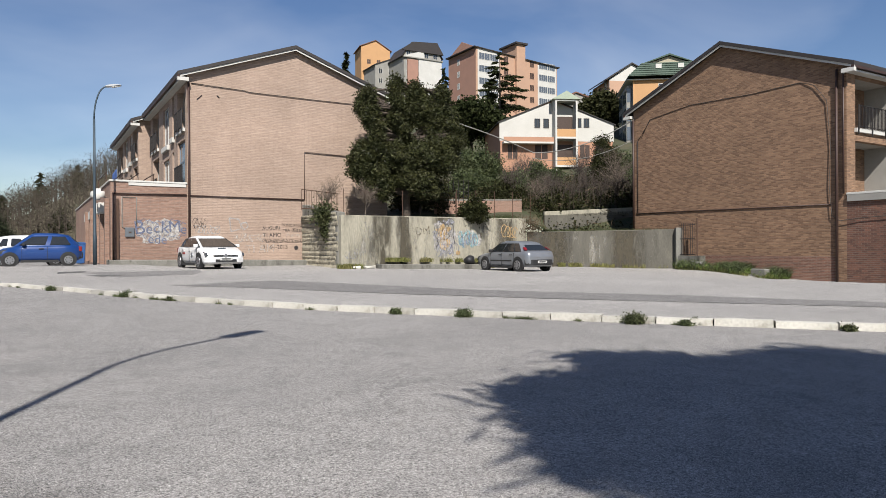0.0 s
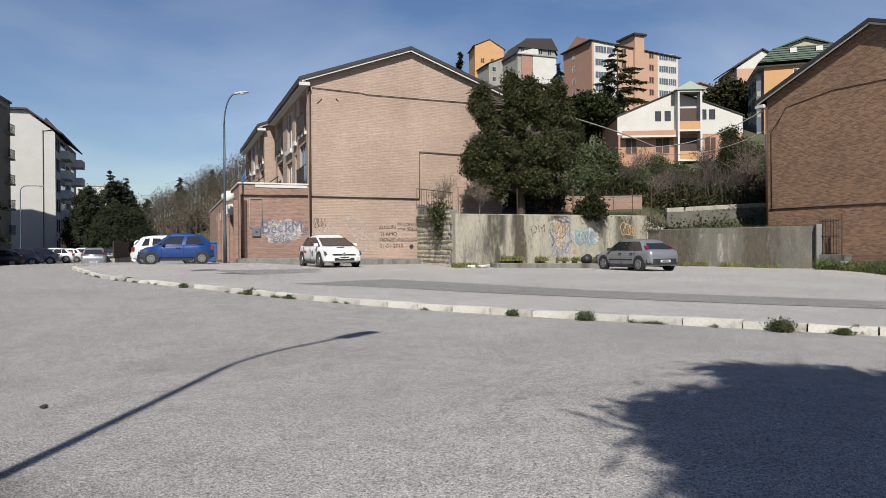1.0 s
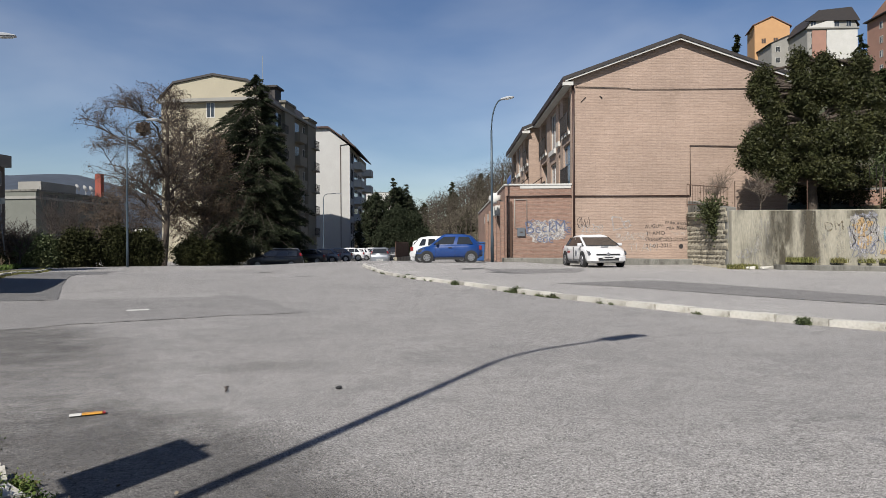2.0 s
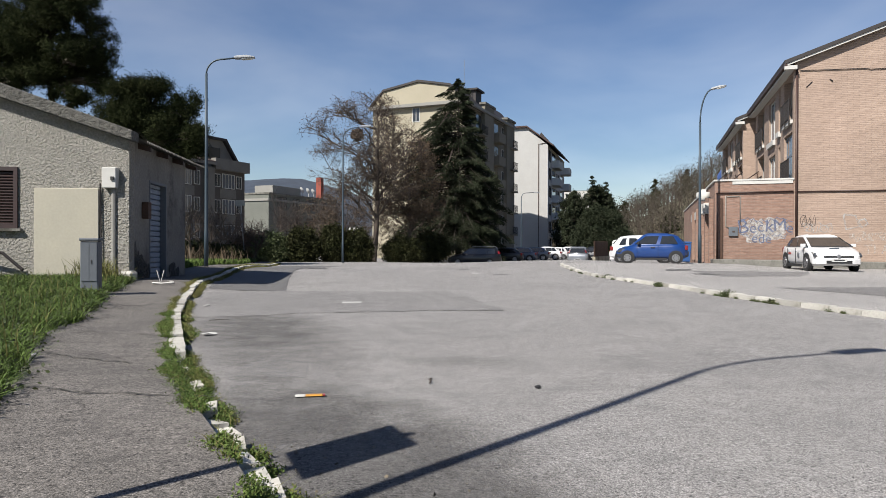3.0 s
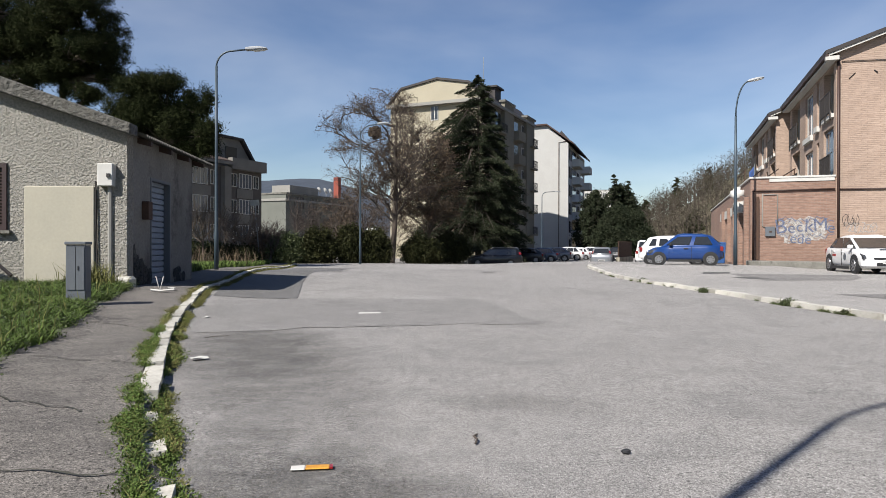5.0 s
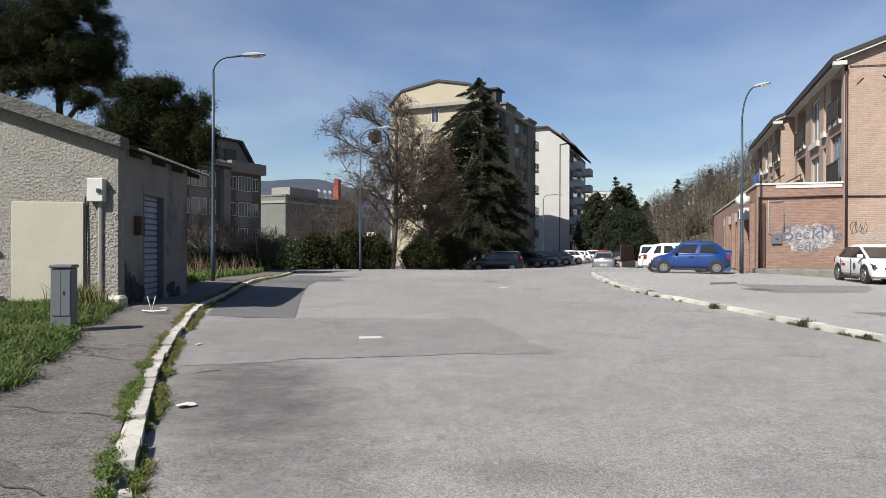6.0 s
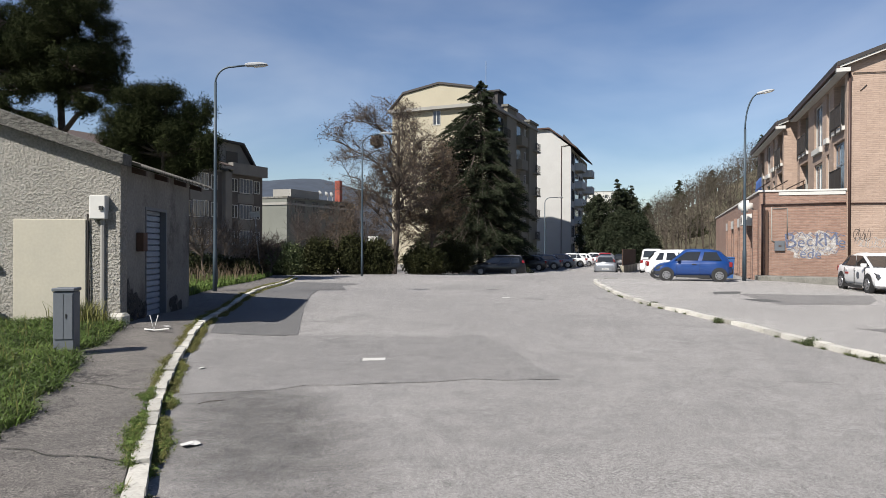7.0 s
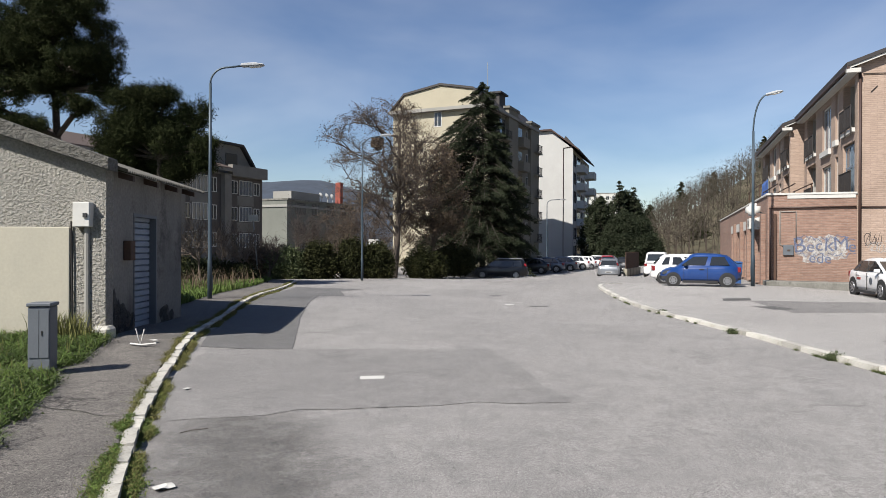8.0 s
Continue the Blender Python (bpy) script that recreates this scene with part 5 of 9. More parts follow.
for i, (u, d, z, ru, rz, mat, lab) in enumerate((
        (3.0, 46, 4.3, 1.7, 1.1, LEAF_DARK, "dense dark shrub on the slope"), (4.9, 48, 4.9, 1.4, 1.1, LEAF_MID, "rounded green shrub on the slope"), (6.6, 46.5, 3.9, 1.5, 0.9, LEAF_DARK, "ivy-dark shrub above the wall"), (8.9, 48, 3.9, 1.7, 0.8, LEAF_MID, "wide tangled shrub on the slope"),
        (14.5, 60, 8.6, 1.1, 1.9, LEAF_DARK, "dark tall bush beside the pale house"), (14.2, 54, 6.0, 1.2, 2.0, LEAF_MID, "tall bush behind the brown house"), (12.6, 53, 6.8, 0.9, 1.5, LEAF_DARK, "ivy-clad column on the slope"),
        (7.5, 53, 6.3, 0.6, 1.1, LEAF_MID, "ivy-clad stump on the slope"), (11.4, 50, 4.3, 1.5, 0.9, LEAF_DARK, "dark bramble mound on the slope"), (3.6, 52, 6.6, 1.1, 1.9, LEAF_MID, "green shrub on the slope"),
        (8.8, 57, 6.7, 1.0, 0.9, LEAF_MID, "shrub below the pale house"), (-1.5, 43, 5.0, 2.2, 1.6, LEAF_DARK, "dark shrub beyond the evergreen tree"), (13.0, 47, 3.7, 1.2, 0.9, LEAF_MID, "brambles above the grey wall"))):
    rnd = random.Random(300 + i)
    bits = [(u + rnd.uniform(-0.9, 0.9) * ru, d + rnd.uniform(-0.5, 0.5), z + rnd.uniform(-0.7, 0.75) * rz, ru * rnd.uniform(0.22, 0.46), rz * rnd.uniform(0.25, 0.5)) for _ in range(11)] + [(u, d, z - 0.3 * rz, ru * 0.75, rz * 0.6)]
    hill_tree(u, d, bits, 20 + i, lab, mat, int(90 + 45 * ru * rz), 70, 0.085, 0.2, name="bush", trunk_r=0.06)
for i, (u, d, h, sp) in enumerate(((6.4, 46, 2.6, 0.7), (9.8, 47, 2.6, 0.75), (11.6, 46, 2.8, 0.7), (4.4, 46, 3.2, 0.6), (13.0, 50, 4.0, 0.7), (8.0, 50, 2.8, 0.75), (10.6, 53, 3.6, 0.7), (5.6, 50, 4.4, 0.7), (12.2, 47.5, 3.2, 0.8), (7.6, 47.5, 2.6, 0.8), (10.9, 55, 4.4, 0.9), (13.4, 56, 4.6, 0.9), (6.6, 54, 4.0, 0.8), (8.6, 46.2, 2.2, 0.8), (10.6, 46.0, 2.2, 0.8), (12.9, 46.3, 2.4, 0.8))):
    x, y, z = on_hill(u, d)
    bare_tree(x, y, z, h, sp, 40 + i, "leafless grey-brown shrub on the slope", levels=3, trunk_r=0.05, mat=BARK_PALE if i % 4 == 0 else BARK, name="shrub")
x, y, z = on_hill(9.2, 110)
conifer(x, y, 17.0, 15.4, 6.2, 7, "dark spreading cedar before the apartment tower", LEAF_PINE, per=190, leaf=0.16, rows=20, droop=0.06, ragged=0.5, shape_pow=0.75)
x, y, z = on_hill(3.8, 86)
leafy_tree(x, y, 11, [(0, 0, 6.2, 3.2, 3.2, 1.6), (1.8, -1.8, 4.6, 2.0, 2.0, 1.4), (-1.8, 1.8, 4.4, 2.2, 2.2, 1.3)], 8, "flat-topped dark pine on the hill", LEAF_PINE, 260, 40, 0.28, 0.5, 0.25)
x, y, z = on_hill(0.2, 130)
conifer(x, y, 22, 13, 2.6, 9, "dark slender conifer on the hill", LEAF_PINE, per=14, leaf=0.35, rows=22)
x, y, z = on_hill(-19.9, 140)
conifer(x, y, 27, 14, 0.9, 10, "narrow cypress on the skyline", LEAF_PINE, droop=-0.8, per=20, leaf=0.35, rows=26)
x, y, z = on_hill(25.6, 110)
leafy_tree(x, y, 18, [(0, 0, 5.6, 2.2, 2.2, 1.7), (1.4, -1.4, 4.6, 1.6, 1.6, 1.3), (-1.4, 1.4, 4.6, 1.6, 1.6, 1.3)], 11, "rounded green tree on the hill", LEAF_DARK, 300, 40, 0.3, 0.5, 0.25)


# ---- apartment blocks ----
_shared = {}


def shared_part(key, make, mat, name, parent, m):
    """A part on a mesh that alike parts share."""
    if key not in _shared:
        _shared[key] = mesh_of(name, make(), mat)
    ob = new(name, _shared[key])
    ob.parent = parent
    ob.matrix_local = m
    return ob


def pane_window(parent, m, w, h, frame_mat, glass, bars=1):
    """Local x along the wall, y out of it, origin at the lower left corner."""
    def ring():
        f = 0.07
        cuts = [0] + [w * (i + 1) / (bars + 1) for i in range(bars)] + [w]
        holes = [(p + (0.03 if i else 0), 0, q - (0.03 if i < bars else 0), h) for i, (p, q) in enumerate(zip(cuts, cuts[1:]))]
        return wall_with_holes(B(), -f, w + f, -f, h + f, holes, -0.02, 0.06)
    win = shared_part((w, h, frame_mat.name, bars), ring, frame_mat, "window", parent, m)
    shared_part((w, h, glass.name, "pane"), lambda: box(B(), 0, -0.02, 0, w, 0.02, h), glass, "pane", win, pose(0, 0, 0))
    return win


def balcony(parent, m, w, depth, mat, solid_front=True, glass=GLASS):
    """A deep dark opening behind a slab with a parapet. Local x along the wall, y out."""
    def slab():
        bm = B()
        box(bm, 0, 0.0, -0.15, w, depth, 0.02)
        if solid_front:
            box(bm, 0, depth - 0.1, 0.02, w, depth, 1.0)
            box(bm, 0, 0, 0.02, 0.1, depth - 0.1, 1.0)
            box(bm, w - 0.1, 0, 0.02, w, depth - 0.1, 1.0)
        return bm
    b = shared_part((w, depth, mat.name, "balcony", solid_front), slab, mat, "balcony", parent, m)
    shared_part((w, glass.name, "opening"), lambda: box(B(), 0.25, -0.03, 0.03, w - 0.25, 0.035, 2.3), glass, "balcony_door", b, pose(0, 0, 0))
    if not solid_front:
        def rail():
            bm = B()
            for i in range(int(w / 0.15) + 1):
                box(bm, min(i * 0.15, w - 0.03), depth - 0.05, 0.02, min(i * 0.15, w - 0.03) + 0.025, depth - 0.025, 0.95)
            box(bm, 0, depth - 0.06, 0.95, w, depth - 0.01, 1.0)
            return bm
        tagged(shared_part((w, depth, "rail"), rail, BLACK_IRON, "railing", b, pose(0, 0, 0)), kind="stuff")
    return b


def face_pose(face, W, D, a, z):
    """Pose on a block's wall: 'front' y=0, 'left' x=0, 'right' x=W; a metres along as seen from outside, left to right."""
    return {"front": pose(a, 0, z) @ pose(0, 0, 0) @ Matrix.Diagonal((1, -1, 1, 1)), "right": pose(W, a, z, 0, 0, 90) @ Matrix.Diagonal((1, -1, 1, 1)), "left": pose(0, D - a, z, 0, 0, -90) @ Matrix.Diagonal((1, -1, 1, 1))}[face]


def block(name, m, W, D, base, outline, label, mat, openings, roof_mat=ROOF_EDGE, over=0.5, side_mat=None, roof_t=0.25, cornices=()):
    """An apartment block. outline: roof line of the front wall (x, z) from left to right. openings: (face, along, z, kind, w, h)."""
    t = thing(name, m, label, "building")
    bm = B()
    prism(bm, [(0, base), (W, base)] + outline[::-1], "y", 0, 0.3)
    part("front_wall", bm, mat, t)
    bm = B()
    prism(bm, [(0, base), (W, base)] + outline[::-1], "y", D - 0.3, D)
    part("back_wall", bm, mat, t)
    for x0, zt in ((0, outline[0][1]), (W - 0.3, outline[-1][1])):
        bm = B()
        box(bm, x0, 0.3, base, x0 + 0.3, D - 0.3, zt)
        part("side_wall", bm, side_mat or mat, t)
    pts = [(outline[0][0] - over, outline[0][1] - over * 0.3)] + outline[1:-1] + [(outline[-1][0] + over, outline[-1][1] - over * 0.3)]
    for (xa, za), (xb, zb) in zip(pts, pts[1:]):
        bm = B()
        prism(bm, [(xa, za + 0.01), (xb, zb + 0.01), (xb, zb + roof_t), (xa, za + roof_t)], "y", -over * 0.5, D + over * 0.5)
        part("roof_slope", bm, roof_mat, t)
    for z, out in cornices:
        bm = B()
        box(bm, -out * 0.5, -out, z, W + out * 0.5, -0.002, z + 0.35)
        box(bm, W + 0.002, -0.002, z, W + out, D, z + 0.3)
        part("cornice", bm, GREY_RENDER, t)
    for face, a, z, kind, w, h in openings:
        p = face_pose(face, W, D, a, z)
        if kind == "window":
            pane_window(t, p, w, h, WHITE if (w > 0.7) else ROOF_EDGE, GLASS)
        elif kind == "shutter":
            pane_window(t, p, w, h, mat, DARK_WOOD, 1)
        elif kind == "glazed":
            pane_window(t, p, w, h, WHITE, GLASS_PALE, 3)
        elif kind == "balcony":
            balcony(t, p, w, h, side_mat or mat)
        elif kind == "rail":
            balcony(t, p, w, h, side_mat or mat, False)
    return t


BEIGE = paint("beige_render", (0.177, 0.161, 0.124), (0.148, 0.134, 0.106), 0.4, 0.9, fine=6, grain=0.05)
# yellow block at the end of the road
_o = [("front", 5.2, 15.3, "window", 0.8, 1.5)]
for k in range(6):
    z = -0.2 + 2.85 * k
    for a, kind, w, h in ((1.2, "window", 1.0, 1.4), (3.6, "rail", 2.2, 0.9), (7.2, "window", 1.0, 1.4), (9.6, "balcony", 2.6, 1.0), (13.6, "window", 1.0, 1.4), (15.8, "rail", 2.2, 0.9)):
        _o.append(("right", a, z + (1.0 if kind == "window" else 0.1), kind, w, h))
yb = block("apartment_block", pose(-6.4, 79.6, 0, 0, 0, -24), 11.4, 18.0, -1.0, [(0, 17.3), (1.4, 19.0), (5.9, 19.75), (9.8, 19.0), (11.4, 16.9)],
           "six-storey pale yellow apartment block with mansard roof", YELLOW, _o, side_mat=BEIGE, over=0.35, cornices=((16.9, 0.6),))
for y0, z1 in ((5.8, 17.9), (14.4, 17.6)):
    part("stair_bay", box(B(), 11.41, y0, -0.6, 11.85, y0 + 3.4, z1), BEIGE, yb)
    part("stair_bay_cap", box(B(), 11.2, y0 - 0.2, z1, 12.0, y0 + 3.6, z1 + 0.25), CONCRETE, yb)
bm = box(B(), 8.9, 6, 17, 10.6, 8, 19.75)
part("chimney", bm, ROOF_EDGE, yb)
part("chimney_cap", box(B(), 8.6, 5.7, 19.75, 10.9, 8.3, 19.95), ROOF_EDGE, yb)
part("aerial", tube(B(), [(9.7, 4.5, 19), (9.7, 4.5, 23)], 0.03, 4), GALV, yb)
# white block beyond it
_o = []
for k in range(6):
    z = -0.1 + 2.75 * k
    for a, kind, w, h in ((1.0, "window", 0.7, 1.6), (2.6, "window", 0.6, 1.6), (4.2, "balcony", 4.6, 1.2), (10.2, "window", 0.7, 1.6), (12.0, "window", 0.7, 1.6), (14.6, "balcony", 3.6, 1.6)):
        _o.append(("right", a, z + (0.7 if kind == "window" else 0.1), kind, w, h))
wb_ = block("apartment_block", pose(6.3, 106.9, 0, 0, 0, -18), 12.6, 21.0, -1.0, [(0, 19.4), (9.4, 19.4), (12.6, 16.6)], "white apartment block with rounded balconies and red roof", paint("off_white_render", (0.385, 0.383, 0.37), (0.345, 0.343, 0.33), 0.5, 0.9, fine=6, grain=0.05), _o, paint("dark_red_tile", (0.0592, 0.0325, 0.0266), (0.0414, 0.0248, 0.0213), 2, 0.85), 0.9,
            side_mat=paint("pale_grey_render", (0.5, 0.5, 0.485), (0.45, 0.45, 0.435), 0.4, 0.9, fine=6, grain=0.05))
for y0 in (3.0, 8.0, 13.0):
    d = prism(B(), [(10.6, 18.2), (12.6, 17.3), (11.1, 19.1)], "y", y0, y0 + 2.0)
    part("dormer", d, ROOF_EDGE, wb_)
part("downpipe", tube(B(), [(11.2, -0.08, -0.5), (11.2, -0.08, 16.8), (12.7, -0.08, 17.0)], 0.055, 6), COPPER, wb_)
# shaded flats on the left
_o = []
for k in range(3):
    z = 1.9 + 2.87 * k
    for a in (1.5, 6.2, 11.0, 16.0, 21.5):
        _o += [("front", a, z, "glazed", 2.0, 1.6), ("front", a - 1.1, z + 0.1, "window", 0.75, 1.4), ("front", a + 2.5, z + 0.1, "window", 0.75, 1.4)]
    _o += [("front", 28.3, z, "glazed", 1.9, 1.5), ("front", 26.95, z + 0.1, "window", 0.9, 1.3), ("front", 30.6, z + 0.1, "window", 0.8, 1.3)]
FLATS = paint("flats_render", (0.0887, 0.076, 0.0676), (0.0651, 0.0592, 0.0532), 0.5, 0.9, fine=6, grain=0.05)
ROOF_BROWN = paint("old_brown_tile", (0.075, 0.052, 0.043), (0.055, 0.04, 0.034), 2, 0.9, bump=0.3, fine=15)
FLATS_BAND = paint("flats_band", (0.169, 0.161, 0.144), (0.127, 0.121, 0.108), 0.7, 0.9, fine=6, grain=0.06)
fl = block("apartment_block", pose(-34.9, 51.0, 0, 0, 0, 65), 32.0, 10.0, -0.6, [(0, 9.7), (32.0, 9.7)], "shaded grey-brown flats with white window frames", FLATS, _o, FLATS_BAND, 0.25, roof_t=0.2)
# the last pier's paler colour paints in a strip of wall that catches light
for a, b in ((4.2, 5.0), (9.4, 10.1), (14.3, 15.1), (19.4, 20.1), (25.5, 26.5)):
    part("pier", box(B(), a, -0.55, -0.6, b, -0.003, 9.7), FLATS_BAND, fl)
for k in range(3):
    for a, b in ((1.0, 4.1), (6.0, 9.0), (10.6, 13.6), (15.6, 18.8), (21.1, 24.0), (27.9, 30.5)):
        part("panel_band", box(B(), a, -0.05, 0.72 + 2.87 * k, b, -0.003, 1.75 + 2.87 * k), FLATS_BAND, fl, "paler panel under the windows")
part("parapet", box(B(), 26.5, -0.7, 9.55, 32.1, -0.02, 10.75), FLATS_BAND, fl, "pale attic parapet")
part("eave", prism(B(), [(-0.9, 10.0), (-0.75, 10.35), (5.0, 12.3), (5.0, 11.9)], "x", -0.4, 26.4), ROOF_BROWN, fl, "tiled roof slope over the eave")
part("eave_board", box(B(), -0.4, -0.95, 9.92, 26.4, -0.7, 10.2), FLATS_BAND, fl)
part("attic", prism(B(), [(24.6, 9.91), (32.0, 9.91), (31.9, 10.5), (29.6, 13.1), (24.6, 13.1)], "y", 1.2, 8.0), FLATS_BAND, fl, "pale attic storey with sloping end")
part("attic_roof", prism(B(), [(24.3, 13.11), (29.7, 13.11), (32.2, 10.3), (32.5, 10.3), (29.9, 13.35), (24.3, 13.35)], "y", 0.8, 8.4), ROOF_EDGE, fl)
part("attic_window", box(B(), 27.4, 1.14, 10.9, 29.2, 1.19, 12.2), GLASS, fl)
# low pale flats behind the hedge
_o = []
for k in range(3):
    z = 0.1 + 2.9 * k
    for a in (2.0, 2.75, 3.5, 6.0, 6.75, 9.5, 10.25, 11.0, 13.5, 14.25):
        _o += [("right", a, z + 0.8, "window", 0.68, 1.5)]
lf = block("apartment_block", pose(-26.6, 99.0, 0, 0, 0, -24), 4.4, 18.0, -1.0, [(0, 8.6), (4.4, 8.6)], "low pale green-grey flats with roof terraces", paint("grey_green_render", (0.142, 0.148, 0.13), (0.112, 0.118, 0.103), 0.4, 0.9, fine=6, grain=0.05), _o, CONCRETE, 0.2, cornices=((7.6, 0.15),))
part("penthouse", box(B(), 0.4, 2, 8.8, 3.6, 9, 10.0), GREY_RENDER, lf)
part("chimney", box(B(), 3.4, 13.6, 8.8, 4.3, 14.4, 12.2), paint("red_chimney", (0.237, 0.0532, 0.0355), (0.201, 0.0473, 0.0296), 3, 0.8), lf)
for q in (9.5, 11.2, 12.6):
    bm = B()
    bmesh.ops.create_cone(bm, cap_ends=True, segments=12, radius1=0.5, radius2=0.1, depth=0.2, matrix=Matrix.Translation((3.6, q, 9.9)) @ Matrix.Rotation(1.2, 4, "Y"))
    tube(bm, [(3.6, q, 8.8), (3.6, q, 9.9)], 0.04, 4)
    part("satellite_dish", bm, WHITE, lf)
# far pale block between the trees
block("apartment_block", pose(60, 300, 0, 0, 0, -10), 14, 12, 0, [(0, 26), (14, 26)], "distant pale apartment block", WHITE, [("front", 1 + 2.6 * i, 4 + 3.2 * k, "window", 1.2, 1.5) for i in range(5) for k in range(7)], CONCRETE, 0.2)

# ---- buildings on the hill ----
_x, _y = hill_xy(8.9, 182)
_o = []
for k in range(9):
    z = 54 - 3.35 * k
    _o += [("front", 1.0, z - 2.6, "glazed", 3.4, 1.7), ("front", 4.6, z - 2.6, "glazed", 2.6, 1.7), ("front", 9.2, z - 2.5, "shutter", 1.4, 1.6), ("front", 18.2, z - 2.5, "shutter", 1.4, 1.6), ("front", 21.5, z - 2.6, "glazed", 2.9, 1.7), ("front", 24.6, z - 2.6, "glazed", 2.6, 1.7),
           ("left", 4.8, z - 2.5, "window", 1.0, 1.5)]
tw = block("apartment_tower", pose(_x, _y, 0, 0, 0, -18), 28.0, 14.0, 25, [(0, 54.6), (28.0, 52.6)], "tall apartment tower with peach, white and pink walls", PEACH, _o, ROOF_EDGE, 0.8, side_mat=PINK)
part("white_panel", box(B(), 0.5, -0.015, 25, 7.6, -0.002, 54.2), WHITE, tw)
part("white_panel", box(B(), 21.0, -0.015, 25, 27.8, -0.002, 52.4), WHITE, tw)
part("stair_tower", box(B(), 12.9, -0.9, 25, 15.9, 6, 56.9), PEACH, tw)
part("stair_tower_roof", box(B(), 12.3, -1.4, 56.9, 16.5, 6.6, 57.4), ROOF_EDGE, tw)
part("left_gable", prism(B(), [(0, 54.4), (14.0, 54.4), (7, 57.5)], "x", -0.0, 0.25), PINK, tw)
_x, _y = hill_xy(-27.5, 230)
block("apartment_tower", pose(_x, _y, 0, 0, 0, -30), 10.0, 10.0, 40, [(0, 69), (5, 71.2), (10.0, 68)], "orange apartment tower on the skyline", ORANGE, [("front", 2 + 3.4 * i, 44 + 3.2 * k, "shutter", 1.2, 1.5) for i in range(2) for k in range(7)], ROOF_TILE, 0.6)
_x, _y = hill_xy(-22.0, 222)
block("apartment_tower", pose(_x, _y, 0, 0, 0, -20), 8.5, 10.0, 38, [(0, 60.5), (8.5, 64.5)], "pale grey apartment house on the skyline", GREY_RENDER, [("front", 1.2 + 3.6 * i, 42 + 3.2 * k, "window", 1.2, 1.5) for i in range(2) for k in range(6)], ROOF_EDGE, 0.5)
_x, _y = hill_xy(-12.3, 215)
mt_ = block("apartment_tower", pose(_x, _y, 0, 0, 0, -20), 13.5, 12.0, 36, [(0, 61.5), (2.5, 65.5), (11, 66.5), (13.5, 62)], "white apartment tower with a dark mansard roof", GREY_RENDER, [("front", 1.0 + 3.2 * i, 40 + 3.1 * k, "window", 1.3, 1.5) for i in range(4) for k in range(8)], ROOF_EDGE, 0.6, cornices=((61, 0.6),))
part("mansard", prism(B(), [(-0.6, 63.2), (14.1, 63.2), (11.8, 66.9), (2.8, 66.1)], "y", -0.6, -0.02), ROOF_EDGE, mt_, "dark mansard roof front")
part("white_panel", box(B(), 5.2, -0.3, 36, 13.5, -0.02, 60.99), WHITE, mt_)
part("brown_panel", box(B(), 1.2, -0.3, 36, 5.0, -0.02, 60.6), PINK, mt_, "brownish recessed wall panel")
part("white_gable", prism(B(), [(-0.3, 61.36), (7.0, 61.36), (7.0, 63.19), (5.2, 63.19)], "y", -0.5, -0.02), WHITE, mt_)
# pale house with a balcony porch
_x, _y = hill_xy(6.3, 75)
ph = block("pale_house", pose(_x, _y, 0, 0, 0, -43), 12.8, 10.0, 5.0, [(0, 14.7), (6.0, 17.2), (12.8, 14.6)], "pale gabled house with salmon lower storey and porch", SALMON,
           [("front", 3.9, 14.2, "window", 0.5, 0.9), ("front", 5.0 - 0.1, 14.2, "window", 0.5, 0.9), ("front", 8.6, 14.3, "window", 0.5, 0.9), ("front", 9.5, 14.3, "window", 0.5, 0.9),
            ("front", 0.8, 10.7, "shutter", 1.1, 1.6), ("front", 3.9, 10.7, "shutter", 1.4, 1.7), ("front", 9.0, 10.7, "shutter", 1.1, 1.6), ("front", 10.8, 10.9, "shutter", 1.4, 1.4), ("front", 1.2, 7.6, "shutter", 1.3, 1.5), ("front", 4.2, 7.6, "shutter", 1.2, 1.5), ("front", 9.6, 7.6, "shutter", 1.2, 1.5)], ROOF_EDGE, 0.3, roof_t=0.12)
part("upper_storey", prism(B(), [(-0.1, 12.7), (12.9, 12.7), (12.9, 14.6), (6.0, 17.1), (-0.1, 14.7)], "y", -0.018, -0.002), paint("cream_render", (0.46, 0.45, 0.42), (0.41, 0.4, 0.37), 0.6, 0.9, fine=8, grain=0.05), ph, "white upper storey")
pb = part("porch", box(B(), 5.85, -1.3, 5.0, 5.95 + 0.1, -0.15, 17.2), WHITE, ph)
part("porch", box(B(), 8.15, -1.3, 5.0, 8.35, -0.15, 17.2), WHITE, ph)
part("terrace", box(B(), 0.2, -0.9, 12.3, 5.8, -0.03, 12.5), WHITE, ph, "white terrace slab")
part("terrace_rail", box(B(), 0.2, -0.88, 12.5, 5.8, -0.8, 13.0), SALMON, ph)
for z in (9.7, 12.2 + 0.6, 16.9):
    part("porch_floor", box(B(), 6.05, -1.3, z, 8.15, -0.15, z + 0.2), WHITE, ph)
for z in (9.9, 13.0):
    part("porch_parapet", box(B(), 6.06, -1.28, z + 0.0, 8.14, -1.16, z + 0.85), ORANGE, ph, "orange balcony parapet")
    # flat panel in the dark wood colour paints the shade of the recess
    part("porch_opening", box(B(), 6.1, -0.165, z, 8.1, -0.145, z + 2.4), DARK_WOOD, ph, "dark panel painted for the shade behind the porch")
part("porch_gable", prism(B(), [(5.5, 17.1), (8.7, 17.1), (7.1, 18.0)], "y", -1.45, 2.0), paint("pale_green", (0.296, 0.343, 0.272), (0.266, 0.308, 0.248), 1, 0.9), ph, "pale green porch gable")
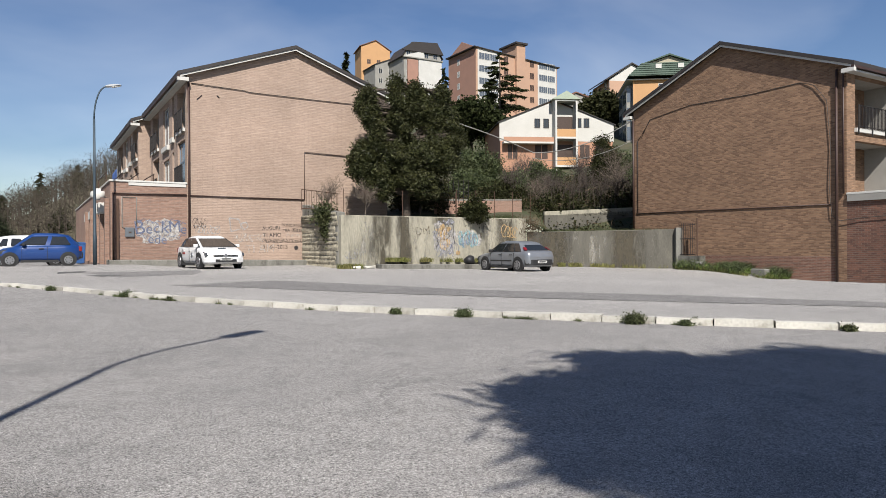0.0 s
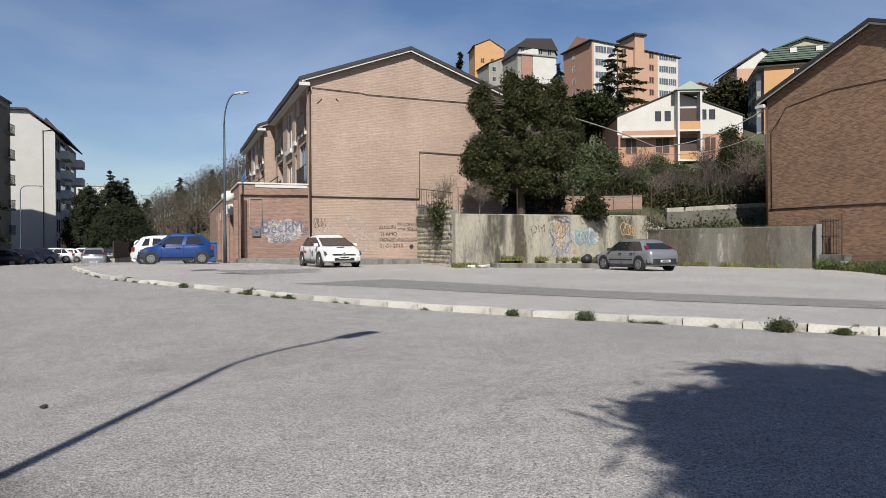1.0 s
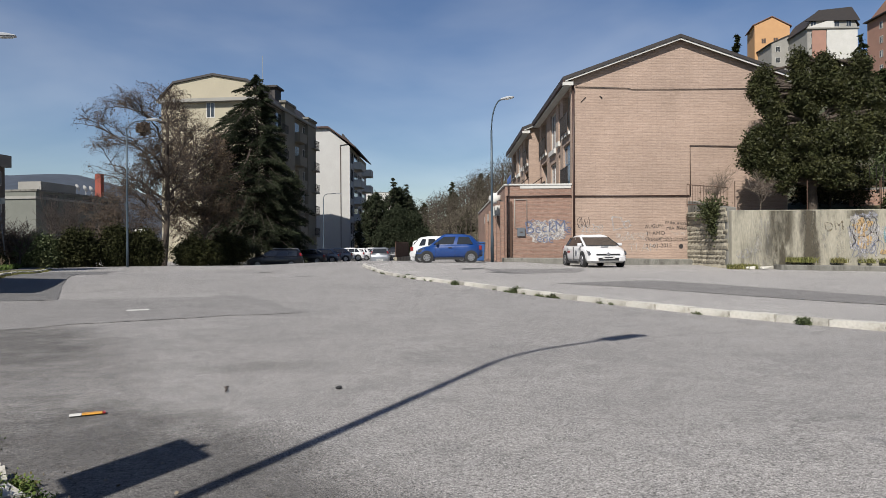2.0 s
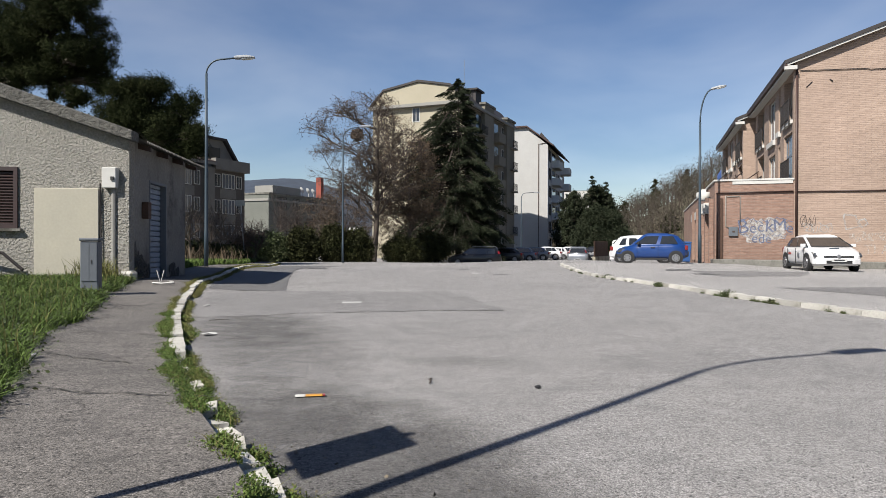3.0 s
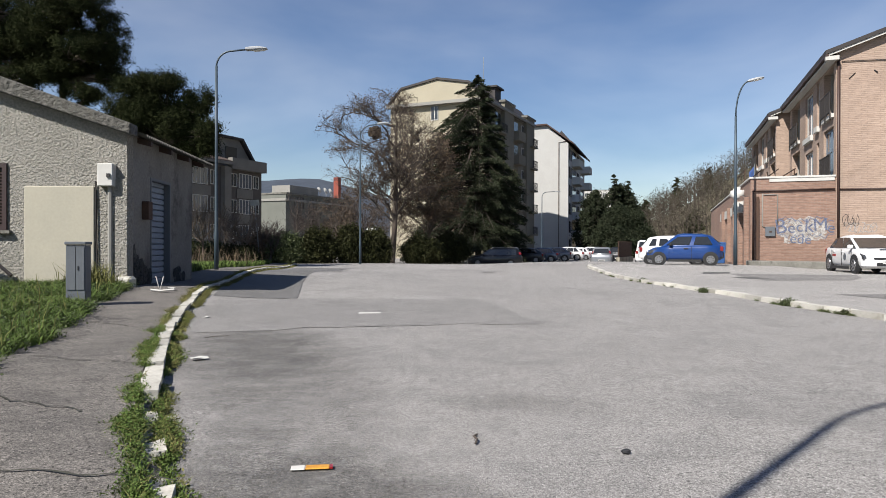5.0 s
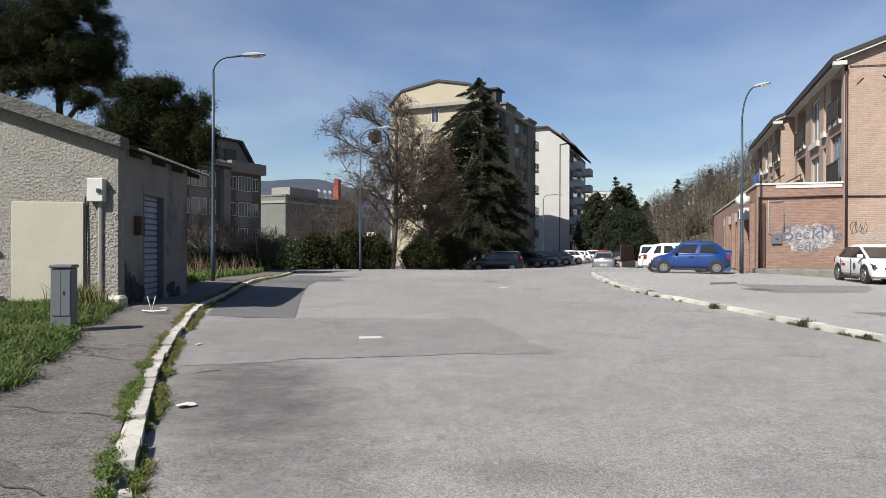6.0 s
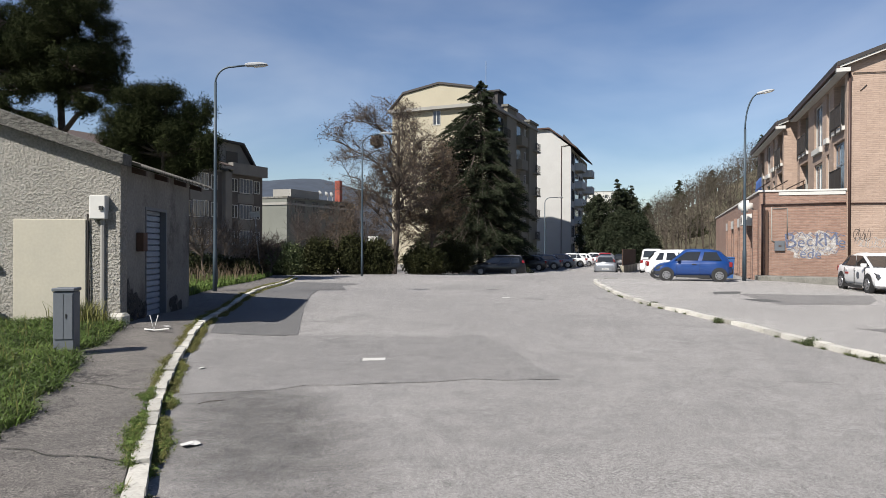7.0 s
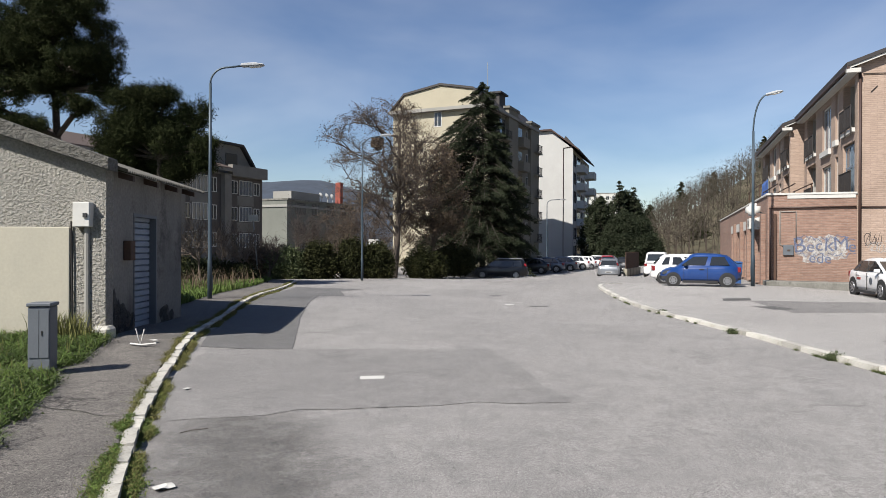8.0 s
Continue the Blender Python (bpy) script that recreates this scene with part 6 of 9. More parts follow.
# green-roofed block and neighbours
GREEN = paint("green_sheet_roof", (0.0106, 0.0414, 0.0207), (0.00828, 0.0325, 0.0177), 2, 0.5)
_x, _y = hill_xy(26.5, 95)
gb = block("apartment_block", pose(_x, _y, 0, 0, 0, -56), 8.0, 10.0, 8, [(0, 24.3), (8.0, 24.3)], "ochre apartment block with a green sheet roof and glazed side bays", ORANGE, [("front", 3.5, 21.9, "window", 0.9, 1.6)], WHITE, 0.9, side_mat=GREY_RENDER, roof_t=0.12)
_lo = [(-0.8, -0.9, 24.5), (8.8, -0.9, 24.5), (8.8, 10.6, 24.5), (-0.8, 10.6, 24.5)]
_hi = [(1.2, 0.2, 26.5), (8.0, 0.2, 26.5), (8.0, 9.5, 26.5), (1.2, 9.5, 26.5)]
bm = B()
_va, _vb = [bm.verts.new(p) for p in _lo], [bm.verts.new(p) for p in _hi]
for q in range(4):
    bm.faces.new((_va[q], _va[(q + 1) % 4], _vb[(q + 1) % 4], _vb[q]))
bm.faces.new(_vb)
bm.faces.new(_va[::-1])
bmesh.ops.recalc_face_normals(bm, faces=bm.faces)
_roof = part("mansard", bm, GREEN, gb, "green ribbed sheet roof")
for q in range(6):
    f = (q + 0.5) / 6
    xa, xb, yy, zz = -0.8 + 2.0 * f, 8.8 - 0.8 * f, -0.9 + 1.1 * f, 24.5 + 2.0 * f
    part("roof_rib", box(B(), xa, yy - 0.1, zz - 0.04, xb, yy + 0.05, zz + 0.05), GREEN, _roof)
for xa in (3.0, 6.0):
    part("skylight", box(B(), xa, -0.4, 25.6, xa + 0.8, -0.1, 26.2), WHITE, _roof, "white skylight frame")
part("attic_gable", prism(B(), [(2.0, 26.51), (7.8, 26.51), (5.0, 27.5)], "y", 0.6, 8), YELLOW, gb, "cream gable above the roof")
part("attic_roof", prism(B(), [(1.5, 26.52), (5.0, 27.75), (8.3, 26.52), (8.0, 26.52), (5.0, 27.52), (1.9, 26.52)], "y", 0.2, 8.4), GREEN, gb)
for ya in (1.0, 5.2):
    bay = part("glazed_bay", box(B(), -0.75, ya, 10.0, -0.003, ya + 3.2, 23.6), GREY_RENDER, gb)
    for k in range(5):
        part("bay_glass", box(B(), -0.79, ya + 0.12, 10.5 + 2.7 * k, -0.752, ya + 3.08, 12.4 + 2.7 * k), GLASS_PALE, bay)
        part("bay_glass", box(B(), -0.68, ya - 0.04, 10.5 + 2.7 * k, -0.08, ya - 0.003, 12.4 + 2.7 * k), GLASS_PALE, bay)
_x, _y = hill_xy(34.2, 140)
oh = block("house", pose(_x, _y, 0, 0, 0, -40), 7.0, 9.0, 22, [(0, 35.2), (4.8, 38.6), (7.0, 37.4)], "white and orange house on the hill", WHITE, [("left", 6.5, 33.6, "window", 1.2, 1.6)], ROOF_EDGE, 0.8, side_mat=SALMON)
part("lower_wall", box(B(), 0.02, -0.03, 22, 6.98, -0.002, 35.0), PEACH, oh, "orange lower wall")
_x, _y = hill_xy(26.5, 150)
block("house", pose(_x, _y, 0, 0, 0, -30), 7.0, 8.0, 22, [(0, 32), (3, 35), (7.0, 34)], "grey house between trees on the hill", GREY_RENDER, [("front", 1.2, 30, "window", 1.0, 1.3)], ROOF_TILE, 0.6)
_x, _y = hill_xy(25.0, 160)
block("house", pose(_x, _y, 0, 0, 0, -30), 5.0, 8.0, 22, [(0, 34), (2.5, 36), (5.0, 34)], "house with red roof on the hill", WHITE, [("front", 1.4, 31.5, "window", 1.0, 1.3)], ROOF_TILE, 0.5)

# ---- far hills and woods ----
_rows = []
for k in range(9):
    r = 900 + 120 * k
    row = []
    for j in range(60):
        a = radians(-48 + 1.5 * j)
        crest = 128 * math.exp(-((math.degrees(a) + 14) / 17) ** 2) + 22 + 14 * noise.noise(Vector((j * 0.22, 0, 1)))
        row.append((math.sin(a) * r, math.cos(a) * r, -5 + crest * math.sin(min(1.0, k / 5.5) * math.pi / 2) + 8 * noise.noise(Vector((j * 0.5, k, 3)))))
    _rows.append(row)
# distance haze is painted in as the blue of the woods
sheet("backdrop_hills", _rows, paint("far_woods_hazed", (0.0355, 0.0461, 0.0639), (0.0248, 0.0343, 0.0503), 0.01, 1.0, fine=0.05), label="far wooded hills with blue haze in their colour", category="hills", kind="structure")


def wood_z(x, y):
    """The wooded rise beyond the brick wing."""
    a = math.degrees(math.atan2(x, y))
    d = math.hypot(x, y)
    f = min(1.0, max(0.0, (d - 95) / 75))
    return -0.5 + f * max(0.0, (a - 12.5) * 1.75) * (1 - max(0, a - 30) * 0.01) + 0.8 * noise.noise(Vector((x * 0.08, y * 0.08, 0)))


_rows = []
for k in range(24):
    d = 92 + 5.5 * k
    _rows.append([(math.sin(radians(a)) * d, math.cos(radians(a)) * d, wood_z(math.sin(radians(a)) * d, math.cos(radians(a)) * d)) for a in [12 + 0.7 * j for j in range(34)]])
sheet("wooded_hill", _rows, paint("leaf_litter", (0.0952, 0.0748, 0.0476), (0.0612, 0.0578, 0.0306), 0.1, 0.95, fine=1, spot=(0.0476, 0.0578, 0.0204), spot_scale=0.08), label="leaf-strewn slope under bare woods", category="ground", kind="structure")
_rng = np.random.default_rng(77)
_w, _tips = Wood(), []
for i in range(620):
    a, d = radians(_rng.uniform(13.5, 34)), _rng.uniform(98, 205)
    x, y = math.sin(a) * d, math.cos(a) * d
    z, h = wood_z(x, y), _rng.uniform(3.5, 6.5)
    _w.limb((x, y, z), (x + _rng.normal() * 0.3, y, z + h), 0.09, 0.03, 3)
    for k in range(7):
        q = z + h * _rng.uniform(0.3, 0.95)
        _w.limb((x, y, q), (x + _rng.normal() * 1.1, y + _rng.normal() * 1.1, q + _rng.uniform(0.6, 2.0)), 0.035, 0.012, 3)
    n = 90
    c = np.stack([x + _rng.normal(size=n) * 1.2, y + _rng.normal(size=n) * 1.2, z + h * 0.45 + _rng.uniform(0, 1, n) * h * 0.75], 1)
    _tips.append(c)
_wood = thing("bare_woods", pose(0, 0, 0), "grey-brown leafless woods covering the hill", "woods", kind="stuff")
_w.mesh("trunk_stand", BARK, _wood)
cards("twig_haze", np.concatenate(_tips), 0.07, paint("far_twigs", (0.052, 0.042, 0.029), (0.04, 0.037, 0.023), 0.1, 0.95, fine=1, island=0.3), _rng, _wood, elong=9, up=0.8)
for i, (a, d, h) in enumerate(((18.6, 175, 8), (16.2, 160, 6.5), (21.0, 190, 7), (15.1, 150, 5.5), (24.5, 180, 8), (19.8, 120, 3.5))):
    x, y = math.sin(radians(a)) * d, math.cos(radians(a)) * d
    conifer(x, y, wood_z(x, y), h, 1.7, 60 + i, "dark conifer standing in the bare woods", LEAF_PINE, per=10, leaf=0.4, rows=14)
for i, (x, y, h, r) in enumerate(((20.6, 96, 8.8, 1.7), (23.2, 94, 9.8, 2.0), (25.4, 97, 8.6, 1.7), (22.2, 90, 6.5, 1.7), (24.6, 90, 5.8, 1.7))):
    leafy_tree(x, y, -0.6, [(0, 0, h * 0.62, r, r, h * 0.36), (r * 0.4, -0.5, h * 0.35, r * 1.1, r, h * 0.3), (-r * 0.5, 0.3, h * 0.38, r, r, h * 0.3), (0.2, 0, h * 0.92, r * 0.4, r * 0.4, h * 0.13)], 80 + i, "dark evergreen tree in the clump at the end of the road", LEAF_CEDAR, 260, 150, 0.09, 0.3, 0.2, elong=3.0)
for i, (x, y, h, r) in enumerate(((22.4, 92, 11.3, 1.6), (24.6, 93, 10.6, 1.7), (20.2, 93, 9.4, 1.5))):
    conifer(x, y, -0.6, h, r, 90 + i, "dark conifer in the clump at the end of the road", LEAF_CEDAR, per=130, leaf=0.09, rows=26, ragged=0.35)

# ---- trees along the road ----
def pine(x, y, z, masses, seed, label, trunk_r=0.22, to=None, count=200, leaf=0.3):
    return leafy_tree(x, y, z, broken(masses, seed, 8, 0.42), seed, label, LEAF_PINE, count, 330, leaf * 0.42, 0.17, trunk_r, to, shell=0.45, elong=8.0)


pine(-19.0, 35.0, 0.3, [(0.2, 0, 11.6, 3.0, 3.0, 2.0), (-2.4, 0.5, 10.6, 2.2, 2.2, 1.8), (2.0, -0.6, 10.2, 1.9, 1.9, 1.3), (0.6, 0, 13.2, 1.9, 1.9, 1.1), (-0.6, -0.4, 9.6, 1.6, 1.6, 0.8), (-4.0, 0.5, 12.0, 2.2, 2.2, 1.8), (-1.6, 0.5, 14.2, 1.4, 1.4, 0.8), (-3.4, 0, 8.4, 2.2, 1.8, 1.2), (-5.4, 0, 9.8, 2.0, 2.0, 1.6), (2.6, -0.5, 8.9, 0.8, 0.8, 0.45), (-1.4, 0, 7.4, 1.6, 1.4, 0.7), (1.0, 0, 8.4, 1.0, 1.0, 0.5), (-4.6, 0, 7.2, 1.8, 1.6, 0.9)], 13, "tall dark pine with a spreading crown", 0.3, 12, 900, 0.06)
pine(-12.6, 31.5, 0.3, [(0, 0, 7.2, 1.7, 1.7, 1.2), (-0.8, 0.4, 6.2, 1.5, 1.5, 1.0), (0.9, 0, 6.3, 1.1, 1.1, 0.9), (-1.8, 0.3, 6.5, 1.2, 1.2, 1.1), (-1.6, 0.3, 5.4, 1.3, 1.1, 0.8), (-0.6, 0, 8.0, 1.2, 1.2, 0.5), (0.4, 0.2, 5.2, 1.3, 1.0, 0.7), (2.0, -0.2, 5.8, 0.55, 0.55, 0.55), (2.0, -0.2, 5.2, 0.5, 0.5, 0.4)], 14, "dark pine behind the low house", 0.2, 7, 560, 0.052)
# tree out of view; masses above 8 m are added to block skylight
pine(0.25, -5.9, 0.1, [(0.0, 0.9, 6.3, 1.75, 1.75, 0.9), (0.5, 2.0, 6.1, 0.9, 0.8, 0.5), (-0.3, 2.8, 6.1, 0.65, 0.65, 0.4), (0.6, 3.0, 6.1, 0.7, 0.6, 0.4), (1.1, 1.0, 6.2, 1.0, 1.2, 0.7), (0.5, -1.2, 6.4, 1.9, 1.8, 1.0), (-0.4, 0.2, 7.2, 1.4, 1.4, 0.7), (1.2, -0.6, 6.0, 1.1, 1.2, 0.8), (1.0, -2.8, 6.2, 1.8, 1.6, 1.0),
                         (-1.3, 2.15, 6.2, 0.5, 0.45, 0.3), (-1.45, 1.4, 6.2, 0.55, 0.6, 0.4), (-0.5, 3.0, 6.1, 0.42, 0.42, 0.3), (-1.5, 0.4, 6.3, 0.5, 0.7, 0.4), (-0.9, -0.9, 8.2, 2.0, 2.0, 1.2), (-0.2, -2.6, 8.3, 2.2, 2.0, 1.2), (-2.2, -2.3, 10.2, 1.9, 1.9, 1.2), (-1.6, -4.0, 10.0, 2.0, 1.9, 1.2), (-3.0, -3.6, 11.6, 1.3, 1.3, 0.9)], 15, "pine tree out of view behind the footway, with added upper crown", 0.26, 9.5, 1900, 0.1)
spreading_tree(-3.5, 45.0, -0.1, (-0.7, 0, 7.2, 4.2, 3.8, 3.8), 16, 31, "leafless spreading tree with a ball of mistletoe", 0.2, 8.6, lean=0.35, buds=17000, bud_mat=LEAF_BROWN, bud=0.045)
spreading_tree(-1.3, 49.6, -0.1, (-0.2, 0, 5.6, 2.9, 2.6, 3.6), 12, 18, "brownish tree with withered leaves beside the cedar", 0.14, 6.5, buds=17000, bud_mat=LEAF_BROWN, bud=0.075)
_rng = np.random.default_rng(17)
mist = thing("mistletoe", pose(-4.55, 44.6, 8.35), "round brown-green mistletoe ball in the bare tree", "mistletoe")
_d = _rng.normal(size=(900, 3))
_d /= np.linalg.norm(_d, axis=1, keepdims=True)
cards("sprays", _d * _rng.uniform(0.05, 0.46, (900, 1)), 0.11, LEAF_DRYDARK, _rng, mist)
conifer(2.8, 61.0, -0.2, 16.3, 5.5, 19, "tall dark cedar with drooping sprays and dry brown twigs", LEAF_CEDAR, droop=0.3, per=780, leaf=0.055, rows=66, brown=0.2, shape_pow=0.52, base=0.12, ragged=0.28, skew=0.2)
for i, (x, y, w, h, mat, lab) in enumerate(((-7.5, 41, 0.8, 2.05, LEAF_DARK, "round evergreen bush at the bend"), (-5.6, 41.5, 0.75, 2.15, LEAF_DARK, "dense hedge bush at the bend"), (-4.2, 41.8, 0.7, 2.0, LEAF_DARK, "dark hedge bush behind the lamp"),
                                             (-1.6, 46, 1.1, 1.6, LEAF_DARK, "low dark bush beside the cedar"), (-12.1, 35.6, 1.1, 1.1, LEAF_IVY, "low dark shrub before the flats"), (-10.3, 34.6, 0.9, 0.9, LEAF_DARK, "low dark shrub on the verge"), (-13.9, 36.2, 1.2, 1.3, LEAF_DARK, "dark shrub at the foot of the flats"), (0.3, 50.6, 1.1, 2.0, LEAF_DARK, "shaded bush at the cedar trunk"), (-9.3, 40.8, 0.9, 1.7, LEAF_MID, "olive hedge bush at the verge"), (-10.8, 41.2, 0.9, 1.8, LEAF_DRYDARK, "brownish hedge bush at the verge"))):
    leafy_tree(x, y, 0.0, [(0, 0, h * 0.55, w, w * 0.7, h * 0.48), (w * 0.5, 0.1, h * 0.4, w * 0.7, w * 0.6, h * 0.42), (-w * 0.5, 0, h * 0.42, w * 0.7, w * 0.6, h * 0.42)], 100 + i, lab, mat, 220, 90, 0.075, 0.15, 0.06, name="bush", shell=0.6)
for i, (x, y, w, h, lim) in enumerate(((-6.6, 55.0, 2.4, 5.6, 8), (-9.2, 58.0, 2.4, 5.2, 8), (-4.6, 60.0, 2.2, 5.0, 8), (-7.6, 49.5, 1.6, 3.6, 7))):
    spreading_tree(x, y, -0.1, (0, 0, h * 0.56, w, w, h * 0.5), lim, 500 + i, "brown leafless thicket behind the hedge", 0.08, h * 0.55, buds=5000, bud_mat=LEAF_DRYDARK, bud=0.06)
solid("gate_post", box(B(), -0.35, -0.2, -0.3, 0.35, 0.2, 2.5), WHITE, "white rendered gate post behind the hedge", "gate post", m=pose(-5.6, 52.0, 0, 0, 0, 10), bevel=0.03)
for i, (x, y, h) in enumerate(((-11.5, 33.5, 3.6), (-10.2, 35.0, 3.4), (-13.2, 34.5, 4.0), (-9.4, 37.5, 2.8), (-12.4, 38.5, 3.6), (-8.8, 47, 4.5), (-10.5, 50, 5.0), (-7.0, 52, 5.0))):
    bare_tree(x, y, 0.2, h, 0.85, 120 + i, "leafless shrub in the verge", levels=3, trunk_r=0.06, mat=BARK_PALE if i < 3 else BARK, name="shrub", buds=None)


# ---- low house beside the footway ----
VERGE_DARK = paint("roughcast_verge", (0.13, 0.125, 0.11), (0.08, 0.077, 0.069), 2, 0.95, bump=1.0, fine=16, rugged=0.1, grain=0.45)
CORRUGATED = paint("corrugated_sheet", (0.12, 0.115, 0.1), (0.07, 0.067, 0.06), 2, 0.9, bump=0.3, fine=20, spot=(0.18, 0.17, 0.15), spot_scale=3, spot_at=0.6)
BLUE_DOOR = paint("pale_blue_door", (0.224, 0.265, 0.323), (0.174, 0.21, 0.26), 2.5, 0.6, spot=(0.118, 0.124, 0.13), spot_scale=1.4, spot_at=0.62)
# the stains are its own; the dark base also carries this side's shade
SIDE_RENDER = paint("stained_shaded_render", (0.19, 0.182, 0.165), (0.128, 0.123, 0.11), 1.0, 0.92, bump=0.3, fine=18, spot=(0.062, 0.058, 0.052), spot_scale=0.8, spot_at=0.5)
SHUTTER_WOOD = paint("maroon_shutter", (0.03, 0.013, 0.012), (0.02, 0.01, 0.009), 6, 0.5, fine=30)
GREY_BOX = paint("grey_cabinet", (0.101, 0.112, 0.127), (0.0828, 0.0938, 0.106), 2, 0.55, grain=0.06)


def spray(name, a, b, cover):
    """Thin sprayed paint through which the wall shows in places."""
    m = paint(name, a, b, 4, 0.85, grain=0.1)
    n, l = m.node_tree.nodes, m.node_tree.links
    p = n["Principled BSDF"]
    tc, t = n.new("ShaderNodeTexCoord"), n.new("ShaderNodeTexNoise")
    t.inputs["Scale"].default_value, t.inputs["Detail"].default_value, t.inputs["Roughness"].default_value = 5, 8, 0.75
    l.new(tc.outputs["Object"], t.inputs["Vector"])
    r = n.new("ShaderNodeMapRange")
    r.inputs[1].default_value, r.inputs[2].default_value = 0.62 - cover * 0.4, 0.86 - cover * 0.4
    l.new(t.outputs[0], r.inputs[0])
    l.new(r.outputs[0], p.inputs["Alpha"])
    return m


def low_house():
    h = thing("low_house", HS, "low roughcast house with corrugated roof and pale blue roller door", "house")
    L, D, za, zr, rx = 9.0, 4.0, 3.22, 5.37, -6.6
    wall = wall_with_holes(B(), -L, 0, -0.2, za, [(-3.78, 1.42, -2.2, 2.58)], 0, 0.3)
    part("front_wall", wall, ROUGHCAST, h)
    part("front_gable", prism(B(), [(-L, za), (0, za), (rx, zr), (-L, zr - 0.75)], "y", 0, 0.3), ROUGHCAST, h)
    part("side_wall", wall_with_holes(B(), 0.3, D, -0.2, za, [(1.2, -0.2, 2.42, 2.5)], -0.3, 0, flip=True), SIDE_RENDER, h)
    part("back_wall", prism(B(), [(-L, -0.2), (-0.3, -0.2), (-0.3, za), (rx, zr), (-L, zr - 0.75)], "y", D - 0.3, D), ROUGHCAST, h)
    part("corner_pilaster", box(B(), -0.3, -0.035, 0.2, 0.02, 0.25, 2.35), ROUGHCAST, h, "rough patched corner", bevel=0.012)
    part("corner_stone", box(B(), -0.16, -0.2, 0.1, 0.14, 0.12, 0.52), KERB, h, "whitish guard stone at the corner", bevel=0.05)
    sl = (zr - za) / -rx
    ze = za - 0.28 * sl
    part("roof_slope", prism(B(), [(0.14, za - 0.14 * sl - 0.03), (rx, zr - 0.03), (rx, zr + 0.4), (0.14, za - 0.14 * sl + 0.19)], "y", -0.22, 0.15), VERGE_DARK, h, "roughcast verge of the roof", bevel=0.02)
    # corrugated sheets behind the verge
    pts = []
    n = 270
    y0, y1 = 0.15, D + 0.8
    bm = B()
    rows = []
    for i in range(n + 1):
        y = y0 + (y1 - y0) * i / n
        w = 0.024 * math.cos(i * math.pi / 3)
        rows.append([bm.verts.new((0.3, y, ze + 0.06 + w)), bm.verts.new((rx, y, zr + 0.08 + w)), bm.verts.new((0.3, y, ze + 0.045 + w)), bm.verts.new((rx, y, zr + 0.065 + w))])
    for a, b in zip(rows, rows[1:]):
        bm.faces.new((a[0], b[0], b[1], a[1]))
        bm.faces.new((a[3], b[3], b[2], a[2]))
        bm.faces.new((a[2], b[2], b[0], a[0]))
    bmesh.ops.recalc_face_normals(bm, faces=bm.faces)
    part("roof_sheet", bm, CORRUGATED, h, "weathered corrugated sheet roof")
    part("roof_slope", prism(B(), [(rx, zr + 0.02), (-L - 0.3, zr - 0.85), (-L - 0.3, zr - 0.65), (rx, zr + 0.22)], "y", -0.22, D + 0.75), CONCRETE, h)
    for y in (0.5, 1.7, 2.9, 4.1):
        part("rafter", prism(B(), [(-0.02, za - 0.12), (0.26, ze - 0.1), (0.26, ze), (-0.02, za)], "y", y, y + 0.08), DARK_WOOD, h)
    # shuttered window
    win = new("window")
    win.parent = h
    part("frame", wall_with_holes(B(), -3.82, -2.16, 1.38, 2.62, [(-3.74, 1.46, -3.24, 2.54), (-3.2, 1.46, -2.76, 2.54), (-2.72, 1.46, -2.24, 2.54)], -0.04, 0.12), SHUTTER_WOOD, win)
    for xa, xb in ((-3.74, -3.24), (-3.2, -2.76), (-2.72, -2.24)):
        for i in range(18):
            z = 1.465 + i * 0.06
            part("slat", prism(B(), [(0.0, z), (0.05, z + 0.035), (0.05, z + 0.05), (0.0, z + 0.018)], "x", xa, xb), SHUTTER_WOOD, win)
        part("shutter_back", box(B(), xa, 0.07, 1.46, xb, 0.085, 2.54), SHUTTER_WOOD, win)
    part("sill", box(B(), -3.9, -0.1, 1.32, -2.08, 0.05, 1.376), CONCRETE, win, "worn concrete sill")
    # plaster panel, service box and conduit
    part("plaster_panel", box(B(), -1.84, -0.05, 0.1, -0.58, -0.003, 2.2), PLASTER, h, "smooth cream plastered panel", bevel=0.012)
    part("panel_edge", tube(B(), [(-0.56, -0.03, 2.3), (-0.55, -0.035, 1.6), (-0.535, -0.03, 0.9), (-0.54, -0.03, 0.3)], 0.016, 6), BLACK_IRON, h, "loose black cable")
    sb = part("service_box", box(B(), -0.48, -0.17, 2.2, -0.2, -0.003, 2.62), WHITE, h, "white plastic meter box", bevel=0.012)
    part("socket", box(B(), -0.3, -0.2, 2.36, -0.24, -0.171, 2.43), TRIM, sb)
    part("conduit", tube(B(), [(-0.29, -0.05, 2.2), (-0.29, -0.05, 0.1)], 0.045, 8), GREY_RENDER, h, "grey conduit pipe")
    # roller door
    door = new("roller_door")
    door.parent = h
    for i in range(19):
        z = 0.16 + i * 0.122
        part("slat", prism(B(), [(-0.16, z), (-0.12, z + 0.015), (-0.12, z + 0.1), (-0.16, z + 0.118), (-0.18, z + 0.118), (-0.18, z)], "y", 1.26, 2.36), BLUE_DOOR, door)
    part("door_frame", wall_with_holes(B(), 1.2, 2.42, -0.2, 2.5, [(1.26, -0.2, 2.36, 2.44)], -0.2, 0.012, flip=True), GREY_BOX, door)
    part("threshold", box(B(), -0.3, 1.1, 0.0, 0.3, 2.55, 0.19), FOOTWAY, h)
    part("letter_box", box(B(), 0.002, 0.72, 1.62, 0.14, 0.94, 1.98), RUST, h, "rusty letter box", bevel=0.01)
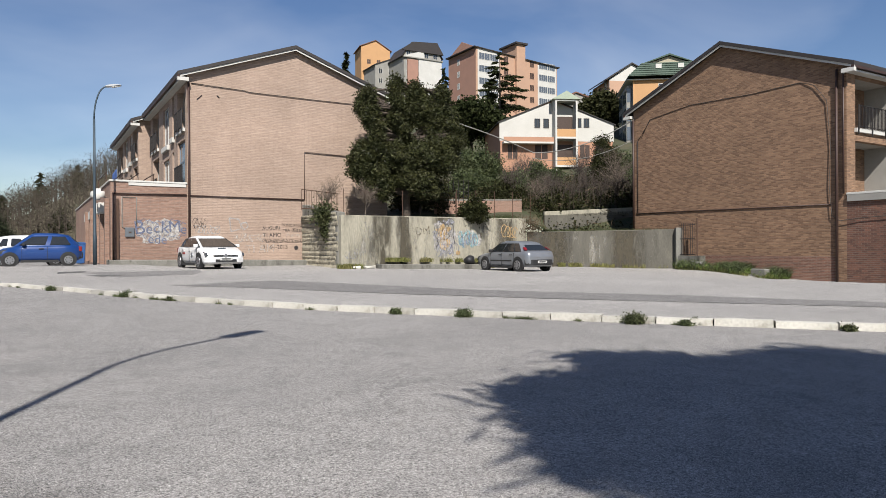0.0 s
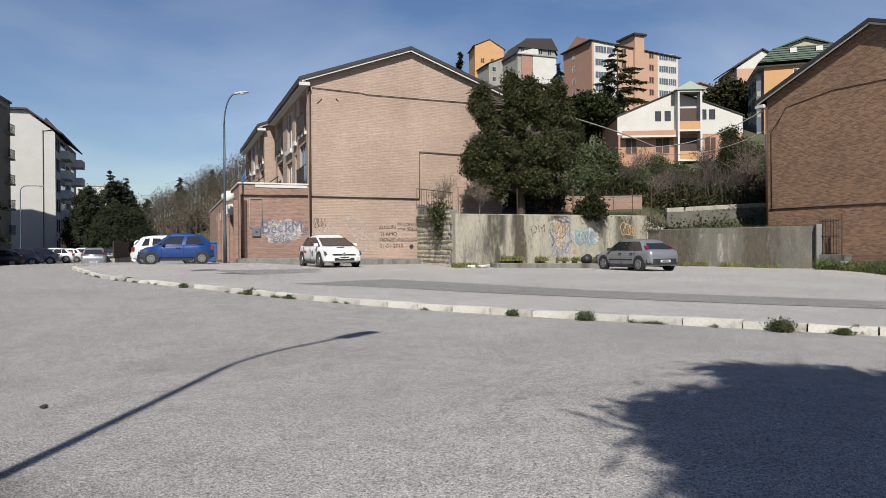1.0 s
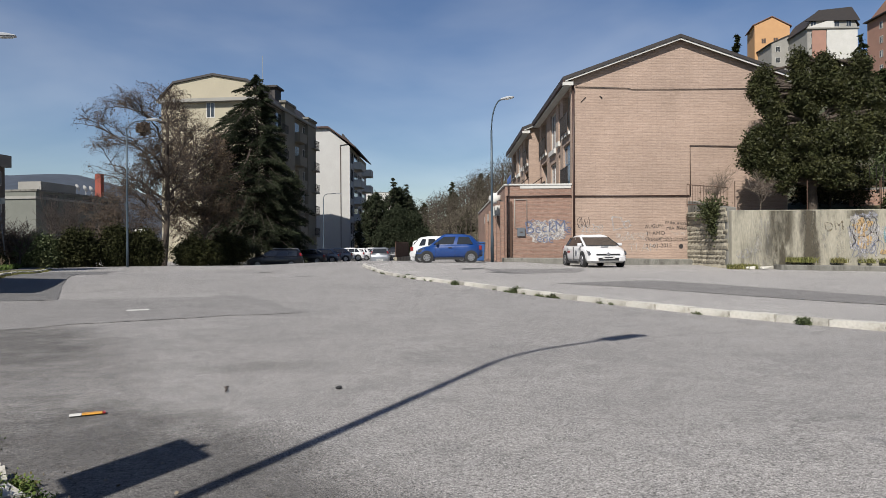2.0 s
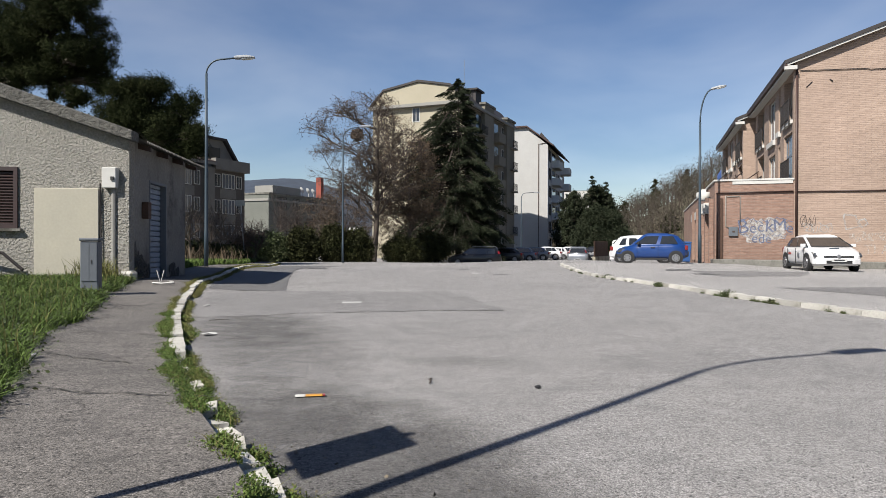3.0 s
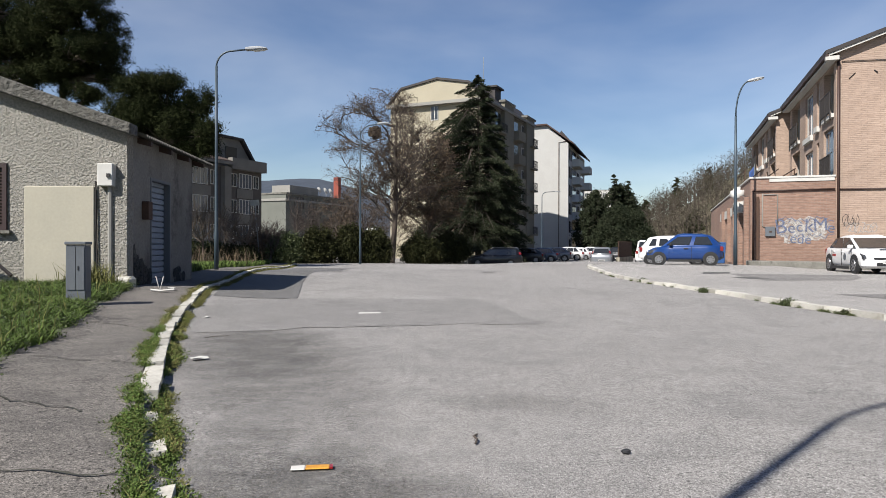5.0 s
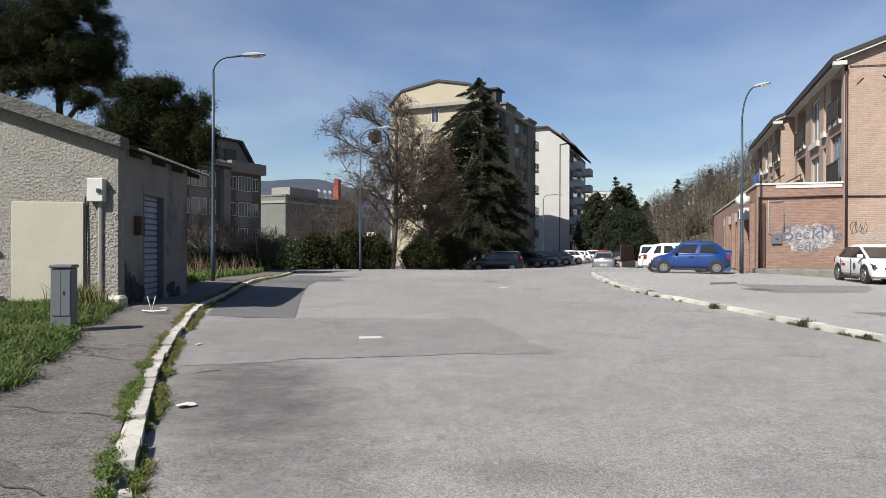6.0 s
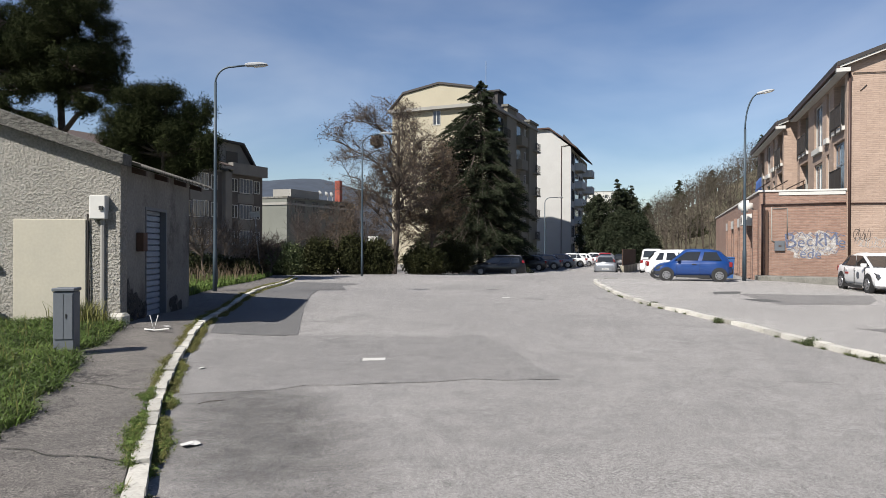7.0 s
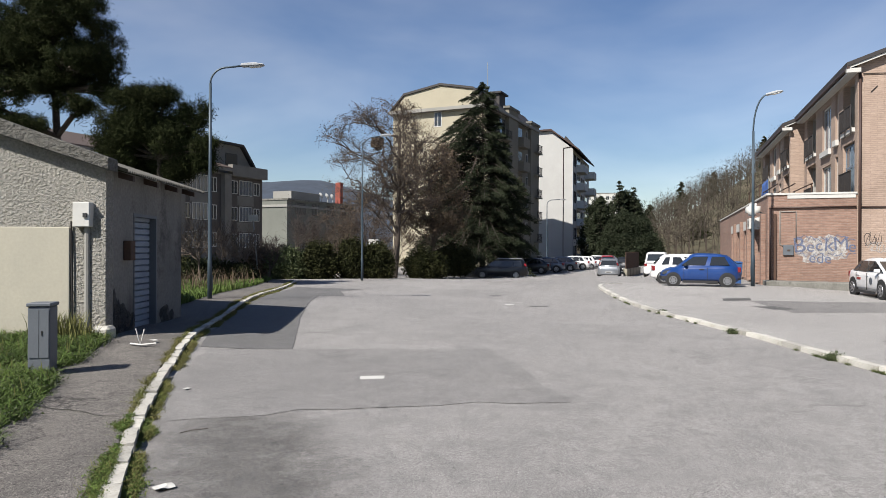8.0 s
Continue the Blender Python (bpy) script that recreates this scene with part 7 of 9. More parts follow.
    part("hose", tube(B(), [(-3.6, -0.25, 0.95), (-2.9, -0.3, 1.02), (-2.3, -0.3, 0.88), (-1.9, -0.35, 0.55)], 0.035, 6), BLACK_IRON, h, "thick black hose bent against the wall")
    return h


LOW_HOUSE = low_house()


def cabinet():
    t = thing("utility_cabinet", pose(-5.37, 11.05, 0.14, 0, 0, 12), "grey metal utility cabinet standing in the grass", "cabinet")
    part("body", box(B(), -0.14, -0.13, -0.1, 0.12, 0.14, 0.96), GREY_BOX, t, bevel=0.008)
    part("lid", box(B(), -0.155, -0.15, 0.965, 0.135, 0.16, 1.01), GREY_BOX, t, bevel=0.01)
    part("door", box(B(), -0.125, -0.142, 0.32, -0.01, -0.131, 0.93), GREY_BOX, t)
    part("door", box(B(), -0.002, -0.142, 0.32, 0.105, -0.131, 0.93), GREY_BOX, t)
    part("lock", box(B(), 0.02, -0.15, 0.6, 0.035, -0.143, 0.66), TRIM, t)


cabinet()

# ---- verges, grass and weeds ----
VERGE = [(-1.9, -4.0), (-2.0, 1.5), (-2.2, 3.0), (-2.75, 4.2), (-3.6, 6.5), (-4.4, 8.6), (-5.0, 10.4), (-5.55, 12.4), (-5.95, 13.8)]


def verge_x(y):
    for (a, b), (c, d) in zip(VERGE, VERGE[1:]):
        if b <= y <= d:
            return a + (c - a) * (y - b) / (d - b)
    return VERGE[0][0] if y < VERGE[0][1] else VERGE[-1][0]


def verge_z(x, y):
    return ground_z(x, y) + 0.105 + 0.03 * min(2.0, max(0, verge_x(y) - x))


_rows = []
for i in range(37):
    y = -4 + 17.8 * i / 36
    e = verge_x(y) + 0.08 * noise.noise(Vector((y * 2.3, 0, 0)))
    _rows.append([(e - q, y, verge_z(e - q, y) + (0 if q else -0.03)) for q in (0, 0.3, 0.8, 1.5, 2.5, 4, 6, 9)])
SOIL = paint("verge_soil", (0.0532, 0.0503, 0.0237), (0.0355, 0.0444, 0.0148), 2, 0.95, bump=0.6, fine=20)
sheet("verge", _rows, SOIL, label="grassy soil strip beside the footway", category="verge", kind="structure")
_rows = []
for i in range(30):
    y = 18.6 + 19 * i / 29
    k = min(along(LEFT_KERB, 0.5), key=lambda p: abs(p.y - y)).x
    _rows.append([(k - q, y, ground_z(k - q, y) + (0.1 if q < 1.4 else 0.13) + 0.01 * q) for q in (1.35, 1.6, 2.2, 3, 5, 8, 14)])
sheet("verge_far", _rows, SOIL, label="grassy strip around the street lamp", category="verge", kind="structure")


def tuft_field(name, pts, hgt, width, mat, rng, label, lean=0.35, bend=True):
    """Upright narrow blades at pts, each of two bent pieces, in one mesh."""
    p = np.asarray(pts, float)
    n = len(p)
    a = rng.uniform(0, 2 * np.pi, n)
    side = np.stack([np.cos(a), np.sin(a), np.zeros(n)], 1)
    tip = rng.normal(size=(n, 3)) * lean
    tip[:, 2] = 1
    h = hgt * rng.uniform(0.45, 1.3, (n, 1))
    w = width * rng.uniform(0.6, 1.4, (n, 1))
    mid = p + tip * np.array([0.35, 0.35, 0.6]) * h
    end = p + tip * np.array([1.15, 1.15, 1.0]) * h
    v = np.stack([p - side * w / 2, p + side * w / 2, mid + side * w * 0.4, mid - side * w * 0.4, end], 1).reshape(-1, 3)
    me = bpy.data.meshes.new(name)
    base = np.arange(n)[:, None] * 5
    faces = [tuple(f) for f in (base + np.array([0, 1, 2, 3])).tolist()] + [tuple(f) for f in (base + np.array([3, 2, 4])).tolist()]
    me.from_pydata(v.tolist(), [], faces)
    me.materials.append(mat)
    return tagged(new(name, me), label, "grass", kind="stuff")


rng = np.random.default_rng(31)
pts = []
while len(pts) < 110000:
    y = rng.uniform(-3.9, 13.85)
    x = verge_x(y) - abs(rng.normal()) * 2.2 + 0.05 + 0.22 * noise.noise(Vector((y * 1.4, 0.5, 0)))
    if x < -12 or noise.noise(Vector((x * 1.1, y * 1.1, 0))) < -0.32 and rng.uniform() < 0.7:
        continue
    pts.append((x, y, verge_z(x, y) - 0.02))
tuft_field("grass", pts, 0.13, 0.011, GRASS, rng, "lush green grass beside the footway", 0.8)
pts = [(x, y, z) for x, y, z in pts[:5200]]
_foot = [(-6.5 + rng.normal() * 0.22, 13.55 + rng.normal() * 0.16) for _ in range(420)]
tuft_field("wall_foot_grass", [(x, y, verge_z(x, y) - 0.02) for x, y in _foot], 0.4, 0.014, WEED, rng, "tall weeds at the foot of the low house", 0.3)
tuft_field("tall_grass", pts[:1700], 0.26, 0.01, WEED, rng, "taller yellowish grass stalks in the verge", 0.2)
_c = np.array(pts)
cards("broadleaf_weed", np.repeat(_c, 16, 0) + rng.normal(size=(len(_c) * 16, 3)) * np.array([0.08, 0.08, 0.03]) + np.array([0, 0, 0.06]), 0.021, LEAF_MID, rng, label="low broad-leaved weeds in the grass", category="weeds", kind="stuff")
pts = []
for _ in range(16000):
    y = rng.uniform(18.7, 37)
    k = -5.5 - (y - 18.7) * 0.125
    x = k - 1.4 - abs(rng.normal()) * 1.9
    pts.append((x, y, ground_z(x, y) + 0.11))
tuft_field("grass_far", pts, 0.2, 0.03, GRASS, rng, "rough green grass round the street lamp")
pts = [(x, y, z) for x, y, z in pts[:500] if x < -8]
tuft_field("dry_stalks", pts, 0.7, 0.025, LEAF_BROWN, rng, "dry straw-coloured stalks in the verge", 0.25)


def kerb_weeds(name, line, lo, hi, density, width, size, rng, label, mat, shift=0.0, many=34):
    """Low leafy weeds in patches along a kerb: rosettes of small leaves with a few blades."""
    pts = []
    for p in along(line, 0.03):
        if not lo <= p.y <= hi:
            continue
        f = noise.noise(Vector((p.x * 1.6, p.y * 1.6, 4.0))) + 0.7 * noise.noise(Vector((p.x * 6, p.y * 6, 2.0 + shift * 9)))
        if f > density:
            for _ in range(int(many * (0.4 + 2.6 * (f - density)))):
                q = (0.06 + abs(rng.normal()) * width * (0.4 + max(0, f))) * rng.choice((-1, 1)) if shift == 0 else rng.normal() * width * 0.7 + shift
                pts.append((p.x + q, p.y + rng.normal() * 0.035, ground_z(p.x, p.y) + (0.07 if q < 0.0 and shift >= -0.1 else 0.0)))
    t = thing(name, pose(0, 0, 0), label, "weeds", kind="stuff")
    c = np.repeat(np.array(pts), 8, 0)
    c += rng.normal(size=c.shape) * np.array([0.018, 0.018, 0]) + np.array([0, 0, 1]) * np.abs(rng.normal(size=(len(c), 1))) * size * 0.5
    cards("leaf_mass", c, size * 0.17, mat, rng, t, elong=2.2, up=0.3)
    blades = tuft_field("blade", pts[::3], size * 1.3, size * 0.11, WEED, rng, "", 0.9)
    blades.parent = t
    return t


kerb_weeds("kerb_weed", LEFT_KERB, 0.6, 9.5, -0.14, 0.055, 0.045, rng, "leafy weeds growing out of the broken kerb", GRASS)
kerb_weeds("kerb_weed_green", LEFT_KERB, 0.6, 9.0, 0.0, 0.04, 0.045, rng, "olive weeds in the gutter along the kerb", WEED, 0.11, many=13)
kerb_weeds("kerb_weed_path", LEFT_KERB, 2.0, 6.5, 0.05, 0.05, 0.04, rng, "low weeds on the footway side of the kerb", GRASS, -0.099)
kerb_weeds("kerb_weed_far", LEFT_KERB, 9.5, 36, -0.3, 0.07, 0.05, rng, "low weeds along the far kerb", WEED, many=11)
kerb_weeds("kerb_weed_gutter", LEFT_KERB, 8.5, 22, -0.05, 0.045, 0.045, rng, "green weeds in the gutter", WEED, 0.12, many=11)
kerb_weeds("kerb_weed_right", RIGHT_KERB, -2, 32, 0.3, 0.02, 0.04, rng, "dry weeds at the foot of the lot kerb", LEAF_MID, -0.115, many=14)
for i, (x, y, r) in enumerate(((8.2, 3.35, 0.12), (7.5, 5.66, 0.1), (7.2, 6.75, 0.075), (6.38, 12.1, 0.07), (6.28, 13.8, 0.11), (8.4, 2.75, 0.06), (9.05, 1.04, 0.065), (6.85, 9.5, 0.06), (7.0, 7.9, 0.05), (8.6, 2.7, 0.07), (6.0, 17.2, 0.09), (5.85, 21.5, 0.1))):
    t = thing("weed_tuft", pose(x, y, ground_z(x, y)), "bushy weed tuft growing at the lot kerb", "weed", "weed tufts")
    d = rng.normal(size=(int(14000 * r), 3)) * np.array([r * 0.55, r * 0.55, r * 0.32]) + np.array([0, 0, r * 0.5])
    d[:, 2] = abs(d[:, 2])
    cards("leaf_mass", d, 0.016, LEAF_MID if i % 3 else LEAF_IVY, rng, t, up=0.6)
# grass at the foot of the walls
pts = []
for _ in range(9000):
    f = rng.uniform(0, 1)
    x, y = 21.2 + 11.1 * f, 24.75 - 3.6 * f
    if noise.noise(Vector((f * 9, 1, 0))) + 0.6 * noise.noise(Vector((f * 31, 4, 0))) > 0.02:
        q = abs(rng.normal()) * 0.25
        pts.append((x - 0.309 * q, y - 0.951 * q, max(lot_z(x, y), 0.3 - 0.02 * (x - 23)) if 0.15 < f < 0.75 else lot_z(x, y)))
for _ in range(3000):
    f = abs(rng.normal()) * 0.35
    if f > 1 or noise.noise(Vector((f * 14, 2, 0))) < -0.1:
        continue
    x, y = 32.3 + 4.5 * f, 21.1 - 6.9 * f
    q = abs(rng.normal()) * 0.22
    pts.append((x - 0.83 * q, y - 0.55 * q, lot_z(x, y)))
tuft_field("wall_grass", pts, 0.22, 0.025, WEED, rng, "long grass at the foot of the retaining walls")
for name_, many, high, cut in (("mound_grass", 9000, 0.22, -0.3), ("mound_weeds", 7000, 0.5, 0.02)):
    pts = []
    for _ in range(many):
        f, q = rng.uniform(0.02, 0.78), abs(rng.normal()) * 0.8
        x, y = 37.0 - 2.3 * f - 0.951 * q, 13.6 - 7.0 * f + 0.309 * q
        if noise.noise(Vector((x * 0.9, y * 0.9, 3))) > cut + 0.5 * max(0, f - 0.5) and q < 1.7:
            pts.append((x, y, lot_z(x, y)))
    tuft_field(name_, pts, high, 0.03, WEED if high < 0.3 else LEAF_MID, rng, "lush green weeds in front of the brown house", 0.6)
    cards(name_ + "_leaves", np.repeat(np.array(pts[::4]), 5, 0) + rng.normal(size=(len(pts[::4]) * 5, 3)) * 0.1 + np.array([0, 0, high * 0.5]), 0.05, LEAF_MID if high > 0.3 else GRASS, rng, label="broad weed leaves before the brown house", category="weeds", kind="stuff")
pts = []
for _ in range(6500):
    f = rng.uniform(0, 1)
    x, y = (21.9 + 10.4 * f, 25.2 - 3.5 * f) if rng.uniform() < 0.6 else (32.6 + 4.6 * f, 21.2 - 6.6 * f)
    q = abs(rng.normal()) * 0.8
    x, y = x + 0.5 * q, y + 0.85 * q
    pts.append((x, y, hill_z(x, y) - 0.08))
tuft_field("wall_top_grass", pts, 0.24, 0.02, LEAF_IVY, rng, "dry and green grass on top of the walls")

# ---- first house: pipes, cables, writing ----


SPRAY_BROWN = spray("spray_brown", (0.1, 0.08, 0.05), (0.14, 0.11, 0.07), 0.45)
SPRAY_DARK = paint("spray_dark", (0.0207, 0.0177, 0.0189), (0.0325, 0.0266, 0.0248), 6, 0.8)
SPRAY_WHITE = spray("spray_white", (0.414, 0.396, 0.379), (0.355, 0.337, 0.319), 0.62)
SPRAY_FAINT = spray("spray_faint", (0.5, 0.45, 0.4), (0.44, 0.39, 0.35), 0.5)
SPRAY_BLUE = spray("spray_blue", (0.085, 0.1, 0.16), (0.13, 0.145, 0.21), 0.8)
SPRAY_CYAN = spray("spray_cyan", (0.148, 0.296, 0.325), (0.207, 0.343, 0.367), 0.7)
SPRAY_GREY = spray("spray_grey", (0.248, 0.254, 0.296), (0.296, 0.296, 0.325), 0.5)
SPRAY_TAN = spray("spray_tan", (0.36, 0.25, 0.12), (0.3, 0.2, 0.1), 0.9)


def stroke(parent, pts, width, y, mat, name="spray_stroke"):
    """A flat sprayed line in x and z on a wall at depth y."""
    bm = B()
    last = None
    for i, p in enumerate(pts):
        a, b = Vector(pts[max(i - 1, 0)]), Vector(pts[min(i + 1, len(pts) - 1)])
        d = (b - a).normalized()
        nrm = Vector((-d.y, d.x)) * width / 2
        pair = [bm.verts.new((p[0] + nrm.x, y, p[1] + nrm.y)), bm.verts.new((p[0] - nrm.x, y, p[1] - nrm.y))]
        if last:
            bm.faces.new((last[0], last[1], pair[1], pair[0]))
        last = pair
    bmesh.ops.recalc_face_normals(bm, faces=bm.faces)
    return part(name, bm, mat, parent)


def blob(parent, x, z, rx, rz, y, mat, seed, name="spray_patch", n=26, rough=0.22):
    pts = []
    for i in range(n):
        w = 2 * math.pi * i / n
        k = 1 + rough * noise.noise(Vector((math.cos(w) * 1.7, math.sin(w) * 1.7, seed)))
        k += rough * 0.6 * noise.noise(Vector((math.cos(w) * 5, math.sin(w) * 5, seed)))
        pts.append((x + rx * k * math.cos(w), z + rz * k * math.sin(w)))
    bm = B()
    bm.faces.new([bm.verts.new((a, y, b)) for a, b in pts])
    return part(name, bm, mat, parent)


def writing(parent, text, x, z, size, y, mat, tilt=0.0):
    cu = bpy.data.curves.new("writing", "FONT")
    cu.body, cu.size, cu.extrude, cu.resolution_u = text, size, 0.001, 3
    ob = bpy.data.objects.new("writing", cu)
    scene.collection.objects.link(ob)
    me = bpy.data.meshes.new_from_object(ob.evaluated_get(bpy.context.evaluated_depsgraph_get()))
    bpy.data.objects.remove(ob)
    me.materials.clear()
    me.materials.append(mat)
    o = new("writing", me)
    o.parent = parent
    o.matrix_local = pose(x, y, z, 90, 0, 0) @ pose(0, 0, 0, 0, 0, tilt)
    return tagged(o, "sprayed handwriting")


def scrawl(parent, x0, z0, x1, z1, y, mat, width, seed, loops=9):
    """Looping unreadable tag letters across a field."""
    rnd = random.Random(seed)
    for k in range(loops):
        cx = x0 + (x1 - x0) * (k + 0.5) / loops
        w, h = (x1 - x0) / loops * rnd.uniform(0.5, 0.8), (z1 - z0) * rnd.uniform(0.35, 0.5)
        cz = (z0 + z1) / 2 + rnd.uniform(-0.1, 0.1) * (z1 - z0)
        a0, turn = rnd.uniform(0, 6.28), rnd.choice((-1, 1)) * rnd.uniform(3.5, 6.5)
        pts = [(cx + w * math.cos(a0 + turn * i / 14) + 0.04 * i / 14 * rnd.uniform(-1, 1), cz + h * math.sin(a0 + turn * i / 14)) for i in range(15)]
        stroke(parent, pts, width, y, mat)
        stroke(parent, [(cx - w * rnd.uniform(0.2, 0.9), cz - h * rnd.uniform(0.7, 1.2)), (cx + rnd.uniform(-0.3, 0.3) * w, cz), (cx + w * rnd.uniform(0.2, 0.9), cz + h * rnd.uniform(0.7, 1.2))], width * 0.8, y - 0.001, mat)


def pipe(parent, pts, r, mat, label="", name="pipe"):
    return part(name, tube(B(), pts, r, 6), mat, parent, label, smooth=True)


pipe(house1, [(0.08, -0.07, 9.55), (0.08, -0.07, 0.4)], 0.055, COPPER, "brown downpipe", "downpipe")
pipe(house1, [(0.08, -0.07, 9.55), (-0.12, -0.15, 9.75), (-0.4, -0.2, 9.72)], 0.05, COPPER, name="downpipe")
pipe(house1, [(0.15, -0.05, 3.73), (6.2, -0.05, 3.7)], 0.032, COPPER, "brown pipe along the wall")
pipe(house1, [(6.25, -0.05, 3.7), (6.25, -0.05, 6.36), (10.9, -0.05, 6.25)], 0.024, COPPER)
pipe(house1, [(0.2, -0.04, 9.5), (2.9, -0.04, 9.42), (3.2, -0.04, 9.36), (7.0, -0.04, 9.34), (10.9, -0.04, 9.36)], 0.018, BLACK_IRON, "black cable under the verge", "cable")
pipe(house1, [(0.5, -0.02, 8.7), (0.75, -0.02, 8.95)], 0.02, BLACK_IRON, name="hook")
pipe(house1, [(1.5, -0.02, 9.02), (1.62, -0.02, 8.9)], 0.03, BLACK_IRON, name="hook")
pipe(wing1, [(-3.5, -0.06, 3.72), (-0.05, -0.06, 3.75)], 0.034, COPPER, "brown pipe along the wall")
pipe(wing1, [(-3.45, -0.06, 3.7), (-3.45, -0.06, 0.4)], 0.04, COPPER, name="downpipe")
part("rusty_post", box(B(), -3.3, -0.1, 0.32, -3.2, -0.003, 3.46), RUST, wing1, "rust-brown iron post")
part("meter_box", box(B(), -2.92, -0.09, 1.6, -2.5, -0.003, 2.06), GREY_BOX, wing1, "grey meter box", bevel=0.01)
part("meter_label", box(B(), -2.76, -0.096, 1.78, -2.64, -0.0915, 1.86), DARK_WOOD, wing1)
pipe(wing1, [(-3.05, -0.03, 3.6), (-3.05, -0.03, 2.1), (-2.92, -0.03, 2.0)], 0.02, GREY_RENDER, name="conduit")
pipe(wing1, [(-3.0, -0.03, 3.55), (-2.4, -0.03, 3.55), (-2.4, -0.03, 2.2)], 0.02, GREY_RENDER, name="conduit")
part("white_band", box(B(), -2.75, -0.035, 4.14, -0.06, -0.003, 4.29), WHITE, wing1, "flaking white painted band")
for i, (x, z, rx, rz) in enumerate(((-1.9, 2.0, 0.55, 0.42), (-1.2, 2.02, 0.7, 0.44), (-0.7, 2.0, 0.45, 0.4), (-1.6, 1.62, 0.75, 0.3), (-0.95, 1.68, 0.6, 0.28))):
    blob(wing1, x, z, rx, rz, -0.005 - 0.0004 * i, SPRAY_WHITE, 3.3 + i, rough=0.5)
for text, x, z, size, tilt in (("B", -2.5, 1.72, 0.95, 6), ("e", -2.0, 1.78, 0.72, -4), ("c", -1.62, 1.8, 0.72, 5), ("k", -1.3, 1.82, 0.85, -3), ("M", -0.92, 1.84, 0.82, 4), ("e", -0.38, 1.8, 0.7, -8), ("ede", -1.9, 1.3, 0.62, -3)):
    writing(wing1, text, x, z, size, -0.0085, SPRAY_BLUE, tilt)
for k in range(9):
    x = -2.45 + 0.26 * k
    stroke(wing1, [(x, 2.32 + 0.1 * math.sin(k * 2.1)), (x + 0.12, 2.42 + 0.1 * math.sin(k * 1.3)), (x + 0.3, 2.3 + 0.12 * math.cos(k))], 0.035, -0.009, SPRAY_BLUE)
    stroke(wing1, [(x + 0.05, 1.66 + 0.08 * math.sin(k * 1.7)), (x + 0.2, 1.58 + 0.1 * math.cos(k * 2.3)), (x + 0.32, 1.72)], 0.03, -0.0092, SPRAY_BLUE)
scrawl(house1, 0.35, 1.75, 1.6, 2.2, -0.006, SPRAY_WHITE, 0.04, 11, 6)
scrawl(house1, 0.3, 2.0, 0.9, 2.6, -0.007, SPRAY_DARK, 0.02, 12, 3)
for pts in ([(2.1, 2.6), (2.2, 1.9), (2.75, 2.05), (2.6, 2.55), (2.1, 2.62)], [(2.7, 2.3), (2.85, 2.0), (3.1, 2.15), (3.0, 2.4), (2.72, 2.32)]):
    stroke(house1, pts, 0.09, -0.006, SPRAY_WHITE)
scrawl(house1, 2.35, 1.36, 4.0, 1.78, -0.0065, SPRAY_FAINT, 0.06, 31, 8)
writing(house1, "TI AM", 2.95, 0.75, 0.62, -0.0065, SPRAY_FAINT, 2)
for text, x, z, size, tilt in (("AUGURI", 3.85, 1.98, 0.27, 3), ("PRINCIPESSA", 4.92, 2.2, 0.22, -2), ("MIA", 4.98, 1.9, 0.25, 2), ("TI AMO", 3.9, 1.6, 0.3, 2), ("21-01-2015", 3.88, 0.95, 0.3, 1)):
    writing(house1, text, x, z, size, -0.006, SPRAY_DARK, tilt)
scrawl(house1, 5.5, 1.9, 6.3, 2.08, -0.006, SPRAY_DARK, 0.02, 33, 7)
scrawl(house1, 5.2, 1.6, 6.3, 1.8, -0.006, SPRAY_FAINT, 0.03, 34, 9)
scrawl(house1, 3.9, 1.3, 6.3, 1.5, -0.006, SPRAY_DARK, 0.02, 35, 16)
blob(house1, 5.75, 1.02, 0.13, 0.12, -0.006, SPRAY_DARK, 6)
gz_ = new("glazed_loggia")
gz_.parent = house1
part("frame", wall_with_holes(B(), 0.5, 2.6, 4.4, 6.65, [(0.58, 4.48, 1.15, 5.6), (1.22, 4.48, 1.85, 5.6), (1.92, 4.48, 2.52, 5.6), (0.58, 5.68, 1.15, 6.57), (1.22, 5.68, 1.85, 6.57), (1.92, 5.68, 2.52, 6.57)], 0.12, 0.17, flip=True), SHUTTER, gz_)
part("pane", box(B(), 0.14, 0.52, 4.42, 0.15, 2.58, 6.63), GLASS_PALE, gz_)
# walkway under the gable
wk = solid("walkway", prism(B(), [(-3.75, -0.3), (6.3, -0.3), (6.3, 0.34), (1.0, 0.44), (-3.75, 0.48)], "y", -1.25, -0.004), CONCRETE, "raised concrete walkway under the brick gable", "walkway", kind="structure", m=H1, bevel=0.03)
# things on and by the wing
for y0, z0 in ((2.4, 3.15), (4.2, 3.2)):
    t = thing("air_conditioner", H1 @ pose(-3.56, y0, z0 - 0.3), "white wall-mounted air conditioner above the shutters", "air conditioner", "air conditioners")
    part("case", box(B(), -0.34, 0, 0, -0.003, 0.8, 0.55), WHITE, t, bevel=0.02)
    bm = B()
    bmesh.ops.create_cone(bm, cap_ends=True, segments=16, radius1=0.2, radius2=0.2, depth=0.02, matrix=Matrix.Translation((-0.345, 0.3, 0.28)) @ Matrix.Rotation(math.pi / 2, 4, "Y"))
    part("fan_grille", bm, TRIM, t)
for i, y0 in enumerate((1.2, 4.3, 7.4, 11.8, 15.8)):
    part("fascia", box(B(), -3.62, y0, 2.95, -3.553, y0 + 2.5, 3.45), WHITE, wing1, "white shop fascia")
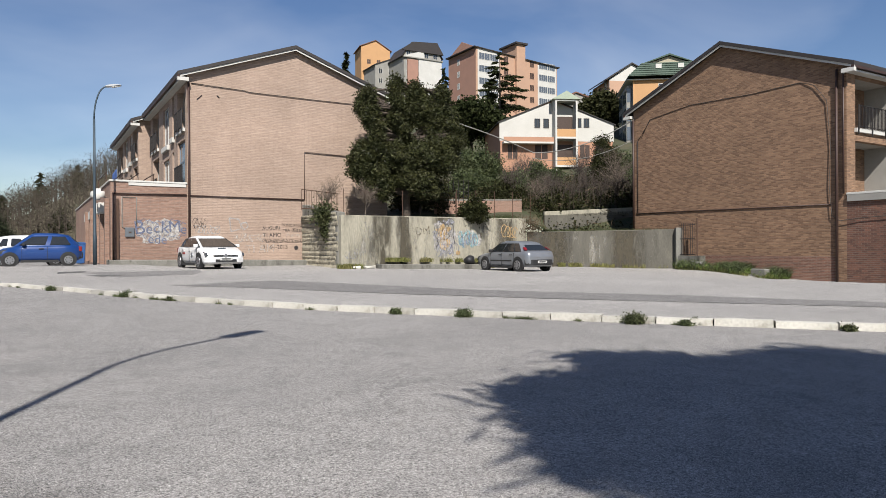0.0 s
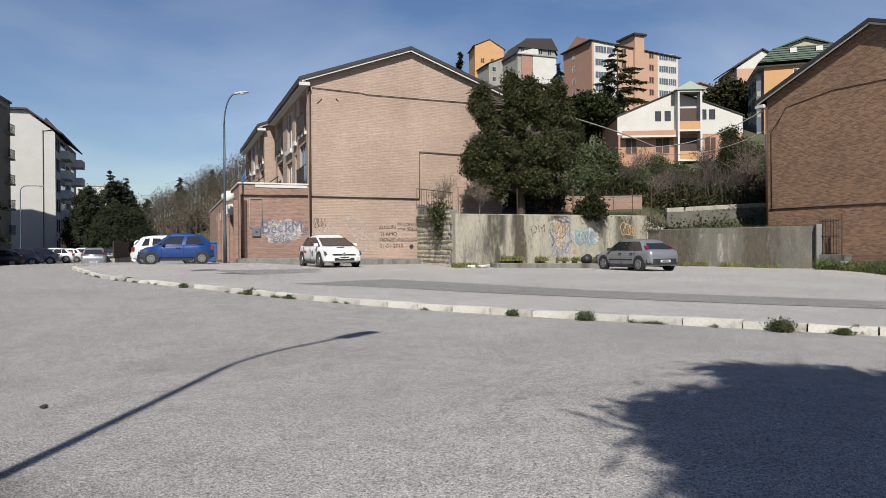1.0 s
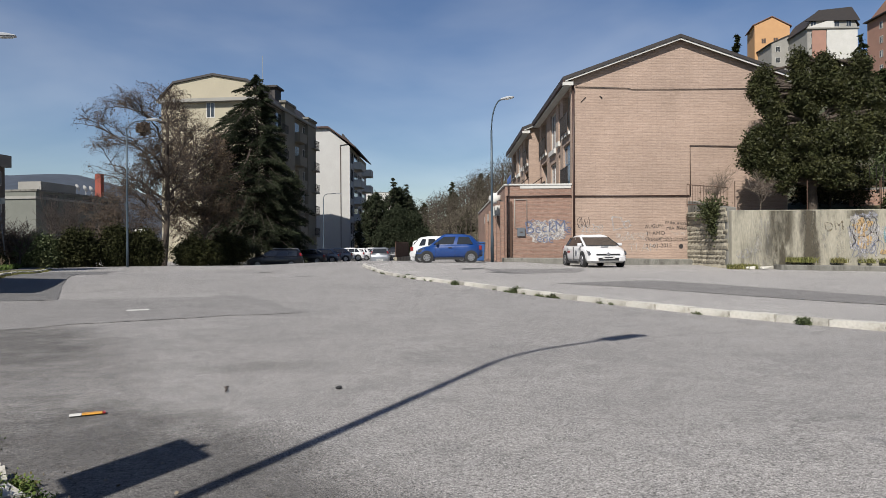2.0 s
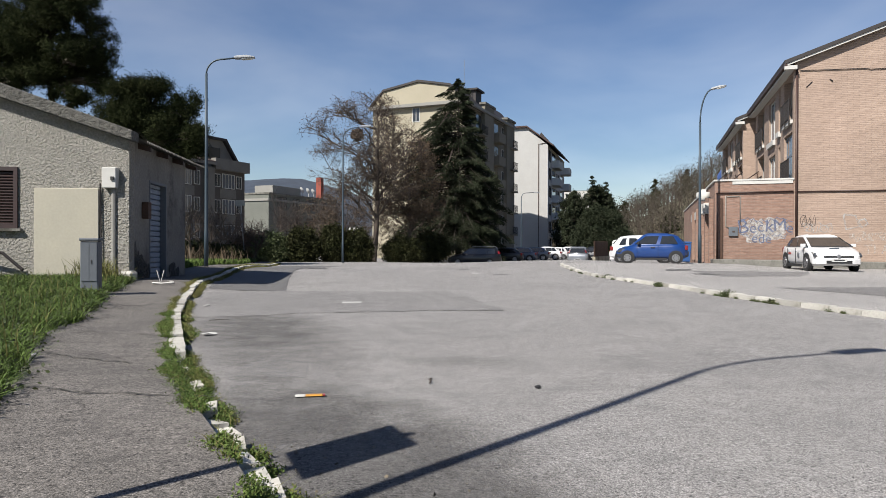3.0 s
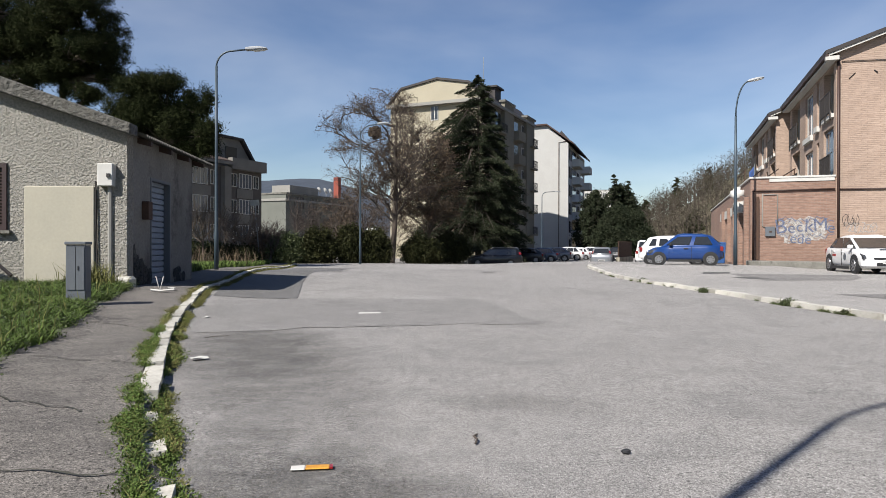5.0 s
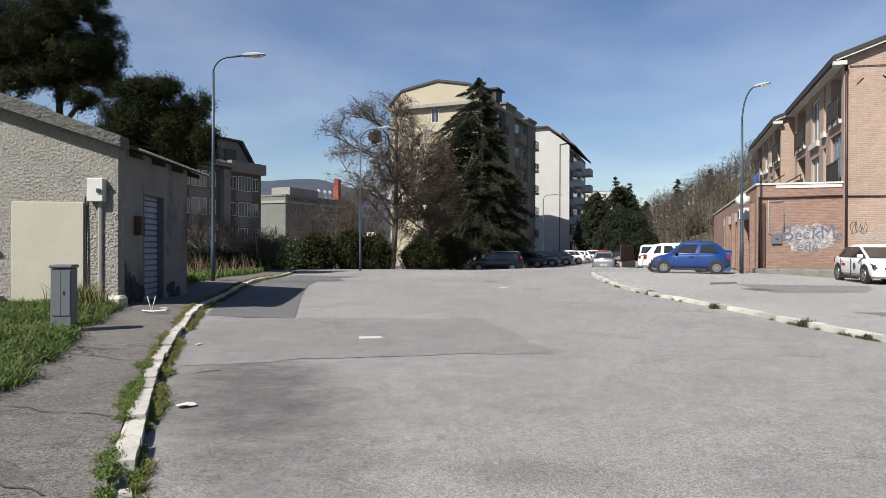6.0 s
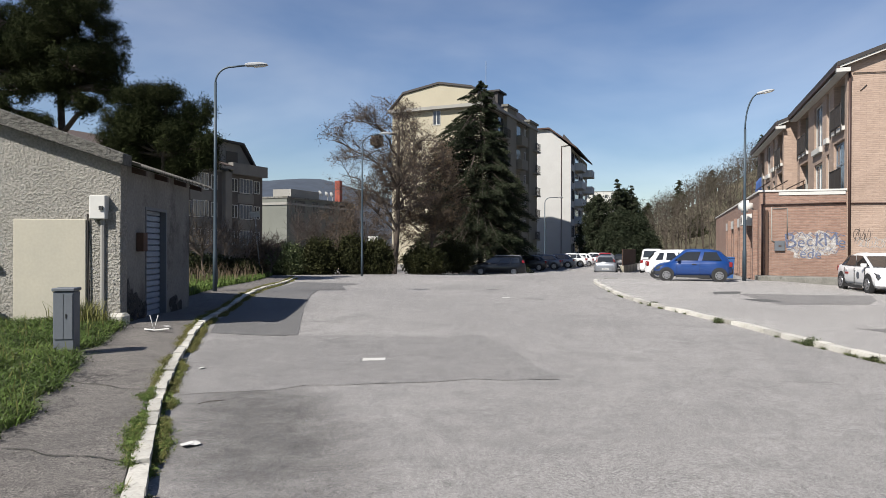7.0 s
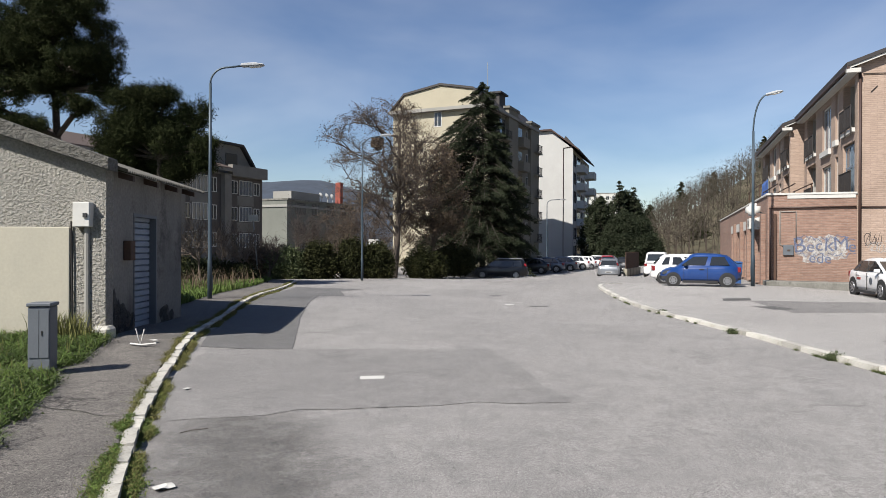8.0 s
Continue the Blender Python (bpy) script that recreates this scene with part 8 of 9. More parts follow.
for i, y0 in enumerate((0.9, 3.7, 6.9, 10.6, 15.0)):
    part("pilaster", box(B(), -3.75, y0 - 0.25, 0.2, -3.556, y0 + 0.2, 3.5), BRICK_RED, wing1)
t = thing("satellite_dish", H1 @ pose(-4.0, 1.6, 3.75), "white satellite dish on the wing's corner", "satellite dish")
bm = B()
bmesh.ops.create_uvsphere(bm, u_segments=20, v_segments=12, radius=0.62)
bmesh.ops.delete(bm, geom=[v for v in bm.verts if v.co.x > -0.46], context="VERTS")
bmesh.ops.translate(bm, verts=bm.verts, vec=(0.5, 0, 0))
ob = part("dish", bm, WHITE, t, smooth=True)
ob.modifiers.new("thickness", "SOLIDIFY").thickness = 0.02
ob.matrix_local = pose(0, 0, 0, 0, 12, 60)
part("bracket", tube(B(), [(0.0, 0, 0), (0.4, 0.05, -0.15)], 0.03, 6), GALV, t)
t = thing("wheelie_bin", pose(12.6, 32.75, lot_z(12.6, 32.75), 0, 0, -20), "blue plastic wheeled bin beside the brick wing", "bin")
P_BIN = paint("blue_plastic", (0.0177, 0.071, 0.213), (0.0148, 0.0592, 0.177), 4, 0.5)
part("body", prism(B(), [(-0.24, 0.06), (0.24, 0.06), (0.3, 0.95), (-0.3, 0.95)], "y", -0.3, 0.3), P_BIN, t, bevel=0.02)
part("lid", prism(B(), [(-0.33, 0.955), (0.33, 0.955), (0.28, 1.03), (-0.33, 1.06)], "y", -0.32, 0.32), P_BIN, t, bevel=0.015)
for s in (-0.22, 0.22):
    bm = B()
    bmesh.ops.create_cone(bm, cap_ends=True, segments=12, radius1=0.09, radius2=0.09, depth=0.05, matrix=Matrix.Translation((-0.22, s, 0.09)) @ Matrix.Rotation(math.pi / 2, 4, "X"))
    part("wheel", bm, TYRE, t)
rack = thing("clothes_line", H1 @ pose(-2.3, 9.6, 3.9), "washing line with blue clothes on the flat roof", "clothes line")
part("post", tube(B(), [(0, 0, 0), (0, 0, 2.2)], 0.03, 6), GALV, rack)
part("post", tube(B(), [(0.3, 4.0, 0), (0.3, 4.0, 2.2)], 0.03, 6), GALV, rack)
part("line", tube(B(), [(0, 0, 2.1), (0.15, 2.0, 2.0), (0.3, 4.0, 2.1)], 0.012, 4), BLACK_IRON, rack)
CLOTH = paint("blue_cloth", (0.0296, 0.0769, 0.248), (0.0473, 0.106, 0.284), 3, 0.9)
for i in range(5):
    bm = B()
    vs = []
    for a in range(7):
        for b in range(5):
            vs.append(bm.verts.new((0.06 * math.sin(a * 1.7 + i) * b / 4 + 0.02 * i, 0.35 + 0.7 * i + a * 0.09, 2.05 - b * (0.2 + 0.04 * (i % 3)))))
    for a in range(6):
        for b in range(4):
            bm.faces.new((vs[a * 5 + b], vs[a * 5 + b + 1], vs[a * 5 + b + 6], vs[a * 5 + b + 5]))
    ob = part("garment", bm, CLOTH, rack, smooth=True)
    ob.modifiers.new("thickness", "SOLIDIFY").thickness = 0.012
pg = thing("pergola", H1 @ pose(-3.3, 5.0, 3.9), "light metal pergola frame on the flat roof", "pergola")
for x, y in ((0, 0), (2.4, 0), (0, 5), (2.4, 5)):
    part("post", tube(B(), [(x, y, 0), (x, y, 1.3)], 0.03, 6), RUST, pg)
for x in (0, 0.8, 1.6, 2.4):
    part("rafter", tube(B(), [(x, -0.3, 1.32), (x, 5.3, 1.32)], 0.03, 6), RUST, pg)

# ---- second house: cables, pipes, gate ----
pipe(house2, [(0.62, -0.015, 7.4), (1.27, -0.015, 8.4), (4.1, -0.015, 8.74), (7.8, -0.015, 8.62), (10.4, -0.015, 8.66), (11.07, -0.06, 8.4), (11.65, -0.06, 7.6), (11.82, -0.06, 5.5), (11.75, -0.06, 3.7), (11.88, -0.08, 2.35), (12.25, -0.12, 2.1), (13.2, -0.08, 2.2), (16.0, -0.08, 2.35)], 0.016, paint("grey_cable", (0.05, 0.038, 0.032), (0.038, 0.03, 0.026), 4, 0.7), "thick grey cable", "cable")
pipe(house2, [(0.3, -0.015, 7.2), (1.3, -0.015, 8.35)], 0.014, BLACK_IRON, name="cable")
pipe(house2, [(0.2, -0.03, 2.95), (11.85, -0.03, 2.86)], 0.024, COPPER, "brown pipe along the wall")
pipe(house2, [(12.1, -0.08, 8.9), (12.1, -0.08, -0.7)], 0.06, COPPER, "broad brown downpipe", "downpipe")
pipe(house2, [(12.4, -0.08, 8.9), (12.4, -0.08, 3.3)], 0.04, COPPER, name="downpipe")
pipe(house2, [(0.06, -0.07, 8.6), (0.06, -0.07, 1.8)], 0.06, COPPER, "brown downpipe", "downpipe")
pipe(house2, [(0.36, -0.04, 7.3), (0.36, -0.04, 3.0)], 0.018, BLACK_IRON, name="conduit")
part("parapet_strip", box(B(), 0.06, -0.1, 2.95, 11.0, -0.003, 3.24), GREY_RENDER, wing2, "grey sheet-metal parapet strip")
part("brick_foot", box(B(), 4.9, -0.007, -0.9, 11.98, -0.002, 0.5), bricks("brick_foot", (0.2, 0.1, 0.068), (0.12, 0.06, 0.042), (0.2, 0.155, 0.125), h=0.07), house2, "redder rebuilt courses at the foot")
gate = thing("iron_gate", H2 @ pose(3.75, -0.5, 0.0), "rusty iron gate beside the grey wall", "gate")
for i in range(8):
    part("bar", tube(B(), [(0.15 * i, 0, 0.5), (0.15 * i, 0, 2.25)], 0.015, 5), BLACK_IRON, gate)
for z in (0.55, 1.4, 2.15):
    part("rail", tube(B(), [(0, 0, z), (1.05, 0, z)], 0.02, 5), BLACK_IRON, gate)
part("post", tube(B(), [(1.2, 0, -0.4), (1.2, 0, 2.5)], 0.04, 6), RUST, gate)
part("step", box(B(), -0.2, -0.1, -0.5, 1.4, 0.4, 0.48), CONCRETE, gate)
solid("gate_pillar", box(B(), -0.18, -0.18, -0.6, 0.18, 0.18, 2.02), CONCRETE, "pale concrete gate pillar at the wall's end", "pillar", m=pose(36.75, 14.15, 0, 0, 0, -56), bevel=0.02)
solid("concrete_block", box(B(), -0.4, -0.2, 0, 0.4, 0.2, 0.38), CONCRETE, "grey concrete block lying in the grass", "block", m=pose(34.6, 9.3, lot_z(34.6, 9.3) + 0.02, 0, 0, 65), bevel=0.03)
solid("concrete_block", box(B(), -0.3, -0.2, 0, 0.3, 0.2, 0.42), CONCRETE, "broken concrete block by the iron gate", "block", m=pose(35.6, 12.6, lot_z(35.6, 12.6), 0, 4, 30), bevel=0.04)
# overhead wires
wr = thing("overhead_wire", pose(0, 0, 0), "pale overhead cable strung between the houses", "cable")
def wire(a, b, sag, r):
    pts = []
    for i in range(17):
        f = i / 16
        p = Vector(a).lerp(Vector(b), f)
        p.z -= sag * 4 * f * (1 - f)
        pts.append(p)
    part("strand", tube(B(), pts, r, 5), GREY_RENDER, wr)
_p = hill_xy(0.5, 40)
wire((38.2, 17.4, 8.6), (*hill_xy(6.0, 45), 7.2), 0.5, 0.03)
wire((*hill_xy(6.0, 45), 7.2), (*_p, 8.4), -0.1, 0.035)
wire((38.2, 17.4, 7.4), (*hill_xy(6.0, 46), 7.0), 0.6, 0.02)

# ---- concrete wall: drawings, streaks, fence ----
cw = thing("sprayed_drawing", pose(21.3, 24.8, 0, 0, 0, -18), "colourful sprayed drawing and tag on the concrete wall", "graffiti")
blob(cw, 6.15, 1.55, 0.7, 0.95, -0.02, SPRAY_GREY, 1.1, rough=0.4)
blob(cw, 6.05, 1.9, 0.34, 0.3, -0.024, SPRAY_TAN, 2.2, rough=0.8)
blob(cw, 6.35, 1.35, 0.34, 0.2, -0.0245, SPRAY_WHITE, 3.2, rough=0.8)
blob(cw, 5.7, 2.2, 0.22, 0.14, -0.026, SPRAY_WHITE, 2.9, rough=0.8)
blob(cw, 6.15, 1.2, 0.34, 0.32, -0.026, SPRAY_TAN, 5.2, rough=0.5)
blob(cw, 6.1, 0.75, 0.4, 0.2, -0.024, SPRAY_GREY, 6.2, rough=0.5)
blob(cw, 6.95, 0.72, 0.14, 0.12, -0.024, SPRAY_TAN, 7.2)
blob(cw, 6.1, 1.25, 0.16, 0.12, -0.028, SPRAY_WHITE, 8.2)
stroke(cw, [(5.6, 1.5), (5.8, 1.38), (6.2, 1.42), (6.45, 1.6)], 0.04, -0.03, DARK_WOOD)
stroke(cw, [(5.5, 0.9), (5.75, 1.2), (5.6, 1.45)], 0.05, -0.03, SPRAY_DARK)
stroke(cw, [(6.5, 1.0), (6.75, 1.25), (6.65, 1.6)], 0.05, -0.03, SPRAY_DARK)
blob(cw, 7.6, 1.45, 0.78, 0.5, -0.02, SPRAY_WHITE, 9.2, rough=0.45)
scrawl(cw, 5.5, 1.5, 6.6, 2.3, -0.03, SPRAY_DARK, 0.022, 41, 5)
scrawl(cw, 5.5, 0.5, 6.9, 1.2, -0.031, SPRAY_BLUE, 0.025, 43, 4)
scrawl(cw, 5.5, 0.6, 6.8, 2.2, -0.0305, SPRAY_WHITE, 0.05, 44, 5)
scrawl(cw, 7.0, 1.05, 8.2, 1.85, -0.026, SPRAY_CYAN, 0.06, 21, 5)
scrawl(cw, 7.1, 1.1, 8.1, 1.75, -0.03, SPRAY_BLUE, 0.025, 22, 6)
writing(cw, "DM", 4.35, 1.62, 0.6, -0.022, SPRAY_BROWN, 6)
scrawl(cw, 9.9, 1.5, 10.9, 2.2, -0.022, SPRAY_TAN, 0.04, 23, 4)
scrawl(cw, 0.5, 0.5, 1.2, 0.9, -0.022, SPRAY_GREY, 0.025, 24, 3)
def streaky(name, a, b, cover, most=0.85):
    """Damp running down a wall in uneven streaks, thinning out to both sides."""
    m = paint(name, a, b, 4, 0.95, fine=14)
    n, l = m.node_tree.nodes, m.node_tree.links
    tc, mp, t, sx = n.new("ShaderNodeTexCoord"), n.new("ShaderNodeMapping"), n.new("ShaderNodeTexNoise"), n.new("ShaderNodeSeparateXYZ")
    mp.inputs["Scale"].default_value = (2.3, 1.0, 0.5)
    l.new(tc.outputs["Object"], mp.inputs[0])
    l.new(mp.outputs[0], t.inputs["Vector"])
    t.inputs["Scale"].default_value, t.inputs["Detail"].default_value, t.inputs["Roughness"].default_value, t.inputs["Distortion"].default_value = 1.0, 9, 0.72, 0.3
    l.new(tc.outputs["Generated"], sx.inputs[0])
    pp = n.new("ShaderNodeMath")
    pp.operation = "PINGPONG"
    l.new(sx.outputs["X"], pp.inputs[0])
    pp.inputs[1].default_value = 0.5
    side, r, mu = n.new("ShaderNodeMapRange"), n.new("ShaderNodeMapRange"), n.new("ShaderNodeMath")
    side.inputs[1].default_value, side.inputs[2].default_value = 0.0, 0.3
    l.new(pp.outputs[0], side.inputs[0])
    r.inputs[1].default_value, r.inputs[2].default_value, r.inputs[4].default_value = 0.62 - cover * 0.3, 0.8 - cover * 0.3, most
    l.new(t.outputs[0], r.inputs[0])
    mu.operation = "MULTIPLY"
    l.new(side.outputs[0], mu.inputs[0])
    l.new(r.outputs[0], mu.inputs[1])
    l.new(mu.outputs[0], n["Principled BSDF"].inputs["Alpha"])
    return m


def upright(xa, za, xb, zb, y):
    bm = B()
    bm.faces.new([bm.verts.new(p) for p in ((xa, y, za), (xb, y, za), (xb, y, zb), (xa, y, zb))])
    return bm


DAMP = streaky("damp_dark", (0.0473, 0.0414, 0.0284), (0.0769, 0.0662, 0.0473), 0.85, 0.9)
DAMP_THIN = streaky("damp_thin", (0.071, 0.0639, 0.0461), (0.101, 0.0887, 0.0651), 0.35, 0.55)
LIMEWASH = streaky("limewash", (0.367, 0.349, 0.308), (0.325, 0.308, 0.266), 0.4, 0.75)
for i, (xa, xb, za, zb, mt) in enumerate(((0.3, 2.3, 0.1, 2.57, DAMP_THIN), (0.9, 2.2, 0.1, 2.3, LIMEWASH), (1.9, 3.1, 0.05, 2.57, DAMP), (3.0, 5.4, 0.1, 2.57, DAMP_THIN), (3.4, 5.3, 0.2, 2.0, LIMEWASH), (3.2, 4.3, 0.1, 2.57, DAMP), (5.3, 6.8, 2.2, 2.57, DAMP), (9.4, 10.95, 0.6, 2.57, DAMP), (8.3, 10.95, 0.2, 2.57, DAMP_THIN), (8.4, 10.0, 0.2, 2.2, LIMEWASH))):
    part("damp_streak", upright(xa, za, xb, zb, -0.0164 - 0.0004 * i), mt, cw)
MOULD = spray("black_mould", (0.012, 0.012, 0.011), (0.03, 0.028, 0.025), 0.75)
for i, (x, z, rx, rz) in enumerate(((0.5, 0.3, 0.55, 0.5), (0.8, 0.2, 0.5, 0.42), (0.35, 0.55, 0.3, 0.55), (2.9, 0.2, 0.45, 0.35))):
    blob(LOW_HOUSE, x, z, rx, rz, 0.0, MOULD, 12.0 + i, "mould_patch", rough=0.6).matrix_local = pose(0.016 + 0.001 * i, 0, 0, 0, 0, 90)
gw = thing("damp_marks", pose(32.35, 21.2, 0, 0, 0, math.degrees(math.atan2(-6.9, 4.6))), "dark damp streaks on the grey wall", "stain")
for i, (xa, xb, za, zb, mt) in enumerate(((0.2, 8.1, -0.5, 1.84, DAMP_THIN), (0.5, 2.6, -0.5, 1.84, DAMP), (4.4, 6.6, -0.5, 1.88, DAMP), (2.0, 5.0, -0.4, 1.6, LIMEWASH))):
    part("damp_streak", upright(xa, za, xb, zb, -0.0024 - 0.0004 * i), mt, gw)


def fence_run(name, a, b, h, label, mesh=True, post_gap=2.2, mat=GALV):
    """Posts with thin wires between them."""
    A, C = Vector(a), Vector(b)
    L = (C - A).length
    t = thing(name, pose(*a), label, "fence")
    d = (C - A) / L
    n = max(1, int(L / post_gap))
    for i in range(n + 1):
        p = d * (L * i / n)
        part("post", tube(B(), [(p.x, p.y, p.z - 0.3), (p.x, p.y, p.z + h)], 0.022, 6), mat, t)
    for k in range(7):
        z = h * (0.08 + 0.9 * k / 6)
        part("wire", tube(B(), [(0, 0, z), (d.x * L, d.y * L, d.z * L + z)], 0.003, 3), mat, t)
    if mesh:
        bm = B()
        m = int(L / 0.16)
        for i in range(m):
            for s in (-1, 1):
                x0, x1 = L * i / m, min(L, max(0, L * i / m + s * h * 0.9))
                tube(bm, [tuple(d * x0 + Vector((0, 0, 0.05))), tuple(d * x1 + Vector((0, 0, 0.05 + abs(x1 - x0) / 0.9 * 1.0)))], 0.004, 3, False)
        ob = part("wire_mesh", bm, mat, t)
        ob["kind"] = "stuff"
    return t


fence_run("wire_fence", (22.1, 25.15, 2.45), (28.3, 23.1, 2.45), 1.5, "wire fence on the concrete wall", mesh=False, mat=RUST)
fence_run("wire_fence", (28.5, 23.2, 2.45), (33.0, 21.4, 2.45), 1.7, "leaning fence posts above the wall", mesh=False, post_gap=1.1, mat=RUST)
a, b = hill_xy(-0.6, 43.5), hill_xy(5.0, 43.5)
BRICK_SALMON = bricks("brick_salmon", (0.272, 0.16, 0.118), (0.225, 0.13, 0.0946), (0.237, 0.189, 0.154))
STONE = paint("wall_stone", (0.331, 0.302, 0.231), (0.248, 0.225, 0.172), 3, 0.92, bump=0.6, fine=24, spot=(0.0946, 0.0853, 0.068), spot_scale=2.0, spot_at=0.58, island=0.25)
wall_run("wall_brick_low", a, b, 2.0, 4.0, 3.95, 0.25, BRICK_SALMON, "low salmon brick garden wall on the slope")
wall_run("wall_coping", a, b, 3.952, 4.08, 4.05, 0.32, CONCRETE, "concrete coping of the garden wall")
fence_run("garden_railing", (a[0], a[1], 4.1), (hill_xy(1.6, 43.5)[0], hill_xy(1.6, 43.5)[1], 4.1), 1.2, "iron railing on the garden wall", False, 0.3, BLACK_IRON)
a, b = hill_xy(6.6, 44.5), hill_xy(13.2, 45.5)
wall_run("wall_terrace", a, b, 1.6, 3.05, 3.4, 0.3, CONCRETE_OLD, "grey concrete terrace wall behind the grey wall")
wall_run("wall_terrace_edge", a, b, 3.05, 3.3, 3.62, 0.4, CONCRETE_PALE, "pale weathered edge of the terrace wall")
# thin stems and ivy over the slope
rng = np.random.default_rng(91)
w = Wood()
for i in range(420):
    x, y = hill_xy(rng.uniform(4.0, 13.5), rng.uniform(45.4, 50.0))
    z = hill_z(x, y)
    w.limb((x, y, z - 0.1), (x + rng.normal() * 0.25, y + rng.normal() * 0.25, z + rng.uniform(0.7, 2.4)), 0.016, 0.006, 3)
st = thing("dry_stems", pose(0, 0, 0), "thicket of thin dry stems above the wall", "thicket", kind="stuff")
w.mesh("stem", BARK, st)
n = 9000
u, d = rng.uniform(-3.5, 14, n), rng.uniform(44.2, 62, n)
c = np.array([(*hill_xy(a, b), 0) for a, b in zip(u, d)])
c[:, 2] = [hill_z(p[0], p[1]) + abs(rng.normal()) * 0.35 for p in c]
cards("undergrowth", np.repeat(c, 5, 0) + rng.normal(size=(n * 5, 3)) * 0.2, 0.1, LEAF_DARK, rng, label="dark ivy and bramble undergrowth on the slope", category="undergrowth", kind="stuff")
cards("dry_undergrowth", c + rng.normal(size=c.shape) * 0.3, 0.05, LEAF_BROWN, rng, elong=7, up=0.6, label="dry brown stalks among the undergrowth", category="undergrowth", kind="stuff")
# rail and ivy at the stone side wall
rl = thing("rusty_railing", pose(22.1, 28.5, 3.0, 0, 0, -48), "rusty railing panel on the stone side wall", "railing")
part("frame", tube(B(), [(0, 0, 0), (0, 0, 1.1), (1.9, 0, 0.85), (1.9, 0, 0), (0, 0, 0.1)], 0.025, 6), RUST, rl)
for i in range(14):
    part("bar", tube(B(), [(0.13 * (i + 1), 0, 0.05), (0.13 * (i + 1), 0, 1.08 - 0.017 * i)], 0.012, 4), RUST, rl)
iv = thing("ivy", pose(21.9, 26.4, 2.7), "ivy hanging over the stone side wall", "ivy")
cards("leaf_mass", np.concatenate([rng.normal(size=(2400, 3)) * np.array([0.2, 0.36, 0.26]), rng.normal(size=(900, 3)) * np.array([0.1, 0.16, 0.4]) + np.array([-0.1, -0.1, -0.6])]), 0.07, LEAF_IVY, rng, iv)
bare_tree(22.8, 27.6, 2.7, 2.6, 0.9, 150, "leafless shrub above the stone side wall", levels=3, trunk_r=0.04, mat=BARK_PALE, name="shrub")
bare_tree(24.3, 26.0, 2.5, 2.4, 0.9, 151, "leafless shrub on the concrete wall", levels=3, trunk_r=0.04, mat=BARK_PALE, name="shrub")
cards("creeper", rng.normal(size=(900, 3)) * np.array([0.35, 0.3, 0.35]) + np.array([32.4, 21.0, 2.1]), 0.025, LEAF_BROWN, rng, elong=9, label="dry creeper over the joint of the two walls", category="creeper", kind="stuff")
solid("low_plinth", prism(B(), [(0.0, -0.5), (6.4, -0.5), (6.4, 0.08), (0.0, 0.2)], "y", -1.0, -0.25), CONCRETE, "low concrete kerb step before the wall", "step", kind="structure", m=pose(23.0, 24.0, 0, 0, 0, -18), bevel=0.03)
bm = B()
bmesh.ops.create_uvsphere(bm, u_segments=14, v_segments=8, radius=0.3)
for v in bm.verts:
    v.co += noise.noise_vector(v.co * 4) * 0.07
    v.co.z = max(-0.2, v.co.z * 0.8)
solid("rubbish_bag", bm, TRIM, "black rubbish bag lying by the wall", "bag", m=pose(27.7, 21.7, 0.32, 0, 0, 0), smooth=True)
for i, (x, y) in enumerate(((22.6, 23.9), (23.3, 23.8), (22.0, 24.2))):
    bm = box(B(), -0.3, -0.2, 0, 0.3, 0.2, 0.12)
    for v in bm.verts:
        v.co += noise.noise_vector(v.co * 3 + Vector((i, 0, 0))) * 0.1
    solid("rubble", bm, KERB, "pale lump of rubble by the wall", "rubble", "rubble by the wall", m=pose(x, y, lot_z(x, y), 0, 0, 30 * i), bevel=0.02)

# ---- patches, marks and litter on the road ----
def patch(name, outline, mat, label, lot=False, lift=0.006, wob=0.04):
    """A thin flat piece laid on the ground, with an uneven edge."""
    pts = []
    n = len(outline)
    for i in range(n):
        a, b = Vector(outline[i]), Vector(outline[(i + 1) % n])
        k = max(2, int((b - a).length / 0.35))
        for j in range(k):
            p = a.lerp(b, j / k)
            pts.append((p.x + wob * noise.noise(Vector((p.x * 3, p.y * 3, 1))), p.y + wob * noise.noise(Vector((p.x * 3, p.y * 3, 7)))))
    z = lot_z if lot else ground_z
    bm = B()
    f = bm.faces.new([bm.verts.new((x, y, 0)) for x, y in pts])
    bmesh.ops.triangulate(bm, faces=[f])
    for _ in range(3):
        long = [e for e in bm.edges if e.calc_length() > 0.9]
        if long:
            bmesh.ops.subdivide_edges(bm, edges=long, cuts=1)
            bmesh.ops.triangulate(bm, faces=bm.faces)
    for v in bm.verts:
        v.co.z = z(v.co.x, v.co.y) + lift
    bmesh.ops.recalc_face_normals(bm, faces=bm.faces)
    if sum(g.normal.z for g in bm.faces) < 0:
        bmesh.ops.reverse_faces(bm, faces=bm.faces)
    return solid(name, bm, mat, label, "road patch", kind="structure")


patch("road_patch", [(-3.3, 9.5), (-2.2, 9.9), (-0.8, 10.2), (0.2, 10.36), (1.3, 10.38), (1.03, 12.3), (0.6, 14.5), (-2.86, 14.22), (-4.2, 13.9), (-3.85, 11.2)], ASPHALT_MEND, "greyer asphalt patch across the road", wob=0.16)
